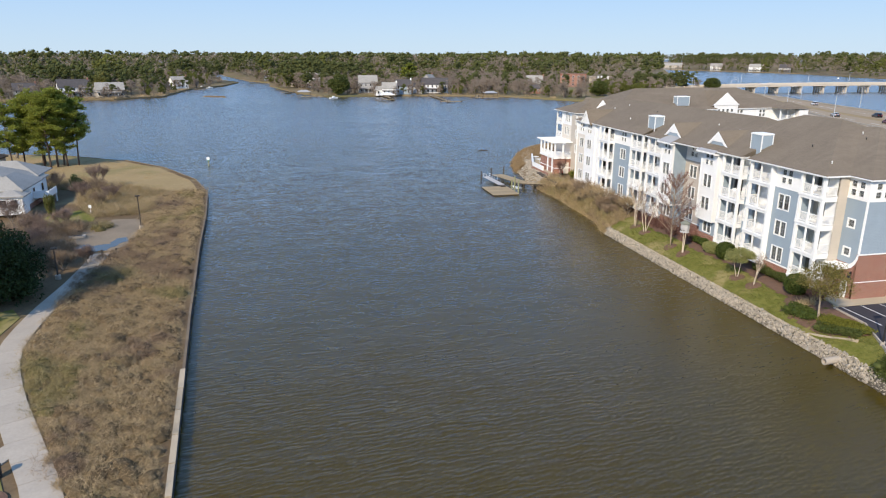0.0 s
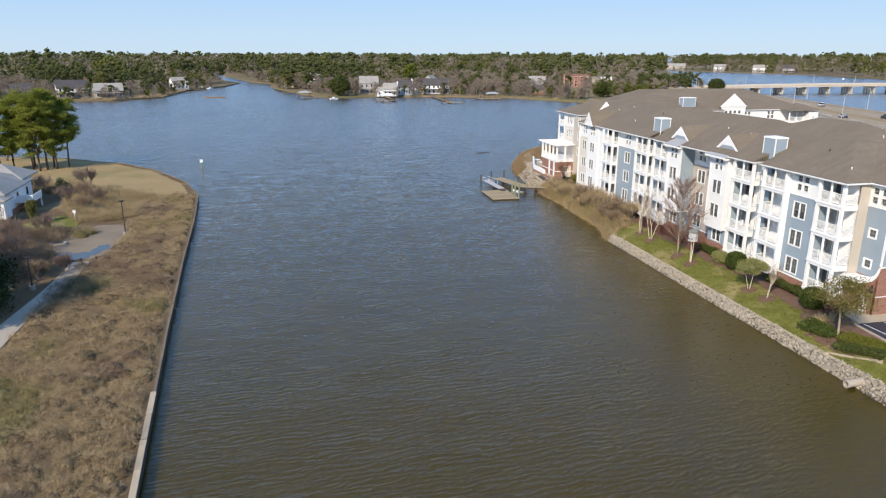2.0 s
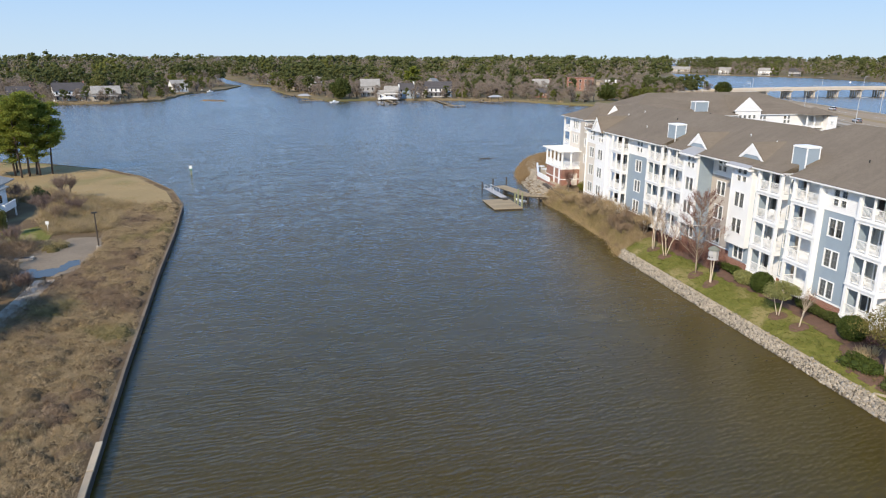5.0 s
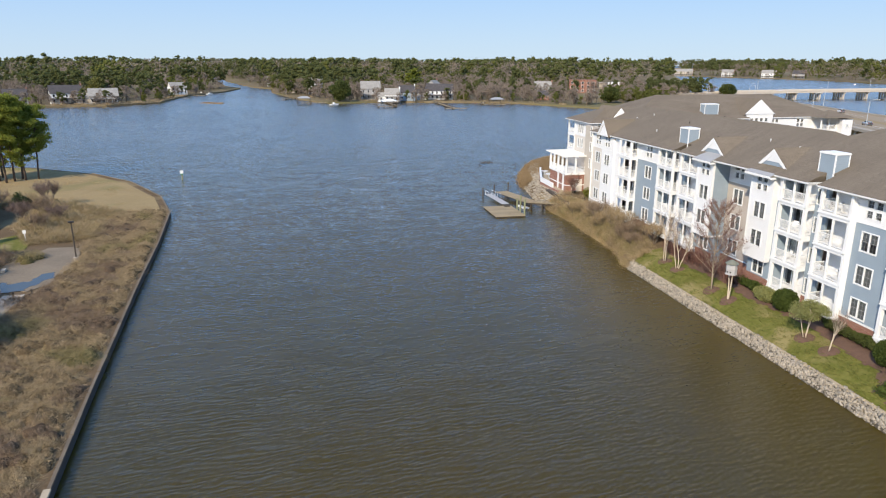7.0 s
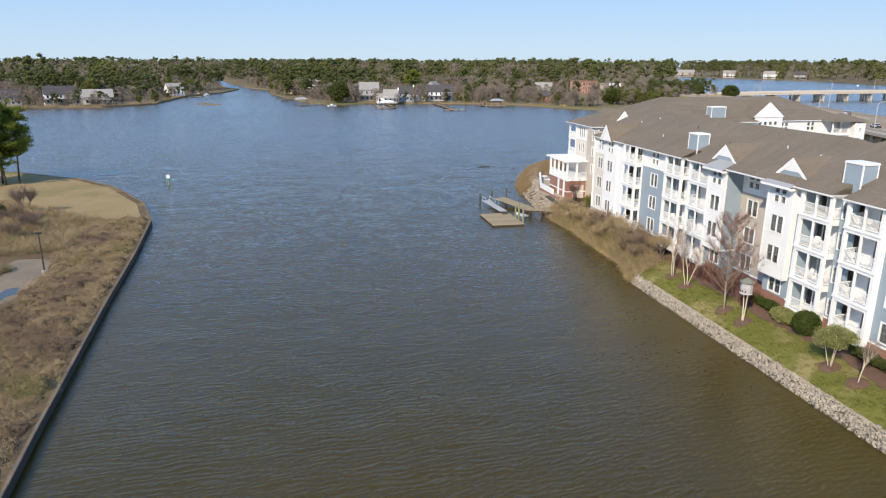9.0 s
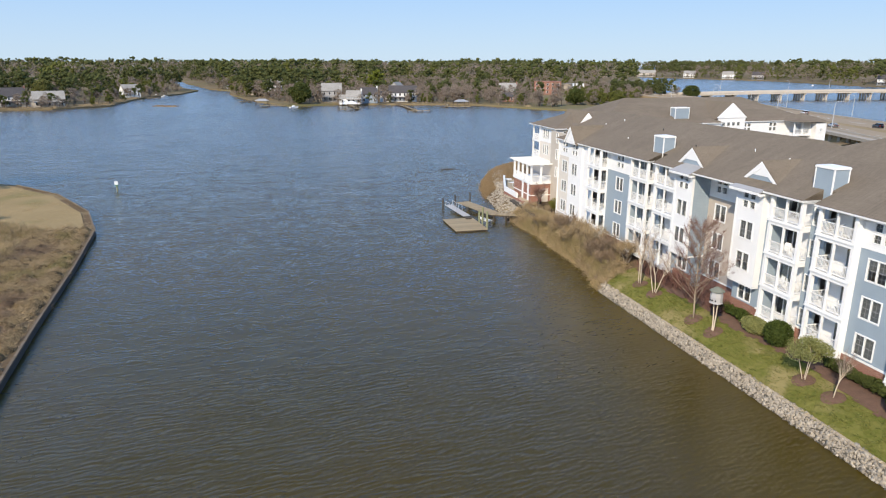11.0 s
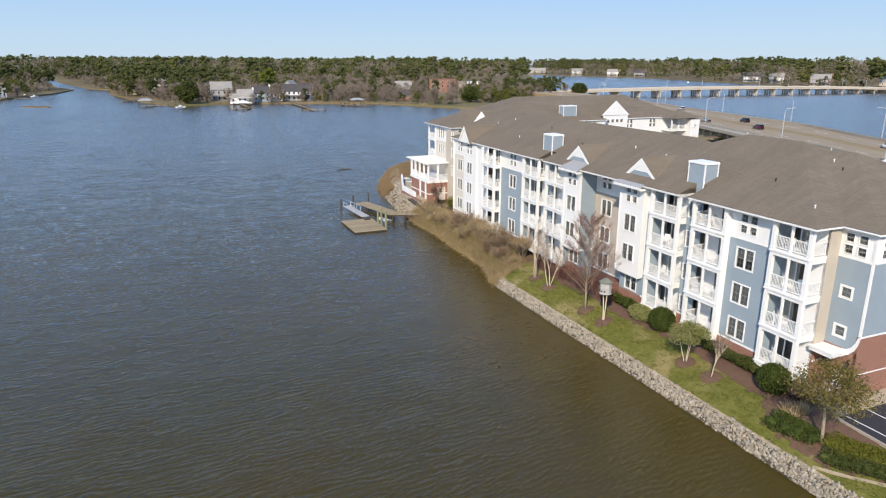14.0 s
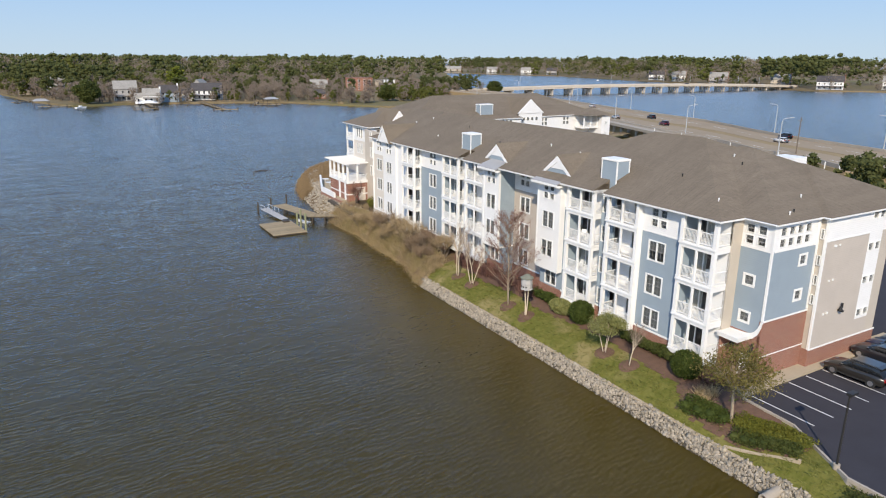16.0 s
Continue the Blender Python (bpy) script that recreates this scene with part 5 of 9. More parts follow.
# ---------- far wings of the building ----------
wing_holes = [add_window("tall", "water", 6.0, y, z) for y in (79.4, 80.3, 81.2) for z in (10.4, 13.1)]
wall_panel("wing_front", "water", 6.0, 75.6, 83.0, 9.6, 12.6, wing_holes, CREAM_SIDING)
wall_panel("wing_front", "water", 6.0, 75.6, 83.0, 12.6, EAVE - 0.25, wing_holes, WHITE_SIDING)
wall_panel("wing_front", "water", 6.0, 75.6, 86.3, 2.4, 9.6, [], TAUPE_SIDING)
side_holes = quad_windows("lot", 75.6, 8.0, cols=2, z=13.3) + quad_windows("lot", 75.6, 11.2, cols=2, z=13.3)
wall_panel("wing_side", "lot", 75.6, 6.0, 20.0, 2.4, EAVE - 0.25, side_holes, WHITE_SIDING)
part("wing_gable", Shape().prism([(9.0, 15.2), (13.5, 15.2), (11.25, 18.0)], lambda a, b, s: (a, 74.9 if s else 74.6, b)), WHITE_SIDING, apartments)
part("wing_gable_roof", Shape().prism([(8.7, 15.2), (13.8, 15.2), (11.25, 18.2)], lambda a, b, s: (a, 83.0 if s else 74.92, b)), SHINGLE, apartments)
part("wing_core", Shape().box(8.2, 20.0, 77.5, 86.0, 2.4, 15.0), INTERIOR, apartments)
for z in (9.75, 12.7):
    bal = part("balcony", Shape().box(5.85, 9.0, 83.0, 86.4, z - 0.4, z), WHITE, apartments)
    railing(83.2, 86.2, 5.97, z, parent=bal)
    for y in (83.1, 86.2):
        part("column", Shape().box(5.9, 6.15, y - 0.12, y + 0.12, z, z + 2.5), WHITE, bal)
part("balcony_wall", Shape().box(8.2, 8.4, 83.0, 86.3, 9.6, EAVE - 0.25), WHITE_SIDING, apartments)
part("link_wall", Shape().box(5.0, 5.25, 62.2, 75.7, 2.4, EAVE - 0.3), BEIGE_SIDING, apartments)
part("link_wall", Shape().box(7.6, 20.0, 62.4, 75.5, 9.0, EAVE - 0.32), INTERIOR, apartments)
for y in (65.0, 69.0, 73.0):
    for z in (7.5, 10.5, 13.2):
        add_window("tall", "water", 4.94, y, z)
# court side: white gabled block and corner tower beyond the roofs
court_holes = [add_window("quad", "lot", 81.0, x, z) for x in (42.8, 43.9, 45.0, 46.1) for z in (14.6,)] + [add_window("quad", "lot", 81.0, x, z) for x in (43.9, 45.0) for z in (12.4,)]
wall_panel("court_wall", "lot", 81.0, 41.6, 47.6, 8.0, 16.1, court_holes, WHITE_SIDING)
part("court_gable", Shape().prism([(41.3, 16.1), (47.9, 16.1), (44.5, 18.9)], lambda a, b, s: (a, 81.2 if s else 80.9, b)), WHITE_SIDING, apartments)
part("court_gable_roof", Shape().prism([(41.1, 15.9), (48.1, 15.9), (44.5, 19.05)], lambda a, b, s: (a, 90.0 if s else 81.22, b)), SHINGLE, apartments)
row_holes = quad_windows("lot", 81.6, 54.5, cols=2) + quad_windows("lot", 81.6, 48.6, cols=2)
wall_panel("court_wall", "lot", 81.6, 47.6, 63.0, 12.9, EAVE - 0.27, row_holes, WHITE_SIDING)
wall_panel("court_wall", "lot", 81.55, 47.6, 63.0, 8.0, 12.9, [], WHITE_SIDING)
wall_panel("court_wall", "lot", 80.2, 30.0, 41.6, 8.0, EAVE - 0.27, quad_windows("lot", 80.2, 38.5, cols=2), WHITE_SIDING)
part("court_tower", Shape().box(61.0, 63.4, 77.5, 81.5, 8.0, EAVE - 0.3), WHITE_SIDING, apartments)
add_window("quad", "lot", 77.46, 62.2, 13.4), add_window("tall", "lot", 77.46, 62.2, 10.0)
tb = part("balcony", Shape().box(57.0, 61.0, 78.6, 81.5, 12.6, 13.0), WHITE, apartments)
railing(57.2, 60.8, 78.75, 13.0, "x", parent=tb)
for x in (57.2, 59.0, 60.8):
    part("column", Shape().box(x - 0.12, x + 0.12, 78.65, 78.9, 13.0, EAVE - 0.3), WHITE, tb)
part("wing_core", Shape().box(24.0, 62.0, 83.5, 100.0, 2.4, 15.0), INTERIOR, apartments)
part("tower_roof", hip_shape(56.6, 63.8, 77.1, 84.0, EAVE - 0.06), SHINGLE, apartments)

# covered porch on a brick base at the point
porch = part("porch", Shape().box(1.2, 6.0, 75.0, 83.6, 6.0, 6.4), WHITE, apartments, "white columned porch on a brick base")
for b in ((1.2, 1.5, 74.8, 83.8, 9.15, 9.4), (3.4, 3.6, 74.8, 83.8, 9.15, 9.4), (5.7, 5.95, 74.8, 83.8, 9.15, 9.4)):
    part("beam", Shape().box(*b), WHITE, porch)
for k in range(17):
    part("rafter", Shape().box(0.6, 6.0, 74.55 + k * 0.58, 74.64 + k * 0.58, 9.4, 9.6), WHITE, porch)
part("brick_base", Shape().box(1.4, 6.0, 75.2, 83.4, 2.2, 6.0), BRICK, porch)
part("belt_trim", Shape().box(1.34, 1.395, 75.1, 83.5, 4.0, 4.16), WHITE, porch)
part("belt_trim", Shape().box(1.4, 6.0, 75.1, 75.16, 4.0, 4.16), WHITE, porch)
for y in (75.2, 77.2, 79.3, 81.4, 83.4):
    part("column", Shape().box(1.25, 1.55, y - 0.15, y + 0.15, 6.4, 9.15), WHITE, porch)
for x in (3.2, 5.2):
    part("column", Shape().box(x - 0.15, x + 0.15, 75.05, 75.35, 6.4, 9.15), WHITE, porch)
railing(75.3, 83.4, 1.4, 6.4, parent=porch)
railing(1.4, 6.0, 75.2, 6.4, "x", parent=porch)
for y in (76.4, 79.0):
    part("pilaster", Shape().box(1.33, 1.45, y - 0.35, y + 0.35, 2.4, 5.9), WHITE, porch)
part("garage_opening", Shape().box(2.6, 4.6, 75.12, 75.19, 2.5, 5.2), CURTAIN, porch)

# ---------- plants ----------
def limb_points(start, way, length, bend, r, n=4):
    pts, p, d = [Vector(start)], Vector(start), Vector(way).normalized()
    for _ in range(n):
        d = (d + Vector(r.uniform(-bend, bend, 3)) + Vector((0, 0, bend * 0.35))).normalized()
        p = p + d * (length / n)
        pts.append(p.copy())
    return pts, d


def bare_tree(name, m, height, label, bark, twig, stems=1, seed=1, spread=0.5, fork=5, twigs=1400, twig_len=0.9, twig_w=0.012, trunk=0.35, r0=None, group=""):
    """A leafless tree: tapered stems, forking limbs, a cloud of fine twigs."""
    r = np.random.default_rng(seed)
    tree = thing(name, m, label, "tree", group)
    wood, ends = Shape(), []
    base_r = r0 or height * 0.016
    for s in range(stems):
        g = 2 * math.pi * s / max(stems, 1) + r.uniform(0, 1)
        lean = spread * (0.55 if stems > 1 else 0.12)
        pts, d = limb_points((0.12 * math.cos(g) * (stems > 1), 0.12 * math.sin(g) * (stems > 1), -0.15), (lean * math.cos(g), lean * math.sin(g), 1), height * (trunk if stems == 1 else 0.5), 0.08, r)
        wood.tube(pts, np.linspace(base_r, base_r * 0.62, len(pts)), 7)
        todo = [(pts[-1], d, height * (1 - trunk) * 0.62, base_r * 0.6, 0), (pts[-2], d, height * 0.42, base_r * 0.5, 0)]
        while todo:
            p, d, L, rad, lvl = todo.pop()
            for _ in range(fork if lvl == 0 else 3):
                g2 = r.uniform(0, 2 * math.pi)
                way = d * 1.0 + Vector((math.cos(g2), math.sin(g2), r.uniform(0.0, 0.55))) * (spread + 0.15 * lvl)
                q, e = limb_points(p, way, L * r.uniform(0.55, 1.0), 0.16, r, 3)
                wood.tube(q, np.linspace(rad, rad * 0.35, len(q)), 5 if lvl == 0 else 4, cap=False)
                ends += [(a, e, L) for a in q[1:]]
                if lvl < 1:
                    todo.append((q[-1], e, L * 0.55, rad * 0.4, lvl + 1))
                    todo.append((q[-2], e, L * 0.5, rad * 0.4, lvl + 1))
    part("trunk", wood, bark, tree, smooth=True)
    pick = r.integers(0, len(ends), twigs)
    base = np.array([ends[i][0][:] for i in pick]) + r.standard_normal((twigs, 3)) * 0.08
    way = np.array([ends[i][1][:] for i in pick]) + r.standard_normal((twigs, 3)) * 0.6 + np.array([0, 0, 0.25])
    way /= np.linalg.norm(way, axis=1, keepdims=True)
    tip = base + way * twig_len * r.uniform(0.4, 1.1, (twigs, 1))
    v, f = blades(base, tip, twig_w, seed + 5)
    part("crown", array_mesh("crown", v, f, twig), None, tree)
    return tree


def leader_tree(name, m, height, label, bark, twig, seed, limbs=40, reach=0.42, twigs=9000, group=""):
    """A leafless tree with one straight leader and many thin limbs that sweep upward."""
    r = np.random.default_rng(seed)
    tree = thing(name, m, label, "tree", group)
    pts, d = limb_points((0, 0, -0.15), (0.02, 0.03, 1), height * 0.97, 0.03, r, 8)
    wood, ends = Shape().tube(pts, np.linspace(height * 0.0095, height * 0.0012, 9), 8), []
    for k in range(limbs):
        t = 0.16 + 0.76 * (k + r.random()) / limbs
        p = pts[int(t * 8)].lerp(pts[min(int(t * 8) + 1, 8)], t * 8 % 1)
        g = k * 2.4 + r.uniform(-0.4, 0.4)
        L = height * reach * (1.12 - t) ** 0.6 * r.uniform(0.75, 1.1)
        q, e = limb_points(p, (math.cos(g), math.sin(g), r.uniform(0.75, 1.15)), L, 0.12, r, 4)
        wood.tube(q, np.linspace(height * 0.0030, height * 0.0007, len(q)), 5, cap=False)
        ends += [(a, e, 1.0) for a in q[1:]]
        for j in (1, 2, 3):
            g2 = g + r.uniform(-1.1, 1.1)
            q2, e2 = limb_points(q[j], (math.cos(g2), math.sin(g2), r.uniform(0.6, 1.3)), L * 0.5, 0.14, r, 3)
            wood.tube(q2, np.linspace(height * 0.0014, height * 0.0005, len(q2)), 4, cap=False)
            ends += [(a, e2, 1.0) for a in q2[1:]]
    part("trunk", wood, bark, tree, smooth=True)
    pick = r.integers(0, len(ends), twigs)
    base = np.array([ends[i][0][:] for i in pick]) + r.standard_normal((twigs, 3)) * 0.06
    way = np.array([ends[i][1][:] for i in pick]) + r.standard_normal((twigs, 3)) * 0.5 + np.array([0, 0, 0.3])
    way /= np.linalg.norm(way, axis=1, keepdims=True)
    v, f = blades(base, base + way * r.uniform(0.3, 0.85, (twigs, 1)), 0.006, seed + 5)
    part("crown", array_mesh("crown", v, f, twig), None, tree)
    return tree


def leafy_tree(name, m, height, crown, crown_z, label, leaf, bark, count, size, seed=1, stems=1, clumps=14, trunk_r=None, lean=0.25, group=""):
    """A tree with leaves: stems, limbs up into the crown, leaves gathered in uneven clumps."""
    r = np.random.default_rng(seed)
    tree = thing(name, m, label, "tree", group)
    wood = Shape()
    tr = trunk_r or height * 0.02
    centres = ball_points(clumps, (crown[0] * 0.72, crown[1] * 0.72, crown[2] * 0.72), seed, 0.45) + np.array([0, 0, crown_z])
    for s in range(stems):
        g = 2 * math.pi * s / stems + r.uniform(0, 1)
        off = lean if stems > 1 else 0.06
        pts, d = limb_points((0.08 * math.cos(g), 0.08 * math.sin(g), -0.15), (off * math.cos(g), off * math.sin(g), 1), crown_z - crown[2] * 0.45, 0.06, r)
        wood.tube(pts, np.linspace(tr, tr * 0.65, len(pts)), 7)
        for k in range(s, clumps, stems):
            c = Vector(centres[k])
            mid = pts[-1].lerp(c, 0.5) + Vector(r.uniform(-0.15, 0.15, 3))
            wood.tube([pts[-1], mid, c], [tr * 0.5, tr * 0.3, tr * 0.1], 4, cap=False)
    part("trunk", wood, bark, tree, smooth=True)
    per = count // clumps
    pts = np.concatenate([ball_points(per, np.array(crown) * r.uniform(0.28, 0.5), seed + 10 + k, 0.2) + centres[k] for k in range(clumps)])
    v, f = leaves(pts, size, seed + 3)
    part("crown", array_mesh("crown", v, f, leaf), None, tree)
    return tree


def pine_tree(name, m, height, label, seed, crown=3.2, bare=0.55, group="", pads=26, needles=110, needle_size=0.15):
    """A tall loblolly pine: long bare trunk, drooping limbs, needle pads with gaps between them."""
    r = np.random.default_rng(seed)
    tree = thing(name, m, label, "tree", group)
    wood = Shape()
    pts, d = limb_points((0, 0, -0.2), (r.uniform(-0.06, 0.06), r.uniform(-0.06, 0.06), 1), height * 0.95, 0.03, r, 8)
    wood.tube(pts, np.linspace(height * 0.0125, height * 0.004, len(pts)), 8)
    cloud = []
    for k in range(pads):
        t = bare + (1 - bare) * (k + r.random()) / pads
        p = pts[min(int(t * 8), 7)].lerp(pts[min(int(t * 8) + 1, 8)], t * 8 % 1)
        g = r.uniform(0, 2 * math.pi)
        reach = crown * (0.2 + 0.85 * math.sin(math.pi * (0.16 + 0.78 * (t - bare) / (1 - bare)))) * r.uniform(0.35, 1.0)
        e = p + Vector((math.cos(g) * reach, math.sin(g) * reach, reach * r.uniform(-0.05, 0.35)))
        wood.tube([p, p.lerp(e, 0.5) + Vector((0, 0, 0.15)), e], [0.09, 0.055, 0.02], 4, cap=False)
        for q, s in ((e, 1.0), (p.lerp(e, 0.62), 0.8)):
            for b in range(3):
                sub = np.array(q[:]) + r.normal(0, 0.6, 3) * np.array([1, 1, 0.5]) * s
                cloud.append(sub + ball_points(int(needles * s), (0.95 * s, 0.95 * s, 0.5 * s), seed * 31 + 7 * k + b, 0.15))
    part("trunk", wood, PINE_BARK, tree, smooth=True)
    v, f = leaves(np.concatenate(cloud), needle_size, seed + 9, 0.3)
    part("crown", array_mesh("crown", v, f, PINE_LEAF), None, tree)
    return tree


def shrub(name, m, radii, leaf, label, count=2600, size=0.09, seed=1, category="shrub", group="", lumps=9):
    """A clipped or loose shrub: dark twiggy middle under a skin of small leaves."""
    bush = thing(name, m, label, category, group)
    rx, ry, rz = radii
    rr = np.random.default_rng(seed)
    c = ball_points(lumps, (rx * 0.35, ry * 0.35, rz * 0.3), seed) + np.array([0, 0, rz * 0.95])
    v, f = blobs(c, np.tile(np.array([[rx * 0.6, ry * 0.6, rz * 0.62]]), (lumps, 1)), seed, 0.06, True)
    part("foliage_core", array_mesh("foliage_core", v, f, leaf, True), None, bush)
    p = ball_points(count, (rx, ry, rz), seed + 1, 0.88) * (1 + 0.05 * rr.standard_normal((count, 1))) + np.array([0, 0, rz * 0.95])
    p = p[p[:, 2] > 0.02]
    v, f = leaves(p, size, seed + 2)
    part("foliage", array_mesh("foliage", v, f, leaf), None, bush)
    return bush


def hedge(name, pts, width, height, leaf, label, seed, size=0.08, density=820):
    """A low hedge along a line in the building's frame."""
    r = np.random.default_rng(seed)
    cloud, cs, rs = [], [], []
    for (x0, y0), (x1, y1) in zip(pts, pts[1:]):
        L = math.hypot(x1 - x0, y1 - y0)
        n = int(L * width * density)
        t = r.random(n)
        x, y = x0 + (x1 - x0) * t + r.uniform(-width / 2, width / 2, n), y0 + (y1 - y0) * t + r.uniform(-width / 2, width / 2, n)
        ground = np.array([site_z(a, b) for a, b in zip(x, y)])
        cloud.append(np.stack([x, y, ground + height * (0.3 + 0.7 * r.random(n) ** 0.4) * (0.88 + 0.12 * np.sin(x * 2.3 + y * 1.7))], 1))
        for k in np.linspace(0, 1, max(2, int(L / (width * 0.55)))):
            a, b = x0 + (x1 - x0) * k, y0 + (y1 - y0) * k
            cs.append((a, b, site_z(a, b) + height * 0.42))
            rs.append((width * 0.36, width * 0.36, height * 0.34))
    ob = thing(name, SITE, label, "hedge")
    v, f = blobs(np.array(cs), np.array(rs), seed, 0.08, True)
    part("foliage_core", array_mesh("foliage_core", v, f, leaf, True), None, ob)
    v, f = leaves(np.concatenate(cloud), size, seed + 1)
    part("foliage", array_mesh("foliage", v, f, leaf), None, ob)
    return ob


def on_site(x, y, dz=0.0, rz=0.0):
    return site(x, y, site_z(x, y) + dz, rz)


# trees on the lawn
leader_tree("bare_tree", on_site(-3.0, 21.4), 10.0, "tall bare tree with fine reddish-brown twigs", TAN_BARK, RED_TWIG, 12, group="lawn trees")
bare_tree("birch_tree", on_site(-2.8, 28.7), 5.4, "pale multi-stemmed bare birch on the lawn", PALE_BARK, TWIG, 3, 13, 0.34, 3, 650, 0.7, 0.007, r0=0.06, group="lawn trees")
bare_tree("birch_tree", on_site(-2.6, 31.9), 6.4, "tall pale multi-stemmed bare birch on the lawn", PALE_BARK, TWIG, 3, 14, 0.34, 3, 800, 0.8, 0.007, r0=0.065, group="lawn trees")
leafy_tree("crape_tree", on_site(-2.6, 7.7), 3.3, (1.85, 1.85, 0.85), 2.6, "small pruned tree with flat pale green crown", PALE_LEAF, PALE_BARK, 9500, 0.06, 15, 3, 22, 0.04, 0.2)
bare_tree("birch_tree", on_site(-2.6, 4.8), 3.9, "small pale bare tree in a mulch ring", PALE_BARK, TWIG, 2, 16, 0.25, 3, 500, 0.5, 0.009, r0=0.04, group="lawn trees")
leafy_tree("olive_tree", on_site(-3.0, -5.3), 6.8, (3.0, 3.0, 1.9), 4.1, "loose olive-green leafy tree beside the parking lot", AUTUMN_OLIVE, TAN_BARK, 6800, 0.075, 17, 1, 60, 0.12)
for x, y in ((-3.1, 18.2), (-3.0, 21.4), (-2.8, 28.7), (-2.6, 31.9), (-2.6, 7.7), (-2.6, 4.8)):
    ring = [(x + 0.85 * math.cos(a), y + 0.85 * math.sin(a)) for a in np.linspace(0, 2 * math.pi, 18, endpoint=False)]
    bed = Shape()
    bed.v = [(x, y, site_z(x, y) + 0.1)] + [(x + (a - x) * q, y + (b - y) * q, site_z(x + (a - x) * q, y + (b - y) * q) + (0.08 if q < 1 else 0.03)) for q in (0.33, 0.66, 1.0) for a, b in ring]
    bed.f = [(0, 1 + i, 1 + (i + 1) % 18) for i in range(18)] + [(1 + k * 18 + i, 19 + k * 18 + i, 19 + k * 18 + (i + 1) % 18, 1 + k * 18 + (i + 1) % 18) for k in (0, 1) for i in range(18)]
    solid("mulch_ring", bed, MULCH, "round dark mulch ring under a tree", "mulch bed", kind="structure", m=SITE)

# shrubs along the building
shrub("boxwood", on_site(-0.75, 0.7), (1.12, 1.2, 1.1), BOX_LEAF, "large clipped dark green boxwood", 5200, 0.075, 21, group="clipped shrubs")
shrub("boxwood", on_site(-0.5, 13.2), (1.12, 1.2, 1.1), BOX_LEAF, "round clipped dark green boxwood", 4600, 0.075, 22, group="clipped shrubs")
shrub("pale_shrub", on_site(-0.5, 16.0), (0.9, 1.5, 0.7), PALE_LEAF, "low pale green variegated shrub", 3200, 0.085, 23, group="clipped shrubs")
shrub("boxwood", on_site(-0.2, 44.2), (0.8, 0.9, 0.7), YELLOW_LEAF, "small yellow-green shrub against the wall", 1200, 0.09, 24)
hedge("hedge", [(0.1, 3.2), (0.1, 8.2)], 1.1, 1.0, HEDGE_LEAF, "low green hedge against the brick base", 25)
hedge("hedge", [(0.0, 17.4), (0.2, 21.2)], 1.1, 1.0, BOX_LEAF, "low dark hedge beneath the white bay", 26)
hedge("hedge", [(-3.5, -1.9), (-3.1, -4.8)], 1.3, 0.7, BOX_LEAF, "low dark green hedge beside the tree", 27)
hedge("hedge", [(-3.75, -6.2), (-3.2, -10.2)], 0.95, 0.55, HEDGE_LEAF, "low green hedge at the lot corner", 28)
hedge("hedge", [(-2.6, -5.9), (-2.1, -9.8)], 1.7, 0.55, JUNIPER_LEAF, "bright yellow-green juniper strip by the kerb", 29)
hedge("hedge", [(-4.6, -14.2), (-4.2, -17.5)], 1.4, 0.9, HEDGE_LEAF, "low green hedge below the lamp post", 30)
shrub("brown_shrub", on_site(0.2, -1.2), (1.0, 0.8, 0.6), RED_TWIG, "dark brown leafless shrub beside the door", 1500, 0.1, 31)


def grass_clump(name, places, height, spread, count, mat, label, seed, width=0.02, m=SITE, category="grass", lean=0.6):
    c = np.array([(x, y, site_z(x, y) - 0.05) if m is SITE else (x, y, 0.9) for x, y in places])
    v, f = tufts(c, np.full(len(c), height) * np.random.default_rng(seed).uniform(0.7, 1.3, len(c)), spread, count, width, seed, lean)
    ob = new(name, array_mesh(name, v, f, mat))
    ob.matrix_basis = m
    return tagged(ob, label, category, "", "stuff")


grass_clump("ornamental_grass", [(-1.8, -1.6), (-2.4, -2.4), (-1.3, -2.3)], 0.9, 0.32, 160, STRAW, "tan clumps of ornamental grass", 33)
r41 = np.random.default_rng(41)
ky = r41.uniform(20.5, 35.5, 90)
grass_clump("red_shrubbery", list(zip(r41.uniform(-1.0, 1.0, 90), ky)), 1.7, 0.4, 60, RED_TWIG, "thicket of reddish-brown leafless shrubs along the wall", 42, 0.014, category="shrub")

ly = r41.uniform(-40, 36, 3400)
grass_clump("lawn_tufts", [(shore_x(y) + r41.uniform(1.35, 4.6), y) for y in ly], 0.16, 0.22, 12, LAWN_BLADE, "short uneven grass tufts on the lawn", 46, 0.02)

# dry bank between the lawn and the point
yy = r41.uniform(35.8, 74, 1700)
xx = np.array([shore_x(y) for y in yy])
grass_clump("bank_grass", list(zip(xx + r41.uniform(-0.1, 3.4, 1700), yy)), 0.7, 0.3, 30, BRUSH, "dry brown grass along the bank", 43, 0.018)
yy = r41.uniform(37, 70, 300)
xx = np.array([shore_x(y) for y in yy])
grass_clump("bank_brush", list(zip(xx + r41.uniform(0.4, 3.2, 300), yy)), 1.4, 0.5, 80, BRUSH_GREEN, "tangled olive-brown brush on the bank", 44, 0.014, category="brush")
yy = r41.uniform(37, 70, 420)
grass_clump("bank_reeds", [(shore_x(y) + abs(r41.normal(0, 0.6)), y) for y in yy], 1.1, 0.26, 40, STRAW, "tall tan reeds at the foot of the bank", 48, 0.014)
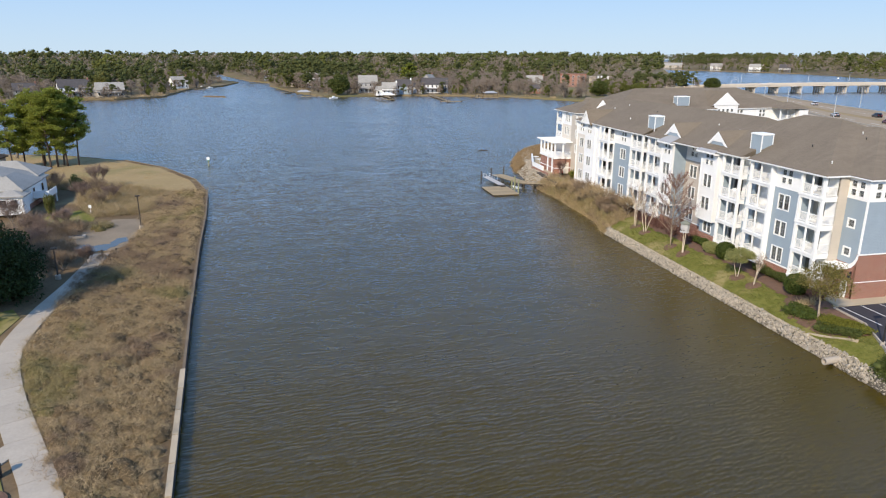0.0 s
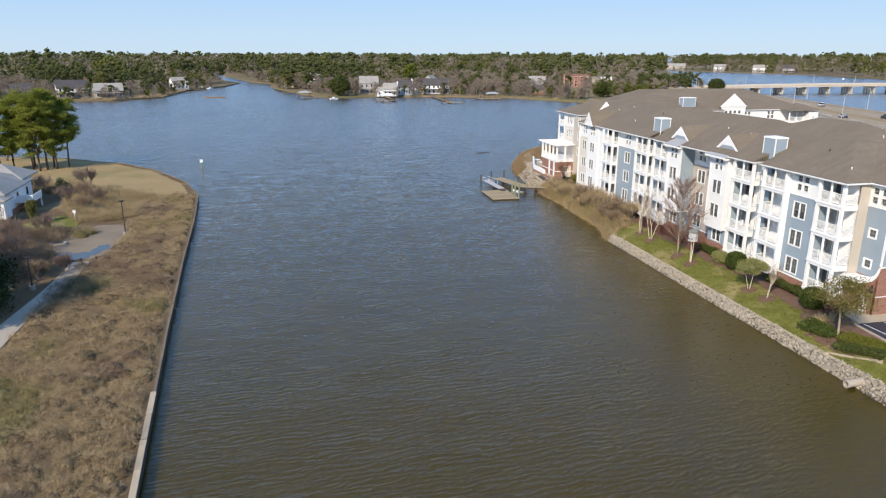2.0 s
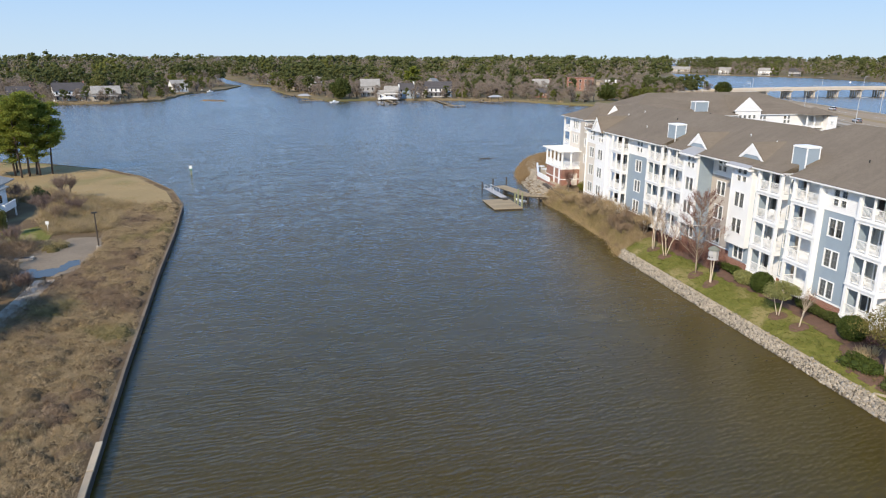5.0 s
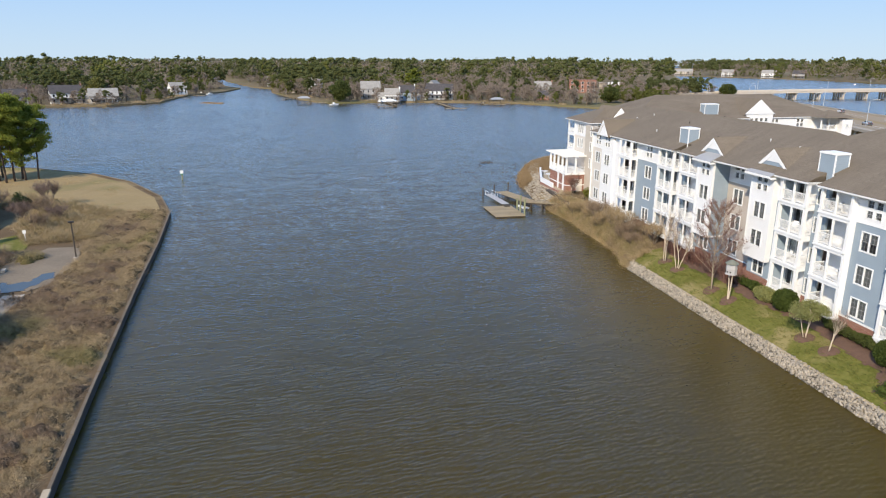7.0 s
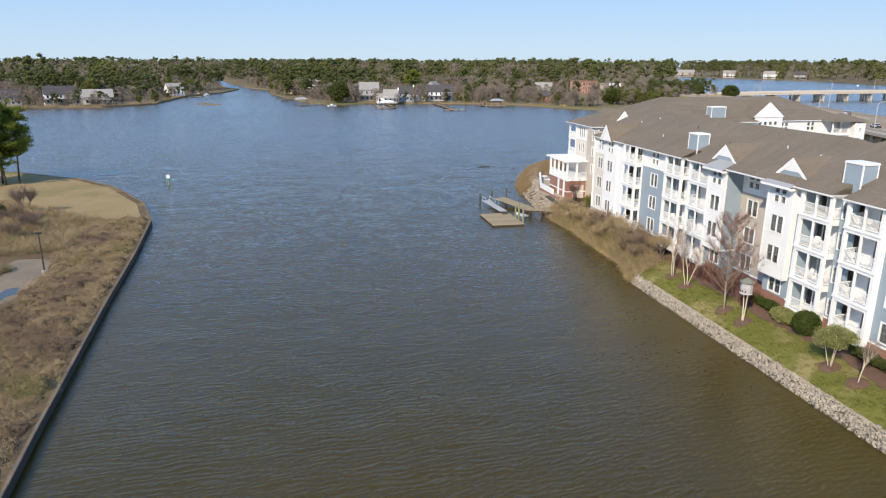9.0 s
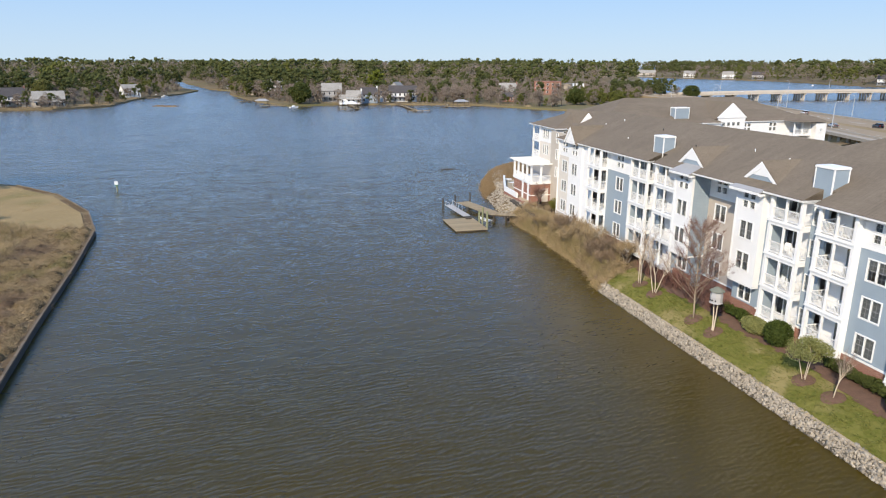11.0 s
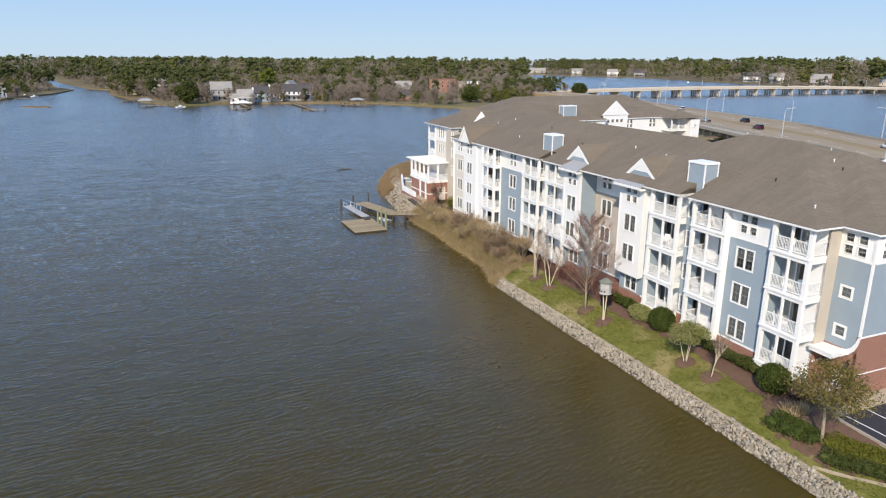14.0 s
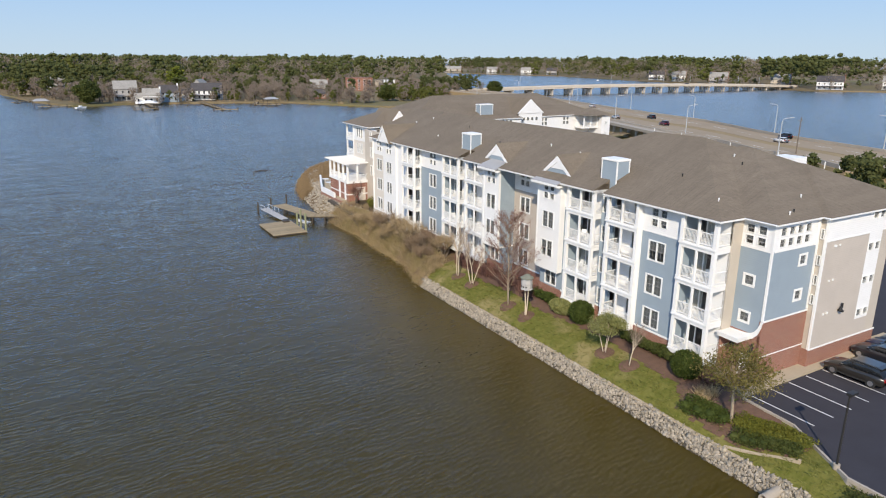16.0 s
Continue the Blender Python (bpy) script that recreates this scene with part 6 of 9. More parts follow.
for k, (mat, n) in enumerate(((BRUSH, 46), (BRUSH_DARK, 40), (BRUSH_GREEN, 22))):
    yy = r41.uniform(37.5, 73, n)
    spots = np.array([(x, y, site_z(x, y) - 0.05) for x, y in zip([shore_x(y) + r41.uniform(0.5, 4.2) for y in yy], yy)])
    v, f = cushions(spots, r41.uniform(0.6, 1.55, n), 620, 0.011, 480 + k)
    ob = new("bank_brush_mounds", array_mesh("bank_brush_mounds", v, f, mat))
    ob.matrix_basis = SITE
    tagged(ob, "rounded leafless bushes along the bank", "brush", "", "stuff")
yy = r41.uniform(92, 127, 900)
xx = np.array([shore_x(y) for y in yy])
grass_clump("shore_reeds", list(zip(xx + r41.uniform(-0.2, 2.2, 900), yy)), 1.0, 0.3, 40, REED, "tan reeds along the point", 45, 0.018)
yy = r41.uniform(97, 127, 1100)
grass_clump("point_weeds", [(shore_x(y) + r41.uniform(1.5, 9.0), y) for y in yy], 0.45, 0.4, 26, REED, "dry weeds behind the reeds on the point", 47, 0.02)
for k, (x, y, h) in enumerate(((-1.2, 42, 3.8), (-1.4, 46.5, 4.6), (-0.8, 50, 4.0), (-1.1, 55, 4.2), (-1.0, 60, 3.2), (-0.6, 38.6, 3.4), (-2.0, 44.2, 3.2), (-1.9, 52.6, 3.2), (-1.5, 57.6, 3.0), (-2.6, 40.2, 2.6), (-1.7, 63.4, 2.6))):
    bare_tree("bank_bush", on_site(x, y), h * 0.92, "large tangled leafless bush on the bank", BARK, BRUSH if k % 3 else BRUSH_DARK, 5, 450 + k, 0.8, 3, 2300, 0.8, 0.011, r0=0.05, group="bank bushes")
bare_tree("bare_tree", on_site(1.0, 70.5), 5.0, "dark bare tree beside the deck", BARK, RED_TWIG, 1, 57, 0.6, 5, 1400, 0.9, 0.012, 0.3, 0.09)
leafy_tree("small_tree", on_site(2.2, 66.0), 3.2, (1.3, 1.3, 1.2), 1.8, "small yellow-green tree behind the bank", YELLOW_LEAF, BARK, 1600, 0.12, 58)

# ---------- west bank plants ----------
FIELD = [(-66.3, -28), (-64.9, 1.5), (-64.2, 14.3), (-62.4, 40.5), (-60.7, 61.8), (-59.6, 83), (-67, 85), (-69, 66), (-69.2, 52), (-70.5, 45), (-73.0, 36), (-74.3, 30), (-76.1, 21), (-77.1, 11), (-75.8, 3), (-73.3, -6), (-70.9, -14.5), (-69.6, -28)]


def field(name, count, height, spread, blades_each, mat, label, seed, width=0.018, poly=FIELD, category="brush", patch=None, round_=False):
    p = scatter(poly, count, seed)
    h = np.random.default_rng(seed).uniform(0.5, 1.25, len(p)) * height
    if patch:
        w = np.array([noise.noise(Vector((x * patch, y * patch, seed * 1.7))) for x, y in p])
        keep = w > 0.0
        p, h, w = p[keep], h[keep], w[keep]
        h = h * (0.7 + 1.2 * w)
    lump = np.array([noise.noise(Vector((x * 0.45, y * 0.45, 3.3))) + 0.7 * noise.noise(Vector((x * 0.17, y * 0.17, 9.1))) for x, y in p])
    h = h * np.clip(1.0 + 1.3 * lump, 0.35, 2.4)
    c = np.column_stack([p, np.full(len(p), 0.88)])
    if round_:
        c[:, 2] += h * 0.1
        v, f = twig_clumps(c, h * 0.62, blades_each, width, seed)
    else:
        v, f = tufts(c, h, spread, blades_each, width, seed)
    return tagged(new(name, array_mesh(name, v, f, mat)), label, category, "", "stuff")


field("dead_grass", 6000, 0.34, 0.3, 22, STRAW, "tan dead grass over the west bank", 61, 0.012)


def mounds(name, places, radii, each, mat, core, label, seed, width=0.010):
    """Rounded leafless bushes: an uneven woody heart, painted shade-dark, under a coat of many fine twigs."""
    c = np.column_stack([places, np.full(len(places), 0.85)])
    v, f = cushions(c, radii, each, width, seed)
    tagged(new(name, array_mesh(name, v, f, mat)), label, "brush", "", "stuff")
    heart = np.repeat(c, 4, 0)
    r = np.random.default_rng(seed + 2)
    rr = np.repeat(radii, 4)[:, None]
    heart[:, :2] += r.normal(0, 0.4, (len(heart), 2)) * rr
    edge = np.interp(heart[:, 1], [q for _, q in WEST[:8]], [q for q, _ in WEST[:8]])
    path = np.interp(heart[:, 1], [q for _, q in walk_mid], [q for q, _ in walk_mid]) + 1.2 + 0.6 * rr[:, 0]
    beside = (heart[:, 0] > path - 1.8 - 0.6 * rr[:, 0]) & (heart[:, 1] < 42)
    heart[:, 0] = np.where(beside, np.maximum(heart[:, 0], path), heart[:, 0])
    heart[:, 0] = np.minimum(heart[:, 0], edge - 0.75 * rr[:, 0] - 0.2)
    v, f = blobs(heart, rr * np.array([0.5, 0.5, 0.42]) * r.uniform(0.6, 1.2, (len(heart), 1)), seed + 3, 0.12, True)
    tagged(new(name + "_hearts", array_mesh(name + "_hearts", v, f, core, True)), label + ", hearts coloured dark as inner shade", "brush", "", "stuff")


def spaced(poly, n, lo, hi, gap, seed):
    """Places and radii of bushes that stand side by side with little overlap."""
    r = np.random.default_rng(seed)
    kept, rad = [], []
    for x, y in scatter(poly, n, seed):
        q = lo + (hi - lo) * r.random() ** 1.8
        if all((x - a) ** 2 + (y - b) ** 2 > (gap * (q + e)) ** 2 for (a, b), e in zip(kept[-400:], rad[-400:])):
            kept.append((x, y))
            rad.append(q)
    return np.array(kept), np.array(rad)


# heart colours darker than the twigs: shade of the gaps put into colour
HEART_SHADE = stuff_mat("brush_heart", (0.085, 0.060, 0.033), (0.14, 0.102, 0.058), 0.95, 9.0, 0.5, 0.9, 0.08, 0.05)
DARK_HEART_SHADE = stuff_mat("dark_brush_heart_shade", (0.060, 0.042, 0.028), (0.105, 0.074, 0.05), 0.95, 9.0, 0.5, 0.9, 0.08, 0.05)
GREEN_HEART_SHADE = stuff_mat("olive_brush_heart_shade", (0.085, 0.072, 0.03), (0.13, 0.108, 0.047), 0.95, 9.0, 0.5, 0.9, 0.08, 0.05)
places, sizes = spaced(FIELD, 3600, 0.4, 1.6, 0.56, 161)
tint = np.array([noise.noise(Vector((x * 0.10, y * 0.10, 4.2))) + 0.5 * noise.noise(Vector((x * 0.4, y * 0.4, 8.2))) for x, y in places])
for lo, hi, mat, core, words in ((-9, -0.27, BRUSH_DARK, DARK_HEART_SHADE, "rounded darker bushes over the west bank"), (-0.27, 0.3, BRUSH, HEART_SHADE, "rounded tan-brown bushes over the west bank"), (0.3, 9, BRUSH_GREEN, GREEN_HEART_SHADE, "rounded olive bushes over the west bank")):
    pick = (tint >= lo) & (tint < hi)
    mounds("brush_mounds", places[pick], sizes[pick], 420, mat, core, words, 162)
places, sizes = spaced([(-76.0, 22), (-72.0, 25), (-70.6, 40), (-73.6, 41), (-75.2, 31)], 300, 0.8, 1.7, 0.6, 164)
mounds("thicket_mounds", places, sizes, 700, BRUSH_DARK, DARK_HEART_SHADE, "dark leafless thicket beside the walkway", 165, 0.012)
WILD = [(-69, 66), (-67, 85), (-74, 92), (-84, 106), (-96, 100), (-82, 92), (-80.5, 76), (-77, 66)]
field("wild_brush", 2600, 1.5, 0.4, 34, BRUSH, "tangled brush behind the house", 65, 0.016, WILD, round_=True)
field("wild_green", 1900, 1.3, 0.4, 30, BRUSH_GREEN, "olive weeds behind the house", 66, 0.016, WILD, round_=True)
SHADE = [(-92, 34), (-80, 36.5), (-76.4, 41), (-78.8, 50), (-78, 57), (-77.5, 62), (-90, 62)]
field("yard_brush", 2200, 1.6, 0.45, 34, BRUSH_DARK, "brown leafless shrubs along the yard", 67, 0.016, SHADE, round_=True)
field("point_grass", 5200, 0.24, 0.3, 16, STRAW, "short dry grass on the point", 68, 0.02, MOWN)
mounds("olive_shrub", np.array([(-70.9, 29.6), (-72.2, 28.6), (-69.8, 30.6), (-75.6, 57.0), (-74.6, 58.2)]), np.array([1.7, 1.4, 1.3, 1.6, 1.2]), 1500, BRUSH_GREEN, GREEN_HEART_SHADE, "tall olive-grey shrubs above the brush", 70, 0.012)

for k, (x, y, h) in enumerate(((-93.6, 125.0, 18.2), (-92.4, 126.6, 19.4), (-91.4, 129.1, 17.6), (-90.4, 127.2, 18.8), (-88.2, 128.4, 17.0), (-95.4, 128.0, 18.6), (-99.8, 130.0, 16.8), (-96.0, 133.0, 17.5), (-101.5, 126.0, 15.8))):
    pine_tree("pine_tree", pose(x + 1.6, y, 0.9), h, "tall pine with bare trunk and bright green crown", 80 + k, 4.0 if k != 4 else 3.4, (0.22, 0.40, 0.30)[k % 3], "pines on the point", pads=38, needles=85)
bare_tree("oak_tree", pose(-103, 146, 0.9), 9.0, "spreading bare oak at the water's edge", BARK, OLIVE_LEAF, 1, 91, 0.8, 5, 1800, 1.2, 0.03, 0.3, 0.4)
leafy_tree("evergreen_tree", pose(-81.8, 26.8, 0.9), 8.2, (4.7, 5.0, 4.3), 3.7, "big dark evergreen tree beside the walkway", DARK_LEAF, BARK, 20000, 0.15, 92, 1, 34, 0.25)
leafy_tree("evergreen_tree", pose(-88.5, 40.5, 0.9), 8.6, (4.4, 4.6, 4.0), 4.4, "dark evergreen tree behind another", DARK_LEAF, BARK, 15000, 0.16, 99, 1, 30, 0.25)
# unseen trees, added out of view to throw shade on walkway and thicket
for k, (x, y) in enumerate(((-88.5, 18.0), (-93.0, 30.0))):
    leafy_tree("evergreen_tree", pose(x, y, 0.9), 16.5, (6.0, 6.0, 6.0), 9.8, "tall evergreen added out of view to shade the walkway", DARK_LEAF, BARK, 12000, 0.28, 100 + 40 * k, 1, 40, 0.3)
leafy_tree("cedar_tree", pose(-83.6, 67.6, 0.9), 5.2, (1.0, 1.0, 2.6), 2.6, "narrow brown-green cedar before the house", OLIVE_LEAF, BARK, 2600, 0.12, 93, 1, 14, 0.1)
leafy_tree("holly_tree", pose(-82.2, 90.5, 0.9), 4.0, (1.5, 1.5, 1.7), 2.2, "dark holly bush behind the house", DARK_LEAF, BARK, 2200, 0.14, 94, 1, 10, 0.1)
bare_tree("bare_tree", pose(-79.0, 94, 0.9), 5.0, "bare brown tree in the brush", BARK, TWIG, 3, 95, 0.7, 4, 2200, 1.0, 0.016, r0=0.07)
bare_tree("bare_tree", pose(-80.5, 80, 0.9), 4.2, "bare brown tree beside the house", BARK, TWIG, 3, 96, 0.7, 4, 1800, 0.9, 0.016, r0=0.06)
bare_tree("bare_tree", pose(-82.5, 49, 0.9), 5.0, "bare shrubby tree by the yard", BARK, TWIG, 3, 97, 0.7, 4, 1800, 0.9, 0.016, r0=0.06)
bare_tree("bare_tree", pose(-87.0, 60, 0.9), 5.4, "bare tree in front of the house steps", BARK, TWIG, 3, 98, 0.7, 4, 1800, 0.9, 0.016, r0=0.06)
for k, (x, y, h) in enumerate(((-79.5, 40.0, 3.6), (-82.0, 43.5, 4.4), (-77.6, 36.4, 2.8), (-75.2, 38.6, 2.4), (-84.0, 54.0, 4.6), (-80.2, 58.5, 3.6), (-78.4, 86.0, 3.6), (-75.5, 80.0, 3.2), (-77.0, 74.5, 3.0), (-86.5, 92.5, 4.4))):
    bare_tree("bare_bush", pose(x, y, 0.9), h, "tangled brown leafless bush in the yard", BARK, TWIG if k % 2 else BRUSH_DARK, 4, 400 + k, 0.8, 3, 1500, 0.8, 0.016, r0=0.05, group="yard bushes")

# ---------- docks, rails, street furniture ----------
dock = thing("floating_dock", site(-11.5, 71.6, 0, 0), "tan plank floating dock tied to green piles", "dock")
part("float", Shape().box(-2.55, 2.55, -4.2, 4.2, 0.15, 0.5), DARK_WOOD, dock)
for k in range(42):
    y = -4.3 + k * 0.2048
    part("plank", Shape().box(-2.68, 2.68, y, y + 0.19, 0.5, 0.56 + rng.uniform(0, 0.012)), DECKING, dock)
for x, y, h in ((2.9, -3.0, 3.2), (2.9, -0.6, 3.4), (2.95, 1.4, 2.4)):
    part("piling", Shape().tube([(x, y, -1.5), (x, y, h)], 0.16, 9), GREEN_WOOD, dock)
part("boat_cushion", Shape().box(1.2, 2.2, 3.2, 4.0, 0.57, 0.8), DARK_WOOD, dock)

pier = thing("pier", SITE, "tan timber pier with dark pilings", "pier")


def planked(parent, a, b, width, z, n):
    """Deck planks from a to b, laid across."""
    a, b = Vector(a), Vector(b)
    d = (b - a) / n
    q = Vector((d.y, -d.x)).normalized() * width / 2
    for k in range(n):
        p0, p1 = a + d * (k + 0.04), a + d * (k + 0.96)
        part("plank", Shape().hull8([(*(p0 + q), z - 0.05), (*(p1 + q), z - 0.05), (*(p1 - q), z - 0.05), (*(p0 - q), z - 0.05)], [(*(p0 + q), z), (*(p1 + q), z), (*(p1 - q), z), (*(p0 - q), z)]), DECKING, parent)
    beam = Shape()
    for s in (-0.8, 0.8):
        beam.strip([tuple(a + q * s), tuple(b + q * s)], [tuple(a + q * s * 0.9), tuple(b + q * s * 0.9)], z - 0.3, z - 0.055)
    part("stringer", beam, DARK_WOOD, parent)


planked(pier, (-7.6, 86.6), (-5.0, 75.4), 2.6, 1.15, 44)
planked(pier, (-6.6, 73.9), (-0.9, 71.0), 1.8, 1.6, 26)
for x, y, h in ((-9.0, 86.6, 2.6), (-6.0, 87.0, 2.8), (-8.0, 82.0, 1.0), (-5.8, 82.0, 1.0), (-7.3, 77.0, 1.0), (-4.6, 77.8, 1.0), (-6.0, 72.9, 1.5), (-5.4, 74.2, 1.5), (-4.2, 71.9, 1.5), (-3.6, 73.2, 1.5), (-2.4, 71.1, 1.5), (-1.9, 72.3, 1.5), (-11.6, 85.6, 2.2)):
    part("piling", Shape().tube([(x, y, -1.5), (x, y, h)], 0.15, 8), DARK_WOOD, pier)
gang = thing("gangway", SITE, "grey metal gangway with bent handrails", "gangway")
part("ramp", Shape().hull8([(-11.3, 85.0, 0.95), (-10.0, 85.2, 0.95), (-8.9, 77.0, 0.62), (-10.2, 76.8, 0.62)], [(-11.3, 85.0, 1.05), (-10.0, 85.2, 1.05), (-8.9, 77.0, 0.72), (-10.2, 76.8, 0.72)]), GREY_DECK, gang)
for x, y in ((-11.35, 84.6), (-10.0, 84.8), (-10.9, 82.0), (-9.6, 82.2)):
    part("handrail", Shape().tube([(x, y, 0.95), (x, y, 1.85), (x + 0.3, y - 1.4, 1.75), (x + 0.3, y - 1.4, 0.9)], 0.04, 6), GALVANISED, gang)
boat = thing("dinghy", site(-7.0, 74.6, 0.0, 20), "small white dinghy tied beside the pier", "boat")
part("hull", Shape().hull8([(-0.35, -1.2, 0.0), (0.35, -1.2, 0.0), (0.12, 1.2, 0.1), (-0.12, 1.2, 0.1)], [(-0.65, -1.3, 0.5), (0.65, -1.3, 0.5), (0.25, 1.6, 0.6), (-0.25, 1.6, 0.6)]), WHITE, boat)
part("thwart", Shape().box(-0.6, 0.6, -0.2, 0.1, 0.5, 0.56), GREY_DECK, boat)

# terrace at the point
terrace = thing("terrace", SITE, "walled terrace with brick foot at the point", "terrace", kind="structure")
part("brick_foot", Shape().strip([(0.2, 76.0), (0.4, 86.0), (4.6, 98.5)], [(0.7, 76.0), (0.9, 86.0), (5.1, 98.4)], 0.8, 3.0), BRICK, terrace)
part("white_wall", Shape().strip([(0.2, 79.0), (0.4, 86.0), (4.6, 98.5)], [(0.55, 79.0), (0.75, 86.0), (4.95, 98.4)], 3.0, 3.85), WHITE, terrace)
part("paving", ground_patch([(0.6, 76.0), (9, 76), (14, 97), (5.0, 98.0), (0.8, 86.0)], 2.6, 3.02), TAN_CONCRETE, terrace)
part("deck", ground_patch([(-1.6, 66.0), (1.8, 66.0), (1.0, 80.0), (-0.6, 80.0)], 1.5, 2.55), DARK_WOOD, terrace)
for y in (66.4, 69.5, 72.5, 75.5):
    part("fence_post", Shape().box(1.5, 1.6, y, y + 0.1, 2.4, 3.5), BLACK_METAL, terrace)
kayak = thing("kayak", site(2.4, 73.6, site_z(2.4, 73.6) + 0.5, 68), "glossy red kayak lying on wooden blocks", "kayak")
hull = Shape()
n = 12
for k in range(13):
    q = -1.6 + 3.2 * k / 12
    w = 0.36 * max(0.06, 1 - abs(q / 1.62) ** 2.2)
    hull.v += [(q, w * math.cos(a), 0.3 + 0.12 * abs(q / 1.6) ** 2 + (0.16 if math.sin(a) > 0 else 0.26) * math.sin(a) * min(1.0, w / 0.2)) for a in np.linspace(0, 2 * math.pi, n, endpoint=False)]
hull.f = [(k * n + i, k * n + (i + 1) % n, (k + 1) * n + (i + 1) % n, (k + 1) * n + i) for k in range(12) for i in range(n)]
part("hull", hull, RED_PAINT, kayak, smooth=True)
part("cockpit", Shape().tube([(-0.1, 0, 0.4), (-0.1, 0, 0.475)], 0.24, 14), BLACK_METAL, kayak)
for q in (-0.8, 0.8):
    part("block", Shape().box(q - 0.08, q + 0.08, -0.35, 0.35, -0.34, 0.1), DARK_WOOD, kayak)
for k, (x, y) in enumerate(((3.6, 90.0), (5.6, 92.0), (4.2, 94.0), (6.6, 95.0))):
    tb = thing("patio_table", site(x, y, 3.02), "white patio table on the terrace", "table", "patio tables")
    part("tabletop", Shape().tube([(0, 0, 0.72), (0, 0, 0.76)], 0.7, 16), WHITE, tb)
    part("pedestal", Shape().tube([(0, 0, 0), (0, 0, 0.72)], 0.06, 8), WHITE, tb)

# parking lot lamp, door lights
post = thing("lamp_post", site(-2.75, -12.4, 2.95), "black parking lot lamp post with shoebox head", "lamp post")
part("base", Shape().tube([(0, 0, -0.1), (0, 0, 0.25)], 0.2, 12), CONCRETE, post)
part("pole", Shape().tube([(0, 0, 0.2), (0, 0, 4.9)], [0.075, 0.055], 10), BLACK_METAL, post)
part("head", Shape().box(-0.1, 0.6, -0.17, 0.17, 4.82, 4.98), BLACK_METAL, post)
for x, y, facing in ((2.85, -2.2, 0), (2.9, -0.5, 0), (12.1, RET - 0.2, 1)):
    z = 7.2 if facing else 5.2
    lt = part("wall_lantern", Shape().box(x - 0.22, x + 0.05, y - 0.2, y + 0.2, z, z + 0.12).tube([(x - 0.12, y, z + 0.1), (x - 0.12, y, z + 0.45)], [0.2, 0.05], 8).box(x - 0.06, x + 0.1, y - 0.06, y + 0.06, z + 0.3, z + 0.7), BLACK_METAL, apartments, "black wall lantern")
bird = thing("birdhouse", on_site(-3.1, 18.3), "weathered grey birdhouse with green-grey roof on two pale stems", "birdhouse")
for s in (-1, 1):
    part("stem", Shape().tube([(0, s * 0.06, -0.1), (0.04, s * 0.16, 1.4), (0, s * 0.3, 2.9)], [0.075, 0.06, 0.05], 8), PALE_BARK, bird)
part("body", Shape().tube([(0, 0, 2.8), (0, 0, 2.86), (0, 0, 3.3), (0, 0, 3.36), (0, 0, 3.9)], [0.62, 0.55, 0.55, 0.58, 0.5], 8), GREY_DECK, bird)
# black discs stand in for the shade inside the entry holes
for k in range(4):
    a = math.pi * (0.75 + 0.17 * k)
    part("opening", Shape().tube([(0.53 * math.cos(a), 0.53 * math.sin(a), 3.1), (0.57 * math.cos(a), 0.57 * math.sin(a), 3.1)], 0.075, 10), BLACK_METAL, bird)
part("roof", Shape().tube([(0, 0, 3.9), (0, 0, 3.98), (0, 0, 4.3)], [0.68, 0.66, 0.16], 8), BIRD_ROOF, bird)

# white chairs and small tables on balconies
chair0 = None
seats = [(1.2, 0.95, 3), (1.1, 2.5, 3), (1.2, 1.0, 2), (1.1, 2.6, 1), (1.2, 9.0, 2), (1.1, 10.4, 3), (1.2, 8.9, 1), (1.1, 14.2, 2), (1.2, 15.6, 2), (1.2, 14.4, 1), (1.1, 15.7, 1), (1.2, 32.4, 2), (1.1, 34.0, 3), (1.1, 38.2, 2), (1.2, 39.5, 1), (1.0, 49.0, 2), (1.0, 50.2, 3)]
for x, y, lvl in seats:
    m = site(x, y, LEVELS[lvl] + 0.002, rng.uniform(0, 360))
    if chair0 is None:
        chair0 = thing("patio_chair", m, "white plastic patio chair on a balcony", "chair", "balcony chairs")
        part("seat", Shape().box(-0.26, 0.26, -0.26, 0.26, 0.4, 0.46), WHITE, chair0)
        part("backrest", Shape().hull8([(-0.26, 0.22, 0.45), (0.26, 0.22, 0.45), (0.26, 0.27, 0.45), (-0.26, 0.27, 0.45)], [(-0.26, 0.34, 0.95), (0.26, 0.34, 0.95), (0.26, 0.38, 0.95), (-0.26, 0.38, 0.95)]), WHITE, chair0)
        for a in (-0.25, 0.2):
            for b in (-0.25, 0.2):
                part("leg", Shape().box(a, a + 0.05, b, b + 0.05, 0, 0.4), WHITE, chair0)
            part("armrest", Shape().box(a, a + 0.05, -0.26, 0.26, 0.63, 0.67), WHITE, chair0)
    else:
        copy_thing(chair0, m)

# storm drain at the revetment
pipe = Shape()
ringo = [(0.32 * math.cos(a), 0.32 * math.sin(a)) for a in np.linspace(0, 2 * math.pi, 20, endpoint=False)]
outer = [(-6.45, -10.4 + a, 0.75 + b) for a, b in ringo] + [(-4.9, -10.4 + a, 0.85 + b) for a, b in ringo]
inner = [(-6.45, -10.4 + a * 0.78, 0.75 + b * 0.78) for a, b in ringo] + [(-4.9, -10.4 + a * 0.78, 0.85 + b * 0.78) for a, b in ringo]
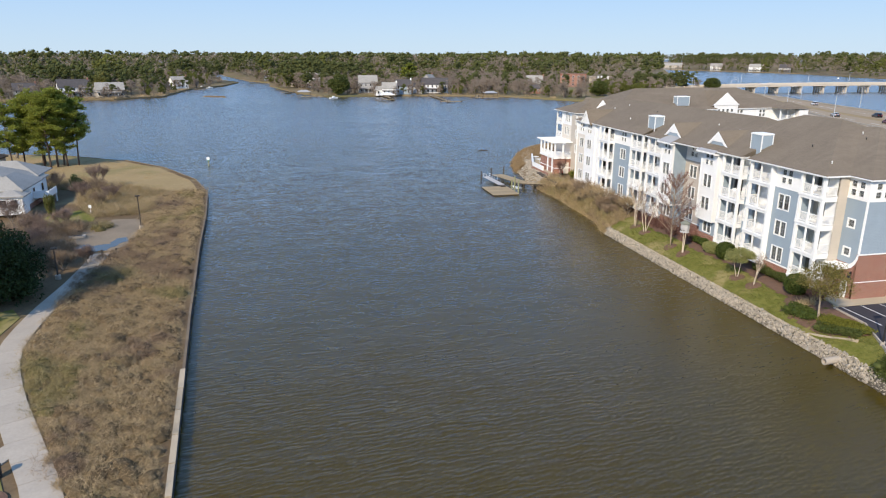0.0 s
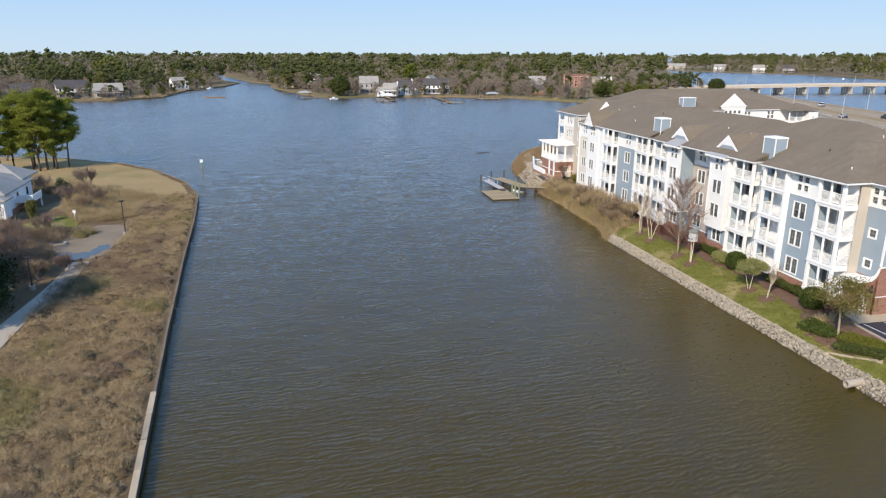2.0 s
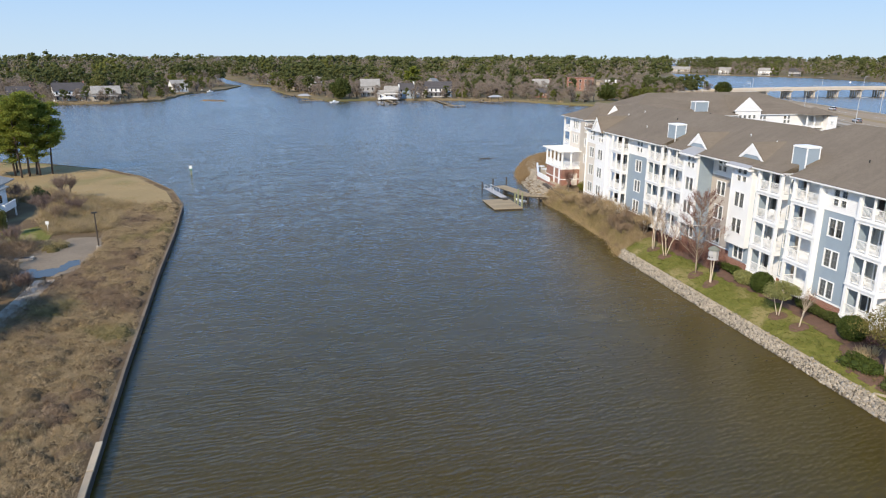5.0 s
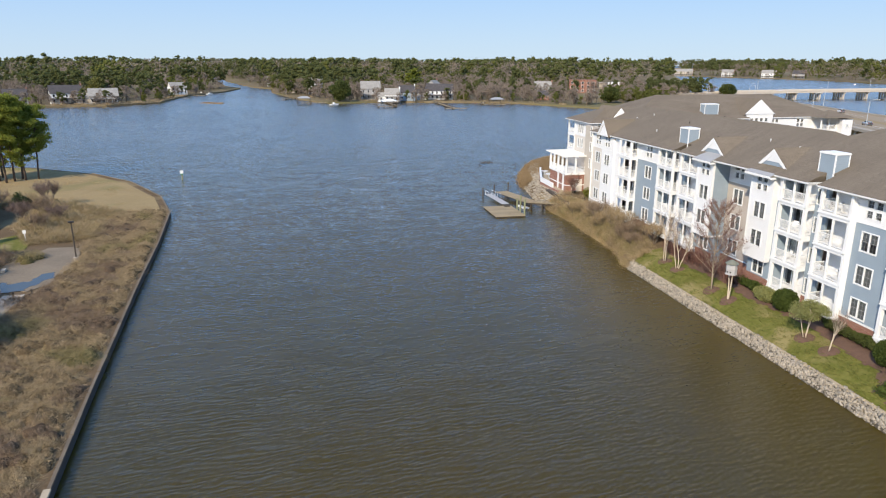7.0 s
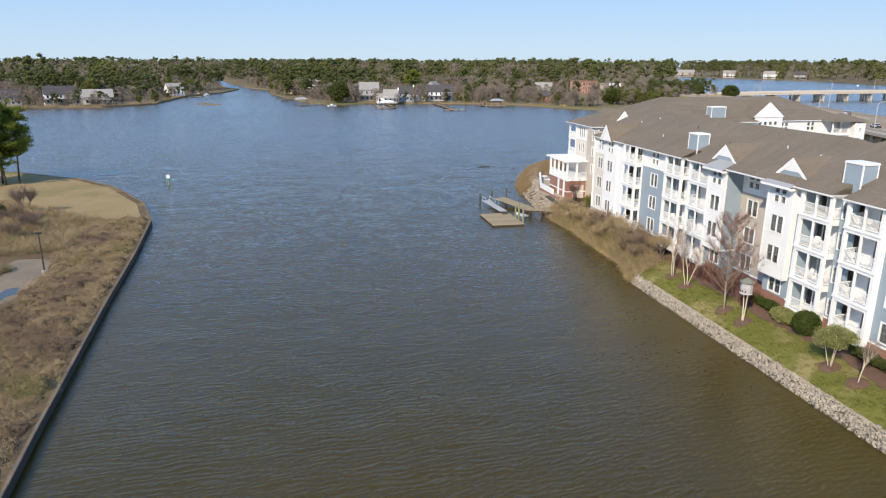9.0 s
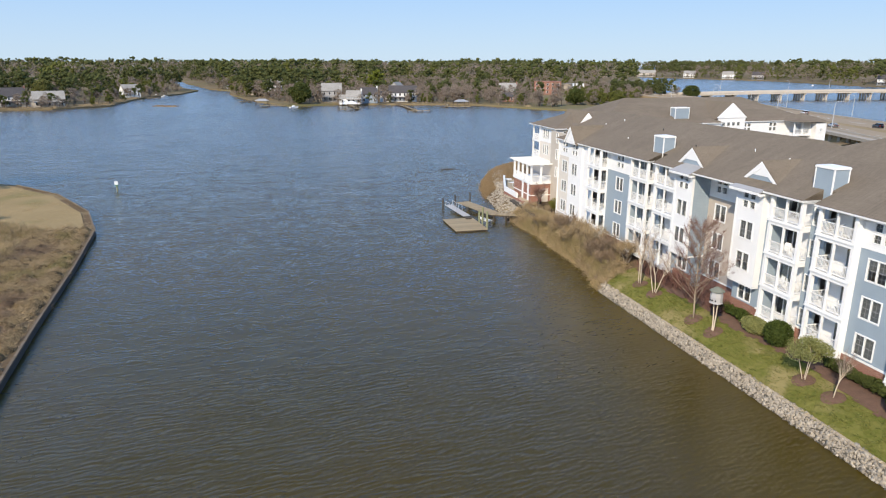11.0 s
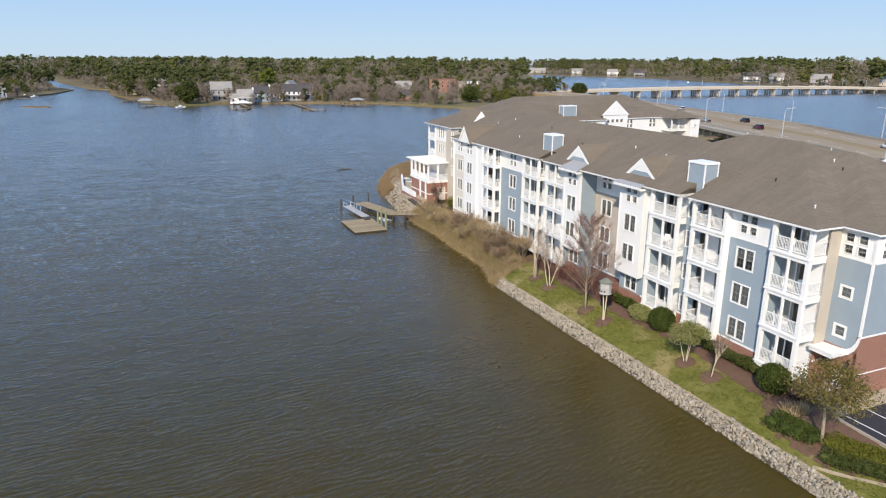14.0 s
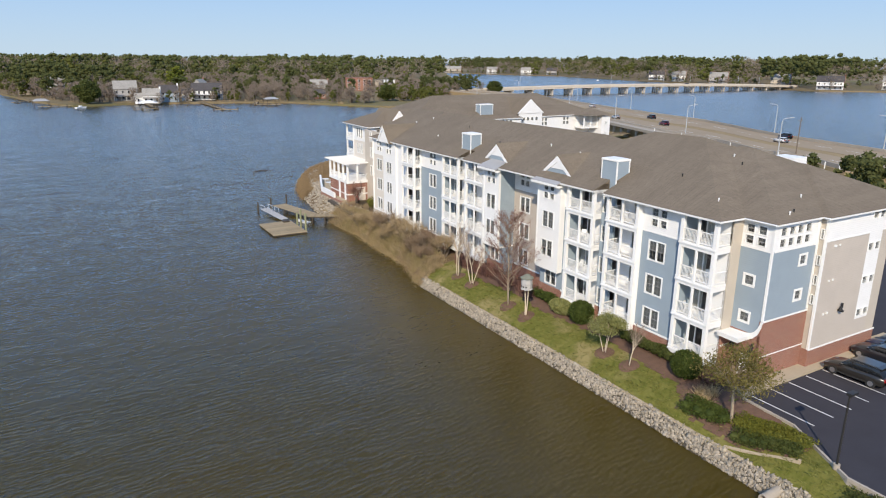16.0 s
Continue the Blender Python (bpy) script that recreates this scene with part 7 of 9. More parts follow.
pipe.add(outer + inner, [(i, (i + 1) % 20, 20 + (i + 1) % 20, 20 + i) for i in range(20)] + [(40 + i, 60 + i, 60 + (i + 1) % 20, 40 + (i + 1) % 20) for i in range(20)] + [(i, 40 + i, 40 + (i + 1) % 20, (i + 1) % 20) for i in range(20)])
solid("drain_pipe", pipe, CONCRETE, "concrete storm drain pipe among the stones", "drain pipe", m=SITE)

# channel marker
mk = thing("channel_marker", pose(-56.9, 120.6, 0), "wooden channel marker post with a square green sign", "marker")
part("piling", Shape().tube([(0, 0, -2), (0.05, 0, 2.0)], [0.16, 0.14], 9), GREEN_WOOD, mk)
part("board", Shape().box(-0.36, 0.36, -0.2, -0.14, 1.75, 2.5), WHITE, mk, "pale sign board")
part("board_panel", Shape().box(-0.3, 0.3, -0.225, -0.205, 1.5, 1.68), GREEN_SIGN, mk)

# lamp posts and bollards on the west bank
for x, y, h in ((-69.5, 55.4, 5.2), (-77.7, 32.7, 3.8)):
    lp = thing("light_pole", pose(x, y, 0.9), "dark wooden light pole in a concrete footing", "light pole", "west bank light poles")
    part("footing", Shape().tube([(0, 0, -0.05), (0, 0, 0.55)], 0.32, 10), CONCRETE, lp)
    part("pole", Shape().tube([(0, 0, 0.3), (0, 0, h)], [0.1, 0.08], 8), DARK_WOOD, lp)
    part("head", Shape().box(-0.35, 0.35, -0.15, 0.15, h - 0.05, h + 0.12), BLACK_METAL, lp)
for x, y in ((-75.3, 40.4), (-73.6, 40.6), (-71.9, 40.9)):
    solid("bollard", Shape().tube([(0, 0, -0.1), (0, 0, 0.95)], 0.09, 8).tube([(0, 0, 0.85), (0, 0, 1.0)], 0.12, 8), DARK_WOOD, "dark wooden bollard across the walkway", "bollard", "walkway bollards", m=pose(x, y, 1.0))
sign = thing("sign", pose(-77.9, 69.0, 0.95), "small white notice on a post", "sign")
part("post", Shape().tube([(0, 0, -0.1), (0, 0, 1.5)], 0.05, 6), WHITE, sign)
part("board", Shape().box(-0.22, 0.22, -0.06, -0.02, 1.1, 1.6), WHITE, sign)
post2 = thing("bin_post", pose(-75.1, -10.3, 0.95), "short black litter bin beside the walkway", "bin")
part("body", Shape().tube([(0, 0, 0), (0, 0, 0.9)], [0.24, 0.28], 12), BLACK_METAL, post2)
part("lid", Shape().tube([(0, 0, 0.9), (0, 0, 1.06)], [0.3, 0.16], 12), BLACK_METAL, post2)
culv = thing("culvert_box", pose(-78.0, 53.0, 0.9), "low concrete drain box beside the worn lot", "drain box")
part("box", Shape().box(-1.2, 1.0, -0.5, 0.5, 0, 0.35), CONCRETE, culv)
part("grate", Shape().box(-0.6, 0.6, -0.4, 0.4, 0.35, 0.37), BLACK_METAL, culv)


# ---------- cars ----------
def loft(sh, rows):
    """Joins cross sections of equal length along a body, with end caps."""
    n = len(rows[0])
    base = len(sh.v)
    for row in rows:
        sh.v += [tuple(p) for p in row]
    for i in range(len(rows) - 1):
        for k in range(n):
            k2 = (k + 1) % n
            sh.f.append((base + i * n + k, base + i * n + k2, base + (i + 1) * n + k2, base + (i + 1) * n + k))
    sh.f.append(tuple(base + k for k in range(n)))
    sh.f.append(tuple(base + (len(rows) - 1) * n + k for k in range(n - 1, -1, -1)))
    return sh


def section(x, half, z0, z1, top=0.9):
    return [(x, -half * 0.93, z0), (x, half * 0.93, z0), (x, half, z0 + (z1 - z0) * 0.35), (x, half * 0.98, z0 + (z1 - z0) * 0.75), (x, half * top, z1), (x, -half * top, z1), (x, -half * 0.98, z0 + (z1 - z0) * 0.75), (x, -half, z0 + (z1 - z0) * 0.35)]


CAR_MESH = {}


def car(m, colour, label, kind="suv", group=""):
    """A car that faces +x: body, glasshouse, roof, wheels with rims, lights."""
    ob = thing("car", m, label, "car", group)
    tall = 1.68 if kind == "suv" else 1.45
    if kind not in CAR_MESH:
        low, glass, roof = Shape(), Shape(), Shape()
        loft(low, [section(-2.28, 0.72, 0.45, 0.86), section(-2.2, 0.86, 0.32, 0.98), section(-1.5, 0.93, 0.26, 1.02), section(0.0, 0.94, 0.24, 1.0), section(0.95, 0.93, 0.25, 0.99), section(1.6, 0.9, 0.27, 0.9), section(2.15, 0.8, 0.34, 0.76), section(2.28, 0.66, 0.42, 0.66)])
        back = -2.1 if kind == "suv" else -1.75
        loft(glass, [section(back, 0.78, 0.95, 1.02, 0.95), section(back + 0.35, 0.8, 0.95, tall - 0.1, 0.84), section(0.15, 0.82, 0.95, tall - 0.05, 0.82), section(1.05, 0.82, 0.93, 1.0, 0.96)])
        loft(roof, [section(back + 0.22, 0.68, tall - 0.13, tall - 0.07), section(back + 0.5, 0.71, tall - 0.09, tall), section(0.05, 0.7, tall - 0.07, tall), section(0.32, 0.66, tall - 0.13, tall - 0.07)])
        for x in (-1.0, 0.0):
            for s in (-1, 1):
                roof.hull8([(x - 0.05, s * 0.815, 0.96), (x + 0.05, s * 0.815, 0.96), (x + 0.05, s * 0.835, 0.96), (x - 0.05, s * 0.835, 0.96)], [(x - 0.05, s * 0.69, tall - 0.05), (x + 0.05, s * 0.69, tall - 0.05), (x + 0.05, s * 0.71, tall - 0.05), (x - 0.05, s * 0.71, tall - 0.05)])
        CAR_MESH[kind] = low, glass.mesh("glass", CAR_GLASS, True), roof
        tyre = Shape().tube([(0, -0.11, 0), (0, 0.11, 0)], 0.35, 18).mesh("tyre", RUBBER)
        rim = Shape().tube([(0, -0.118, 0), (0, 0.118, 0)], 0.21, 12).mesh("rim", RIM)
        CAR_MESH["wheel"] = tyre, rim
    low, glass, roof = CAR_MESH[kind]
    part("body", low, colour, ob, smooth=True)
    part("glasshouse", glass, None, ob)
    part("roof", roof, colour, ob)
    for x in (-1.4, 1.42):
        for y in (-0.84, 0.84):
            wh = part("wheel", CAR_MESH["wheel"][0], None, ob, at=pose(x, y, 0.35))
            part("rim", CAR_MESH["wheel"][1], None, wh)
    for y in (-0.62, 0.62):
        part("headlight", Shape().hull8([(1.95, y - 0.16, 0.66), (2.2, y - 0.13, 0.62), (2.2, y + 0.13, 0.62), (1.95, y + 0.16, 0.66)], [(1.9, y - 0.16, 0.83), (2.16, y - 0.13, 0.745), (2.16, y + 0.13, 0.745), (1.9, y + 0.16, 0.83)]), LAMP_LENS, ob)
        part("tail_light", Shape().box(-2.3, -2.2, y - 0.14, y + 0.14, 0.72, 0.95), TAIL_LENS, ob)
        part("mirror", Shape().box(0.72, 0.86, y * 1.6 - 0.1, y * 1.6 + 0.1, 0.98, 1.14), colour, ob)
    return ob


GRAPHITE = paint_mat("graphite_paint", (0.022, 0.020, 0.017))
BLACK = paint_mat("black_paint", (0.012, 0.013, 0.018))
SILVER = paint_mat("silver_paint", (0.42, 0.44, 0.46))
MAROON = paint_mat("maroon_paint", (0.09, 0.012, 0.03))
NAVY = paint_mat("navy_paint", (0.02, 0.03, 0.07))
PLAIN_WHITE = paint_mat("white_car_paint", (0.7, 0.7, 0.7))
STEEL_BLUE = paint_mat("steel_blue_paint", (0.12, 0.16, 0.2))
lot = "parked cars"
car(site(10.4, -6.3, 2.985, 92), GRAPHITE, "dark graphite suv parked in the lot", "suv", lot)
car(site(15.2, -5.7, 2.985, 90), BLACK, "black saloon parked in the lot", "sedan", lot)
car(site(17.5, -5.7, 2.985, 90), NAVY, "navy suv parked in the lot", "suv", lot)
car(site(19.7, -5.8, 2.985, 90), STEEL_BLUE, "steel blue suv parked in the lot", "suv", lot)
car(site(24.5, -4.8, 2.985, 0), SILVER, "silver saloon parked in the lot", "sedan", lot)


def on_road(i, f, q=0.5):
    a, b = across(f)[i], across(f)[i + 1]
    return a[0] + (b[0] - a[0]) * q, a[1] + (b[1] - a[1]) * q, math.degrees(math.atan2(b[1] - a[1], b[0] - a[0]))


def nearest_on_road(x, y):
    best = min(((math.hypot(p[0] - x, p[1] - y), i, f) for f in (0.07, 0.15, 0.23, 0.4, 0.48, 0.56) for i, p in enumerate(across(f)[:-1])))
    return on_road(best[1], best[2], 0.3)


traffic = "cars on the causeway"
for x, y, c, kind, lab in ((210.6, 170.5, PLAIN_WHITE, "suv", "white pickup-like car on the causeway"), (169.3, 124.3, SILVER, "sedan", "silver saloon on the causeway"), (175, 121.4, BLACK, "suv", "black suv on the causeway"), (160.2, 102.6, MAROON, "suv", "maroon suv on the causeway"), (150.6, 58.0, BLACK, "suv", "dark pickup-like car on the causeway"), (141.6, 53.0, PLAIN_WHITE, "sedan", "pale saloon on the causeway")):
    px, py, rz = nearest_on_road(x, y)
    car(pose(px, py, 5.065, 0, 0, rz), c, lab, kind, traffic)


def street_lamp(x, y, z, rz, h=9.0):
    ob = thing("street_lamp", pose(x, y, z, 0, 0, rz), "tall galvanised street lamp with curved arm", "street lamp", "street lamps")
    part("pole", Shape().tube([(0, 0, -0.2), (0, 0, h - 0.8), (0.25, 0, h - 0.25), (0.9, 0, h), (2.3, 0, h + 0.15)], [0.13, 0.1, 0.085, 0.07, 0.06], 8), GALVANISED, ob)
    part("head", Shape().box(2.1, 2.9, -0.14, 0.14, h + 0.08, h + 0.24), GALVANISED, ob)
    return ob


for x, y, rz in ((164, 127, -30), (136, 80, -30), (112, 41, -30), (176, 72, 150), (205, 119, 150), (152, 32, 150), (232, 169, 150), (190, 172, -30), (214, 208, -30), (232, 250, -30), (262, 228, 150), (248, 300, -30), (286, 300, 150)):
    street_lamp(x, y, 4.9 if rz < 0 else 4.2, rz)
for k in range(8):
    c = B0.lerp(B1, 0.06 + 0.12 * k) + bn * (7.0 if k % 2 else -7.0)
    street_lamp(c.x, c.y, deck_z(0.06 + 0.12 * k), 80 if k % 2 == 0 else -100, 8.0)
for k, (t, colour) in enumerate(((0.22, PLAIN_WHITE), (0.64, BLACK), (0.9, PLAIN_WHITE))):
    c = B0.lerp(B1, t) + bn * 3.0
    car(pose(c.x, c.y, deck_z(t) + 0.02, 0, 0, math.degrees(math.atan2(bd.y, bd.x))), colour, "small car on the bridge", "sedan", "cars on the bridge")
for k in range(9):
    x, y, rz = on_road(8 + 2 * k, -0.02)
    solid("delineator", Shape().tube([(0, 0, 0), (0, 0, 1.5)], 0.12, 6), WHITE, "white delineator post along the barrier", "post", "delineators", m=pose(x, y, 4.6))
pole = thing("utility_pole", pose(120.5, 40.5, 4.8), "wooden utility pole beside the road", "utility pole")
part("pole", Shape().tube([(0, 0, -0.2), (0, 0, 9)], [0.16, 0.12], 8), BARK, pole)
part("crossarm", Shape().box(-1.1, 1.1, -0.06, 0.06, 8.2, 8.35), BARK, pole)


# ---------- houses ----------
def house(m, w, d, wall_h, roof_h, wall, roof, label, storeys=2, porch=True, chimney=True, cols=4, base=0.4, wing=None):
    """A wooden house: walls, gabled roof with overhang, windows in rows, porch, chimney. Its front faces -y."""
    ob = thing("house", m, label, "house", "houses on the shores")
    body = Shape().box(-w / 2, w / 2, -d / 2, d / 2, -0.3, wall_h)
    body.prism([(-d / 2, wall_h), (d / 2, wall_h), (0, wall_h + roof_h)], lambda a, b, s: (w / 2 if s else -w / 2, a, b))
    part("wall", body, wall, ob)
    rf = Shape()
    for s in (-1, 1):
        rf.hull8([(-w / 2 - 0.4, s * (d / 2 + 0.45), wall_h - 0.25), (w / 2 + 0.4, s * (d / 2 + 0.45), wall_h - 0.25), (w / 2 + 0.4, 0, wall_h + roof_h + 0.02), (-w / 2 - 0.4, 0, wall_h + roof_h + 0.02)],
                 [(-w / 2 - 0.4, s * (d / 2 + 0.45), wall_h - 0.02), (w / 2 + 0.4, s * (d / 2 + 0.45), wall_h - 0.02), (w / 2 + 0.4, 0, wall_h + roof_h + 0.28), (-w / 2 - 0.4, 0, wall_h + roof_h + 0.28)])
    part("roof", rf, roof, ob)
    for lv in range(storeys):
        z = base + 0.9 + lv * (wall_h - base) / storeys
        for k in range(cols):
            x = -w / 2 + w * (k + 0.5) / cols
            wn = part("window", Shape().box(x - 0.62, x + 0.62, -d / 2 - 0.09, -d / 2 - 0.005, z - 0.1, z + 1.6), WHITE, ob)
            part("pane", Shape().box(x - 0.5, x + 0.5, -d / 2 - 0.12, -d / 2 - 0.095, z, z + 1.5), CAR_GLASS, wn)
        for s in (-1, 1):
            for y in (-d / 4, d / 4):
                wn = part("window", Shape().box(s * (w / 2 + 0.01), s * (w / 2 + 0.09), y - 0.6, y + 0.6, z - 0.1, z + 1.6), WHITE, ob)
                part("pane", Shape().box(s * (w / 2 + 0.092), s * (w / 2 + 0.12), y - 0.48, y + 0.48, z, z + 1.5), CAR_GLASS, wn)
    if porch:
        pr = part("porch", Shape().box(-w / 2 + 0.5, w / 2 - 0.5, -d / 2 - 2.4, -d / 2 - 0.13, -0.3, base).hull8([(-w / 2 + 0.2, -d / 2 - 2.7, base + 2.5), (w / 2 - 0.2, -d / 2 - 2.7, base + 2.5), (w / 2 - 0.2, -d / 2 - 0.13, base + 3.0), (-w / 2 + 0.2, -d / 2 - 0.13, base + 3.0)], [(-w / 2 + 0.2, -d / 2 - 2.7, base + 2.7), (w / 2 - 0.2, -d / 2 - 2.7, base + 2.7), (w / 2 - 0.2, -d / 2 - 0.13, base + 3.25), (-w / 2 + 0.2, -d / 2 - 0.13, base + 3.25)]), roof, ob)
        for k in range(cols + 1):
            x = -w / 2 + 0.7 + (w - 1.4) * k / cols
            part("post", Shape().box(x - 0.1, x + 0.1, -d / 2 - 2.4, -d / 2 - 2.2, base, base + 2.55), WHITE, pr)
    if chimney:
        part("chimney", Shape().box(w / 2 - 0.1, w / 2 + 0.7, -0.5, 0.5, 0, wall_h + roof_h + 1.2), chimney if chimney is not True else BRICK, ob)
    if wing:
        ww, wd, wh = wing
        part("wing", Shape().box(-w / 2 - ww, -w / 2 - 0.005, -wd / 2, wd / 2, -0.3, wh).prism([(-wd / 2, wh), (wd / 2, wh), (0, wh + wd * 0.32)], lambda a, b, s: (-w / 2 - 0.005 if s else -w / 2 - ww, a, b)), wall, ob)
        wr = Shape()
        for s in (-1, 1):
            wr.hull8([(-w / 2 - ww - 0.3, s * (wd / 2 + 0.35), wh - 0.2), (-w / 2 - 0.13, s * (wd / 2 + 0.35), wh - 0.2), (-w / 2 - 0.13, 0, wh + wd * 0.32 + 0.01), (-w / 2 - ww - 0.3, 0, wh + wd * 0.32 + 0.01)], [(-w / 2 - ww - 0.3, s * (wd / 2 + 0.35), wh), (-w / 2 - 0.13, s * (wd / 2 + 0.35), wh), (-w / 2 - 0.13, 0, wh + wd * 0.32 + 0.24), (-w / 2 - ww - 0.3, 0, wh + wd * 0.32 + 0.24)])
        part("wing_roof", wr, roof, ob)
        wn = part("window", Shape().box(-w / 2 - ww / 2 - 0.6, -w / 2 - ww / 2 + 0.6, -wd / 2 - 0.09, -wd / 2 - 0.005, 1.2, 2.9), WHITE, ob)
        part("pane", Shape().box(-w / 2 - ww / 2 - 0.48, -w / 2 - ww / 2 + 0.48, -wd / 2 - 0.12, -wd / 2 - 0.095, 1.3, 2.8), CAR_GLASS, wn)
    return ob


LAND = 1.3
house(pose(64, 420, LAND, 0, 0, -12), 13, 11, 7.2, 4.6, GREY_SIDING, GREY_SHINGLE, "large grey shingled house with a white porch", 2, True, False, 4)
house(pose(70, 387, LAND, 0, 0, -20), 9, 8, 4.6, 3.6, WHITE_SIDING, GREY_SHINGLE, "white cottage with grey roof by its dock", 1, True, WHITE, 3, wing=(5, 6, 3.6))
house(pose(82, 394, LAND, 0, 0, -14), 10, 8, 5.6, 4.0, BLUE_SIDING, DARK_SHINGLE, "pale blue house with a white chimney", 2, False, WHITE, 3)
house(pose(107, 398, LAND, 0, 0, -24), 18, 11, 6.2, 4.2, WHITE_SIDING, DARK_SHINGLE, "long white house with a glazed porch", 2, True, False, 6, wing=(6, 8, 4.4))
house(pose(112, 424, LAND, 0, 0, 50), 12, 9, 7.5, 4.5, GREY_SIDING, GREY_SHINGLE, "grey gabled house behind the white one", 2, False, True, 3)
house(pose(42, 515, LAND, 0, 0, -10), 12, 10, 8.5, 4.0, WHITE_SIDING, GREY_SHINGLE, "white two storey house on the inlet", 2, True, WHITE, 3)
house(pose(55, 508, LAND, 0, 0, -10), 11, 9, 7.5, 3.4, WHITE_SIDING, GREY_SHINGLE, "white house with wide windows on the inlet", 2, True, False, 3)
house(pose(26, 535, LAND, 0, 0, 0), 9, 8, 3.6, 4.2, BEIGE_SIDING, GREY_SHINGLE, "small cream cottage by the inlet", 1, False, False, 3)
house(pose(-124, 428, LAND, 0, 0, 14), 17, 10, 6.4, 4.4, WHITE_SIDING, DARK_SHINGLE, "white house with dormer roof on the west shore", 2, True, True, 5)
house(pose(-103, 424, LAND, 0, 0, 8), 16, 10, 4.6, 4.2, BEIGE_SIDING, GREY_SHINGLE, "low cream house with long grey roof", 1, True, False, 5, wing=(6, 8, 3.4))
house(pose(-150, 425, LAND, 0, 0, 14), 12, 9, 5.0, 4.0, GREY_SIDING, DARK_SHINGLE, "grey house among the western trees", 2, False, True, 4)
house(pose(-62, 530, LAND, 0, 0, 20), 12, 9, 5.2, 4.0, WHITE_SIDING, GREY_SHINGLE, "white house among trees on the inlet", 2, False, True, 4)
house(pose(30, 690, LAND, 0, 0, 0), 12, 9, 6.0, 4.0, WHITE_SIDING, GREY_SHINGLE, "white house at the head of the inlet", 2, False, True, 4)
house(pose(172, 372, LAND, 0, 0, -30), 9, 7, 3.4, 2.6, BRICK, DARK_SHINGLE, "small brick boathouse with dark roof", 1, False, False, 3)
house(pose(193, 410, LAND, 0, 0, -30), 12, 9, 6.5, 4.4, GREY_SIDING, GREY_SHINGLE, "grey house beside the brick block", 2, False, True, 4)
for x, y, w, c, r_, rz, lab in ((862, 1062, 34, BEIGE_SIDING, GREY_SHINGLE, -45, "large cream mansion on the far bay shore"), (866, 948, 20, WHITE_SIDING, GREY_SHINGLE, -50, "tall white house on the far bay shore"), (862, 850, 22, WHITE_SIDING, GREY_SHINGLE, -55, "white house with lawn on the far shore"), (868, 795, 18, GREY_SIDING, DARK_SHINGLE, -55, "grey house on the far bay shore"), (765, 512, 20, WHITE_SIDING, DARK_SHINGLE, -60, "white house beyond the bridge"), (748, 468, 17, WHITE_SIDING, GREY_SHINGLE, -62, "white cottage beyond the bridge"), (716, 395, 20, GREY_SIDING, GREY_SHINGLE, -64, "grey house beyond the bridge"), (668, 300, 18, BEIGE_SIDING, GREY_SHINGLE, -66, "cream house at the bridge end"), (634, 238, 22, WHITE_SIDING, DARK_SHINGLE, -70, "long white house with dormers by the bay"), (690, 205, 16, WHITE_SIDING, GREY_SHINGLE, -72, "white gabled house by the bay")):
    house(pose(x, y, 1.4, 0, 0, rz), w, 12, 7.5, 5.0, c, r_, lab, 2, True, True, max(4, int(w / 4)))

# brick flats with white stacks behind the shore
flats = thing("brick_flats", pose(258, 460, LAND, 0, 0, -30), "three storey red brick flats with white windows", "building")
part("wall", Shape().box(-11, 11, -7, 7, 0, 10.0).box(-11.2, 11.2, -7.2, 7.2, 10.0, 10.6), BRICK, flats)
for lv in range(3):
    for k in range(5):
        x = -8.8 + k * 4.4
        wn = part("window", Shape().box(x - 0.9, x + 0.9, -7.1, -7.005, 1.1 + lv * 3.1, 3.0 + lv * 3.1), WHITE, flats)
        part("pane", Shape().box(x - 0.75, x + 0.75, -7.14, -7.105, 1.25 + lv * 3.1, 2.85 + lv * 3.1), CAR_GLASS, wn)
for k in range(4):
    solid("smoke_stack", Shape().box(-0.5, 0.5, -0.5, 0.5, 0, 8.4), WHITE, "tall cream chimney stack", "stack", "cream stacks", m=pose(289.4 + 2.3 * k, 468.3 - 1.6 * k, LAND))
solid("flat_hall", Shape().box(-22, 22, -8, 8, 0, 5.5).box(-22.3, 22.3, -8.3, 8.3, 5.5, 6.2), CONCRETE, "low pale flat-roofed hall", "building", m=pose(340, 520, LAND, 0, 0, -33))


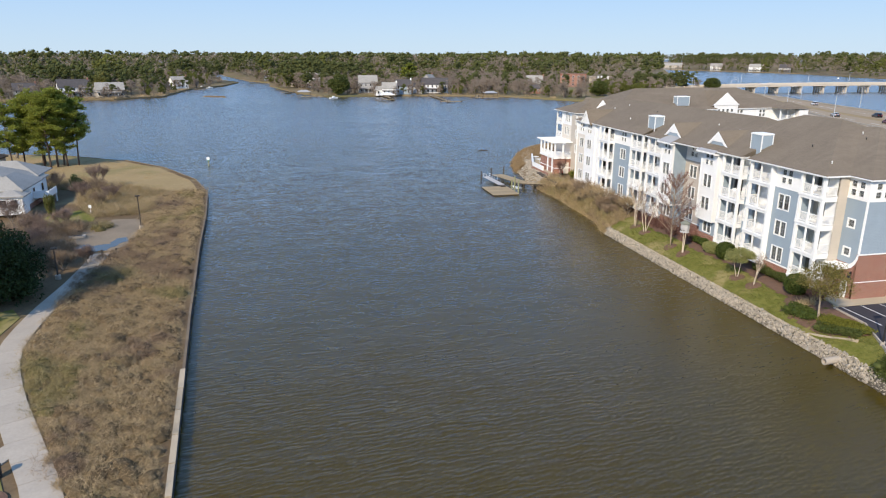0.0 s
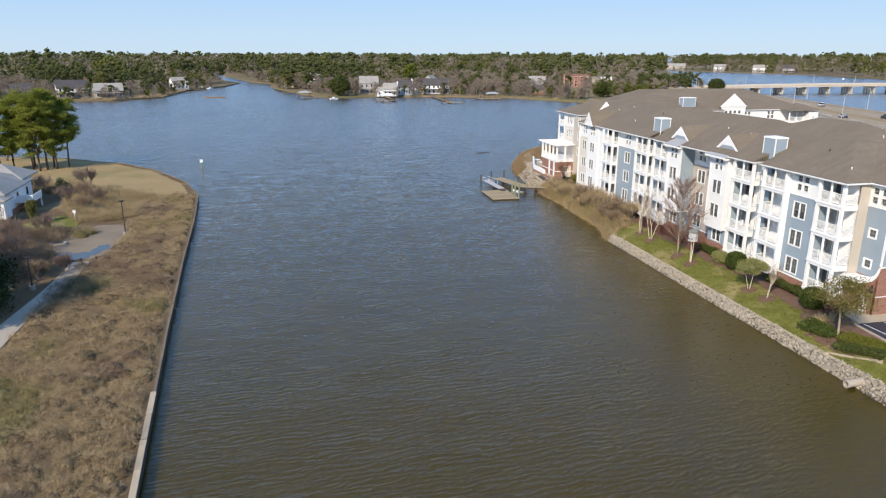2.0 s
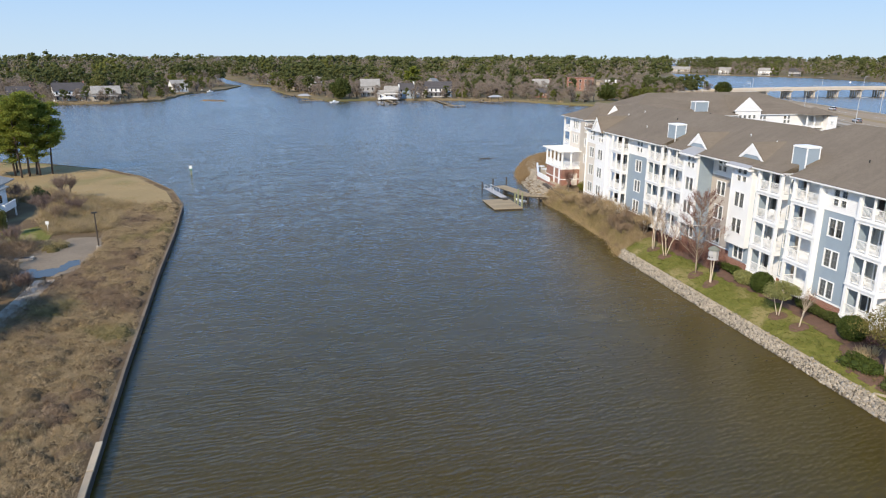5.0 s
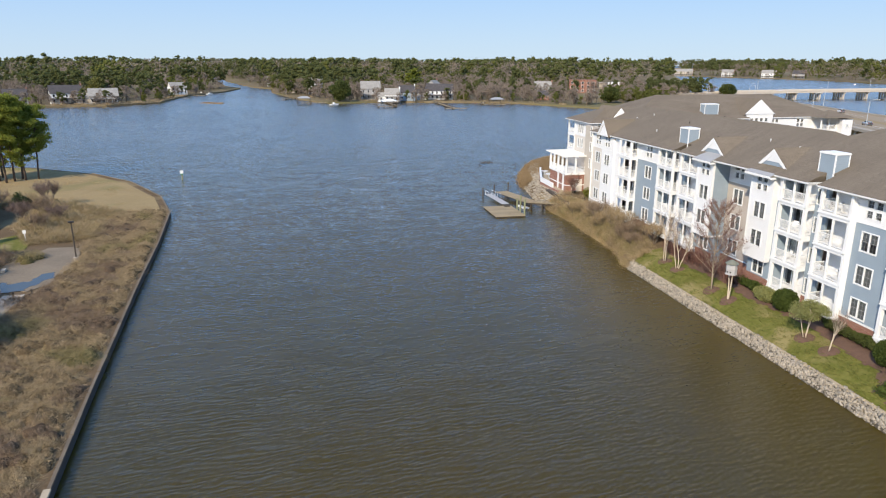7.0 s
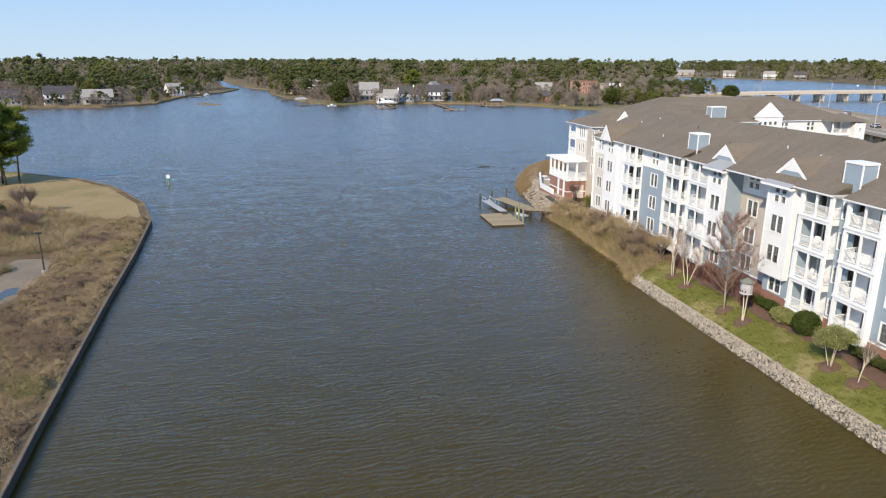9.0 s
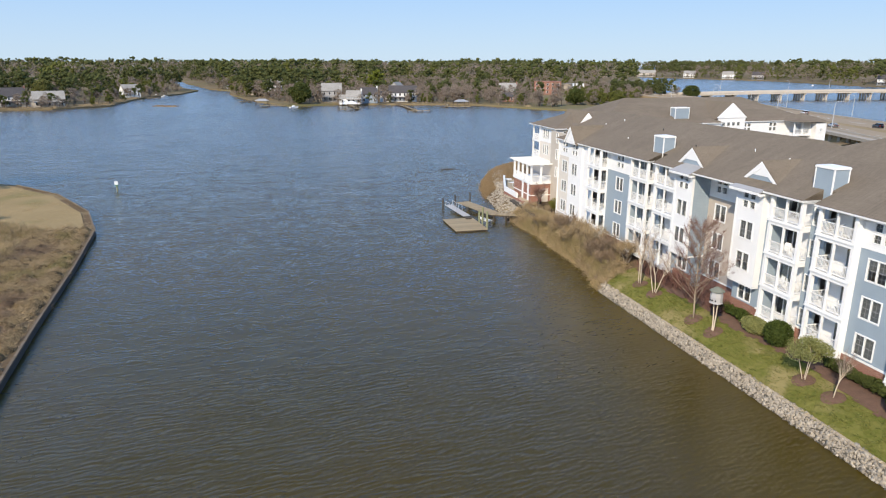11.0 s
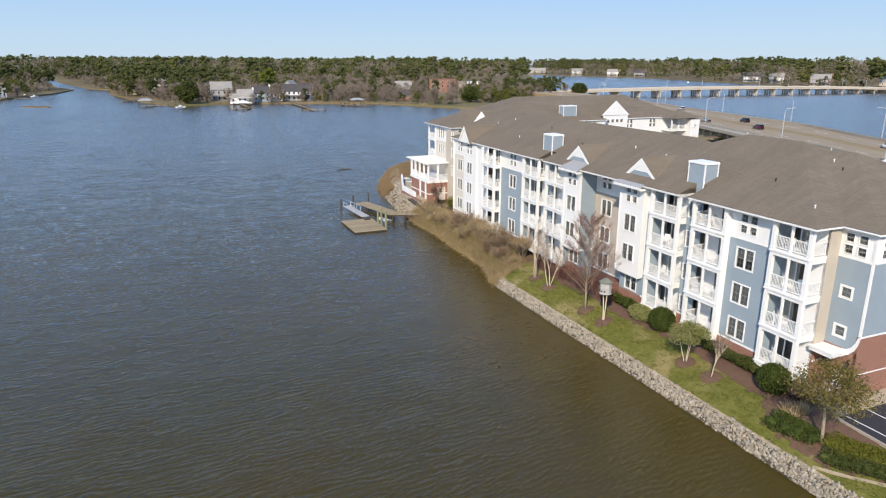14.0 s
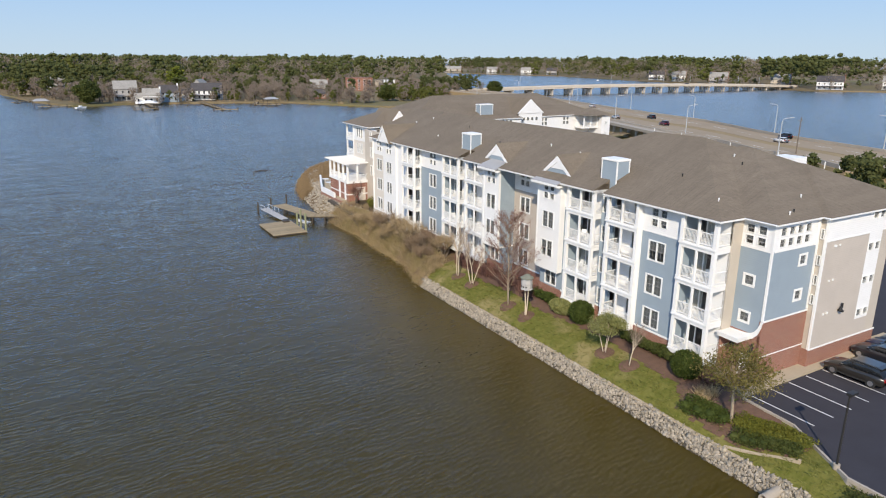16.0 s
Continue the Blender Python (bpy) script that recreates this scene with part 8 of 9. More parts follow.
def shore_dock(pts, label, shelter=None):
    ob = thing("timber_dock", pose(0, 0, 0), label, "dock", "docks on the far shore")
    for (x0, y0), (x1, y1) in zip(pts, pts[1:]):
        L = math.hypot(x1 - x0, y1 - y0)
        q = ((y1 - y0) / L * 0.9, -(x1 - x0) / L * 0.9)
        part("deck", Shape().strip([(x0 - q[0], y0 - q[1]), (x1 - q[0], y1 - q[1])], [(x0 + q[0], y0 + q[1]), (x1 + q[0], y1 + q[1])], 0.95, 1.2), DECKING, ob)
        for t in np.arange(0, 1.01, min(1, 4.0 / L)):
            for s in (-1, 1):
                x, y = x0 + (x1 - x0) * t + s * q[0], y0 + (y1 - y0) * t + s * q[1]
                part("piling", Shape().box(x - 0.14, x + 0.14, y - 0.14, y + 0.14, -1.0, 1.7), DARK_WOOD, ob)
    if shelter:
        x, y, rf = shelter
        part("shelter_roof", Shape().add([(x - 4, y - 3, 4.0), (x + 4, y - 3, 4.0), (x + 4, y + 3, 4.0), (x - 4, y + 3, 4.0), (x - 2, y, 5.2), (x + 2, y, 5.2)], [(0, 1, 5, 4), (1, 2, 5), (2, 3, 4, 5), (3, 0, 4), (3, 2, 1, 0)]), rf, ob)
        for a in (-3.7, 3.7):
            for b in (-2.7, 2.7):
                part("post", Shape().box(x + a - 0.12, x + a + 0.12, y + b - 0.12, y + b + 0.12, -1, 4.0), DARK_WOOD, ob)
    return ob


shore_dock([(66, 386), (60, 344), (48, 342)], "timber dock with a small boat lift", (56, 346, WHITE))
shore_dock([(96, 378), (86, 318)], "long timber dock out to a white platform")
shore_dock([(80, 316), (92, 313)], "white railed platform at the dock's end")
shore_dock([(124, 362), (116, 346), (128, 338)], "timber dock with a roofed boat shelter", (124, 342, TIN))
shore_dock([(30, 392), (12, 392)], "low timber dock with a shelter", (14, 394, TIN))
shore_dock([(18, 455), (6, 440)], "small timber dock on the inlet")
shore_dock([(-52, 522), (-42, 514)], "small timber dock across the inlet")
for x, y, rz, lab in ((30, 378, 20, "white motorboat moored off the shore"), (-44, 560, 60, "small white boat at the inlet"), (-38, 548, 40, "white boat with a low cabin"), (-166, 388, 10, "moored boat by the west shore"), (700, 560, 30, "distant white motorboat on the bay")):
    bt = thing("motorboat", pose(x, y, 0, 0, 0, rz), lab, "boat", "moored boats")
    part("hull", Shape().hull8([(-2.6, -0.7, -0.2), (2.2, -0.5, -0.2), (2.2, 0.5, -0.2), (-2.6, 0.7, -0.2)], [(-2.8, -1.1, 0.9), (3.2, -0.3, 1.1), (3.2, 0.3, 1.1), (-2.8, 1.1, 0.9)]), WHITE, bt)
    part("cabin", Shape().hull8([(-0.8, -0.7, 0.9), (1.0, -0.5, 0.95), (1.0, 0.5, 0.95), (-0.8, 0.7, 0.9)], [(-0.6, -0.6, 1.8), (0.4, -0.5, 1.8), (0.4, 0.5, 1.8), (-0.6, 0.6, 1.8)]), WHITE, bt)

# ---------- the white house on the west bank ----------
wh = thing("waterside_house", pose(-94.0, 81.5, 0.9, 0, 0, -6), "white raised house with grey hipped roofs and front steps", "house")
part("wall", Shape().box(-6.5, 6.2, -7.5, 7.5, 0, 4.1), WHITE_SIDING, wh)
part("foundation", Shape().box(-6.6, 6.3, -7.6, 7.6, -0.2, 0.9), BRICK, wh)


def small_hip(x0, x1, y0, y1, z, pitch=0.5):
    w, l = x1 - x0, y1 - y0
    k = min(w, l) / 2
    if w <= l:
        r0, r1 = (x0 + k, y0 + k, z + pitch * k), (x0 + k, y1 - k, z + pitch * k)
        fs = [(0, 1, 4), (1, 2, 5, 4), (2, 3, 5), (3, 0, 4, 5)]
    else:
        r0, r1 = (x0 + k, y0 + k, z + pitch * k), (x1 - k, y0 + k, z + pitch * k)
        fs = [(0, 1, 5, 4), (1, 2, 5), (2, 3, 4, 5), (3, 0, 4)]
    return Shape().add([(x0, y0, z), (x1, y0, z), (x1, y1, z), (x0, y1, z), r0, r1, (x0, y0, z - 0.2), (x1, y0, z - 0.2), (x1, y1, z - 0.2), (x0, y1, z - 0.2)], fs + [(0, 6, 7, 1), (1, 7, 8, 2), (2, 8, 9, 3), (3, 9, 6, 0), (9, 8, 7, 6)])


part("roof", small_hip(-7.0, 6.7, -8.0, 8.0, 4.2, 0.46), GREY_SHINGLE, wh)
part("roof", small_hip(0.6, 7.1, -8.6, 2.6, 4.28, 0.62), GREY_SHINGLE, wh)
part("roof", small_hip(-6.0, 6.0, 4.0, 13.0, 4.7, 0.5), GREY_SHINGLE, wh)
part("wing", Shape().box(-5.5, 4.5, 7.55, 12.5, 0, 4.2), WHITE_SIDING, wh)
part("bay", Shape().box(3.4, 7.4, -10.6, -7.55, 0.6, 3.6), WHITE_SIDING, wh)
part("bay_roof", small_hip(3.0, 7.8, -11.0, -7.0, 3.7, 0.35), GREY_SHINGLE, wh)
part("porch", Shape().box(-6.8, 3.0, -10.2, -7.62, 0.9, 1.3), WHITE, wh)
part("porch_roof", Shape().hull8([(-7.0, -10.5, 3.4), (3.3, -10.5, 3.4), (3.3, -7.55, 4.2), (-7.0, -7.55, 4.2)], [(-7.0, -10.5, 3.55), (3.3, -10.5, 3.55), (3.3, -7.55, 4.35), (-7.0, -7.55, 4.35)]), GREY_SHINGLE, wh)
part("gable", Shape().prism([(-7.2, 4.2), (-0.8, 4.2), (-4.0, 6.4)], lambda a, b, s: (a, -7.0 if s else -7.6, b)), WHITE_SIDING, wh)
part("gable_roof", Shape().prism([(-7.6, 4.15), (-0.4, 4.15), (-4.0, 6.65)], lambda a, b, s: (a, 0.0 if s else -7.0, b)), GREY_SHINGLE, wh)
for x in (-6.6, -3.4, -0.4, 2.8):
    part("post", Shape().box(x - 0.12, x + 0.12, -10.1, -9.86, 1.3, 3.45), WHITE, wh)
for k in range(6):
    part("step", Shape().box(-3.6, -0.4, -10.5 - 0.34 * k, -10.21 - 0.3 * k, 0.0, 1.1 - 0.18 * k), BRICK, wh)
for x in (-3.8, -0.35):
    part("stair_rail", Shape().tube([(x, -10.2, 2.2), (x, -12.3, 1.1), (x, -12.3, 0.1)], 0.06, 6).tube([(x, -10.2, 1.2), (x, -10.2, 2.2)], 0.06, 6), WHITE, wh)
part("deck", Shape().box(6.4, 9.0, -2.0, 3.0, 1.6, 1.8), WHITE, wh)
part("deck_rail", Shape().box(8.9, 9.0, -2.0, 3.0, 1.8, 2.8).box(6.5, 8.9, -2.0, -1.9, 1.8, 2.8), WHITE, wh)
for y in (-1.9, 2.9):
    part("deck_post", Shape().box(8.7, 8.9, y - 0.1, y + 0.1, -0.1, 1.6), WHITE, wh)
for x, y0, z in ((-5.2, -7.56, 1.9), (1.4, -7.56, 1.9), (4.6, -10.66, 1.7), (6.2, -10.66, 1.7)):
    wn = part("window", Shape().box(x - 0.6, x + 0.6, y0 - 0.08, y0 - 0.005, z, z + 1.5), WHITE, wh)
    part("pane", Shape().box(x - 0.48, x + 0.48, y0 - 0.1, y0 - 0.085, z + 0.1, z + 1.4), CAR_GLASS, wn)
for y in (-5.0, -0.5, 4.5):
    wn = part("window", Shape().box(6.21, 6.29, y - 0.6, y + 0.6, 1.8, 3.3), WHITE, wh)
    part("pane", Shape().box(6.295, 6.31, y - 0.48, y + 0.48, 1.9, 3.2), CAR_GLASS, wn)
wn = part("window", Shape().box(-4.5, -3.5, -7.68, -7.605, 4.7, 5.5), WHITE, wh)
part("pane", Shape().box(-4.35, -3.65, -7.7, -7.685, 4.8, 5.4), CAR_GLASS, wn)
sh2 = thing("grey_cottage", pose(-108, 124, 0.9, 0, 0, -12), "low grey cottage with dark roof among the pines", "house")
part("wall", Shape().box(-6, 6, -4, 4, 0, 3.2), GREY_SIDING, sh2)
part("roof", small_hip(-6.5, 6.5, -4.5, 4.5, 3.3), DARK_SHINGLE, sh2)
for x in (-3.5, 0, 3.5):
    part("window", Shape().box(x - 0.6, x + 0.6, -4.08, -4.005, 1.2, 2.5), CAR_GLASS, sh2)

# driftwood in the creek
drift = thing("driftwood", pose(16.5, 121.5, 0.3), "dark waterlogged branch floating in the creek", "branch")
part("limb", Shape().tube([(0, 0, -0.1), (1.6, 0.2, 0.12), (3.2, -0.1, 0.05), (4.8, -0.3, -0.08)], [0.13, 0.12, 0.09, 0.05], 7), DARK_WOOD, drift)
for x, y, z, dx in ((0.8, 0.1, 0.05, -0.5), (1.7, 0.15, 0.1, 0.4), (3.0, -0.1, 0.05, 0.5)):
    part("twig", Shape().tube([(x, y, z), (x + dx * 0.6, y + 0.3, z + 0.35), (x + dx, y + 0.4, z + 0.55)], [0.06, 0.04, 0.02], 5), DARK_WOOD, drift)
snag = solid("snag", Shape().tube([(0, 0, -0.6), (0.05, 0, 0.2), (0.2, 0.1, 0.55)], [0.14, 0.12, 0.06], 7), DARK_WOOD, "dark broken stump standing in the water", "stump", m=pose(28.7, 118.8, 0.3))

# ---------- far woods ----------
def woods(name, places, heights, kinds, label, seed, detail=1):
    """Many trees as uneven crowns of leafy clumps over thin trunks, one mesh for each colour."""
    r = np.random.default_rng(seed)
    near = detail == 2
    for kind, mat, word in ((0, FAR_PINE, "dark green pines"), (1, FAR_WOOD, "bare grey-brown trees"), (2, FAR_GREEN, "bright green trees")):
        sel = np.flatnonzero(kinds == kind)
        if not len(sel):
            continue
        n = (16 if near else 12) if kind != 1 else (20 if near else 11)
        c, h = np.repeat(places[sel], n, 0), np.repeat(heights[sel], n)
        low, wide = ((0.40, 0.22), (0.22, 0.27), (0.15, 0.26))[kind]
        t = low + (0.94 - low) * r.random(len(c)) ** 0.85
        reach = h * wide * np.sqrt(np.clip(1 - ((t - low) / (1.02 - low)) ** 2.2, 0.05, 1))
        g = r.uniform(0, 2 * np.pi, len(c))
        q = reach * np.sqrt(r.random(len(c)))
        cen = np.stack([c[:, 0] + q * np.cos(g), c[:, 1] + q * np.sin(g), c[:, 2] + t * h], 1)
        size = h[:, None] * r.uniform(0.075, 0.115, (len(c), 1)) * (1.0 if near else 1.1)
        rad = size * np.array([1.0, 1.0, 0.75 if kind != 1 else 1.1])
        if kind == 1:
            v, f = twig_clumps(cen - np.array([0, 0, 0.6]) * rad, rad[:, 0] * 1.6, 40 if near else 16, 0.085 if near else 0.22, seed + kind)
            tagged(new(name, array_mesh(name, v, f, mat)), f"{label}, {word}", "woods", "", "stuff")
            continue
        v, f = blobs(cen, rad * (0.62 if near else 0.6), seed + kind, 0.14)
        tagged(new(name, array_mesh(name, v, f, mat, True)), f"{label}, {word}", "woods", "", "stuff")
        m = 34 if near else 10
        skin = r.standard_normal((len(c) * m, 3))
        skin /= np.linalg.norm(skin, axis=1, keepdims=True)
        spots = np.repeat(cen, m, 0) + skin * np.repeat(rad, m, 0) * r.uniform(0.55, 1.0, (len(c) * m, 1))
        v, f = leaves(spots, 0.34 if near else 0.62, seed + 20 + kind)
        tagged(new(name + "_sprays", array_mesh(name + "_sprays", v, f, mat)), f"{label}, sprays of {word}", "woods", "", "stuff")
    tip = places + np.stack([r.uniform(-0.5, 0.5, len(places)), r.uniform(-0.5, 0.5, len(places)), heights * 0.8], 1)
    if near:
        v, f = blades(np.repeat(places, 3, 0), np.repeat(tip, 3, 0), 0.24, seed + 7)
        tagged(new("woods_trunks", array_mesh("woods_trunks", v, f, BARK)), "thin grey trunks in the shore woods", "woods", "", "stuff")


def plant(poly, n, seed, lo, hi, mix, z=1.2, clear=(), front=None, bare=0.74):
    """Places, heights and kinds of trees in a polygon; front: lower and barer up to that y."""
    p = scatter(poly, n, seed)
    for x, y, rad in clear:
        p = p[np.hypot(p[:, 0] - x, p[:, 1] - y) > rad]
    r = np.random.default_rng(seed + 1)
    patch = np.array([noise.noise(Vector((x * 0.012, y * 0.012, seed))) for x, y in p])
    u = r.random(len(p)) + patch * 1.5
    near = np.clip((front - p[:, 1]) / 60.0, 0, 1) if front else np.zeros(len(p))
    u = np.where(r.random(len(p)) < near * 0.75, mix[0] + 0.01, u)
    kinds = np.where(u < mix[0], 0, np.where(u < mix[0] + mix[1], 1, 2))
    h = lo + (hi - lo) * r.random(len(p))
    h = h * np.where(kinds == 0, 1.0, bare) * (1 - 0.16 * patch) * (1 - 0.3 * near)
    return np.column_stack([p, np.full(len(p), z)]), h, kinds


HOUSE_SPOTS = [(o.matrix_basis.translation.x, o.matrix_basis.translation.y, 11.0) for o in scene.objects if o.name.split(".")[0] in ("house", "brick_flats", "flat_hall")]
FRONT_SPOTS = [(x - dx * k, y - dy * k, 5.0) for x, y, _ in HOUSE_SPOTS for dx, dy, k in ((0.4, 0.92, 13),)]
CLEAR = HOUSE_SPOTS + FRONT_SPOTS + [(x - 0.53 * k, y - 0.85 * k, 13.0) for x, y in ((258, 460), (286, 466)) for k in range(0, 150, 10)]
SHORE_E = [(24, 640), (20, 560), (25, 450), (36, 404), (66, 402), (118, 380), (146, 362), (160, 326), (172, 300), (190, 330), (240, 400), (300, 430), (320, 450), (240, 520), (150, 540), (60, 640)]
SHORE_W = [(-420, 370), (-300, 384), (-165, 410), (-124, 420), (-100, 416), (-78, 440), (-64, 522), (-32, 590), (-14, 660), (-40, 700), (-120, 560), (-200, 520), (-420, 500)]
woods("shore_woods", *plant(SHORE_E, 760, 101, 14, 23, (0.42, 0.48), clear=CLEAR, front=500), "mixed winter woods behind the far shore", 102, 2)
woods("shore_woods", *plant(SHORE_W, 560, 111, 14, 23, (0.36, 0.60), clear=CLEAR, front=500), "mixed winter woods on the west shore", 112, 2)
woods("inlet_woods", *plant([(15, 470), (30, 452), (40, 640), (26, 700), (10, 690), (22, 640), (14, 563)], 90, 105, 9, 18, (0.45, 0.5)), "mixed winter woods by the inlet", 106, 2)
woods("back_woods", *plant([(12, 690), (46, 640), (70, 1400), (2, 1400), (0, 900)], 240, 107, 12, 24, (0.45, 0.5)), "winter woods beside the inlet", 108)
# inland and distant bare trees: hardwoods whose grey also stands in for haze
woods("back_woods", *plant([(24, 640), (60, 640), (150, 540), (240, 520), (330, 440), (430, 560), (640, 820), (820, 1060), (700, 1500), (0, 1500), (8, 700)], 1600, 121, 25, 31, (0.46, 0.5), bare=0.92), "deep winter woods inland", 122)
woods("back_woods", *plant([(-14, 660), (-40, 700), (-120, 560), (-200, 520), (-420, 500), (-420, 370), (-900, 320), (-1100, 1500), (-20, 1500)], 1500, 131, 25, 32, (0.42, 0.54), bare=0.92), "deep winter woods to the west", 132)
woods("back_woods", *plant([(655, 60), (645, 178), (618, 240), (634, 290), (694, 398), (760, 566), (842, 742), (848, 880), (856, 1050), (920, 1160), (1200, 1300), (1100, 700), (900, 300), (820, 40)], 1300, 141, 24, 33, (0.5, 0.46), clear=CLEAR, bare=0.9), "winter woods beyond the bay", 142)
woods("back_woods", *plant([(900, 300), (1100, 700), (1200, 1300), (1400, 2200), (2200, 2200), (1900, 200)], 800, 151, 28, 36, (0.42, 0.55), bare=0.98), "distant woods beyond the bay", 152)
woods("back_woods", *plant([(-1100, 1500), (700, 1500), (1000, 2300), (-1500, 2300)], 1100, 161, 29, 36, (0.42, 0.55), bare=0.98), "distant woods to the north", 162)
SHORE_STRIP = [(26, 560), (29, 450), (38, 398), (65, 399), (118, 376), (145, 357), (158, 322), (170, 300), (186, 322), (164, 352), (150, 372), (122, 390), (68, 410), (40, 410), (36, 450), (34, 560)]
woods("shore_thicket", *plant(SHORE_STRIP, 190, 251, 5, 10, (0.1, 0.75), clear=[(x, y, 8.0) for x, y, _ in HOUSE_SPOTS]), "low thicket along the far shore", 252, 2)
WEST_STRIP = [(-165, 400), (-122, 410), (-100, 408), (-74, 428), (-58, 515), (-30, 580), (-36, 586), (-66, 524), (-82, 444), (-102, 420), (-124, 424), (-165, 414)]
woods("shore_thicket", *plant(WEST_STRIP, 150, 261, 5, 11, (0.15, 0.78), clear=[(x, y, 8.0) for x, y, _ in HOUSE_SPOTS]), "low thicket along the west shore", 262, 2)
BAY_STRIP = [(657, 178), (614, 238), (629, 288), (690, 396), (756, 563), (838, 739), (843, 879), (849, 1050), (872, 1050), (868, 879), (862, 739), (780, 556), (712, 388), (654, 280), (640, 240), (674, 190)]
woods("shore_thicket", *plant(BAY_STRIP, 330, 271, 7, 13, (0.35, 0.55), clear=[(x - 6, y, 9.0) for x, y, _ in HOUSE_SPOTS]), "low thicket along the far bay shore", 272)
spots = np.array([(x - 0.4 * k + 0.92 * s, y - 0.92 * k - 0.4 * s, 1.2) for x, y, _ in HOUSE_SPOTS if y > 200 for k, s in ((9.5, -8.0), (11.0, 5.5), (8.5, 10.5))])
woods("yard_trees", spots, np.random.default_rng(175).uniform(6.5, 11.0, len(spots)), np.where(np.arange(len(spots)) % 5 == 0, 0, 1), "small winter trees before the shore houses", 176, 2)
woods("roadside_woods", *plant([(60, -60), (84, -60), (92, 0), (97, 20), (84, 24), (70, 10), (56, -8)], 80, 171, 7.5, 11, (0.6, 0.1)), "pines between the lot and the road", 172, 2)
woods("roadside_woods", *plant([(262, 345), (296, 345), (306, 380), (282, 420), (230, 390), (196, 340), (204, 300), (236, 316)], 210, 181, 8, 15, (0.12, 0.85)), "trees at the bridge approach", 182, 2)
pine_tree("pine_tree", pose(102, 445, 1.2), 21, "broad dark pine behind the white house", 190, 7.5, 0.4, pads=40, needles=60, needle_size=0.4)
leafy_tree("evergreen_tree", pose(38, 396, 1.2), 14.5, (7.5, 7.5, 6.5), 7.2, "broad green evergreen at the shore", HEDGE_LEAF, BARK, 9000, 0.55, 191, 1, 30, 0.4)
leafy_tree("evergreen_tree", pose(196, 326, 1.2), 10.5, (6.5, 6.5, 4.8), 5.2, "dark green tree at the shore's end", HEDGE_LEAF, BARK, 6000, 0.5, 192, 1, 26, 0.3)
leafy_tree("evergreen_tree", pose(-108, 446, 1.2), 17.0, (6.0, 6.0, 6.5), 9.5, "olive-green pine behind the low house", OLIVE_LEAF, BARK, 6000, 0.5, 193, 1, 26, 0.3)
leafy_tree("evergreen_tree", pose(298, 336, 1.2), 12.5, (6.5, 6.5, 4.6), 7.0, "dark rounded tree at the bridge end", HEDGE_LEAF, BARK, 6000, 0.5, 194, 1, 26, 0.3)
c = np.column_stack([np.array([(x, y) for x, y in scatter([(24, 560), (28, 450), (38, 393), (65, 396), (118, 373), (143, 355), (155, 321), (165, 297), (170, 300), (160, 326), (146, 360), (118, 379), (66, 402), (36, 404), (32, 450), (30, 560)], 500, 195)]), ])
v, f = tufts(np.column_stack([c, np.full(len(c), 1.2)]), np.full(len(c), 1.6), 0.9, 16, 0.09, 196)
tagged(new("shore_shrubs", array_mesh("shore_shrubs", v, f, BRUSH)), "low brown shrubs along the far shore", "shrub", "", "stuff")
c = scatter([(-165, 396), (-122, 406), (-100, 404), (-72, 424), (-56, 513), (-60, 520), (-80, 440), (-102, 416), (-124, 418), (-165, 408)], 400, 197)
v, f = tufts(np.column_stack([c, np.full(len(c), 1.1)]), np.full(len(c), 1.8), 1.0, 16, 0.09, 198)
tagged(new("shore_shrubs", array_mesh("shore_shrubs", v, f, BRUSH)), "low brown marsh shrubs on the west shore", "shrub", "", "stuff")
c = scatter([(-48, 424), (-42, 419), (-35, 412), (-33, 414), (-39, 421), (-46, 427)], 60, 199)
v, f = tufts(np.column_stack([c, np.full(len(c), 0.4)]), np.full(len(c), 0.9), 0.7, 16, 0.08, 200)
tagged(new("islet_grass", array_mesh("islet_grass", v, f, REED)), "reddish dead grass on the islet", "grass", "", "stuff")

# ---------- stones of the revetment, last ----------
revetment = thing("revetment", SITE, "pale angular stones piled along the lawn edge", "revetment", kind="structure")
ys = np.arange(-60, 37.1, 1.0)
toe = Shape()
toe.v = [(shore_x(y) + o, y, site_z(shore_x(y) + o, y) + 0.035) for y in ys for o in (-1.2, -0.4, 0.25, 0.7, 1.1)]
toe.f = [(i * 5 + k, i * 5 + k + 1, (i + 1) * 5 + k + 1, (i + 1) * 5 + k) for i in range(len(ys) - 1) for k in range(4)]
part("toe", toe, WET_SHADE_ROCK, revetment, "dark wet ground under the stones")


def hull_stone(seed):
    """An angular block: the hull of a few points on an uneven ball."""
    r = np.random.default_rng(seed)
    bm = bmesh.new()
    p = r.standard_normal((11, 3))
    p = p / np.linalg.norm(p, axis=1, keepdims=True) * r.uniform(0.8, 1.15, (11, 1)) * np.array([1.0, r.uniform(0.65, 1.0), r.uniform(0.5, 0.8)])
    for q in p:
        bm.verts.new(q)
    bmesh.ops.convex_hull(bm, input=bm.verts)
    bmesh.ops.delete(bm, geom=[v for v in bm.verts if not v.link_faces], context="VERTS")
    bmesh.ops.triangulate(bm, faces=bm.faces)
    bm.verts.index_update()
    v, f = np.array([v.co[:] for v in bm.verts]), np.array([[v.index for v in f.verts] for f in bm.faces])
    bm.free()
    return v, f


BLOCKS = [hull_stone(300 + k) for k in range(12)]
stones = [array_mesh("stone", v, f, ROCK) for v, f in BLOCKS]
r = np.random.default_rng(310)


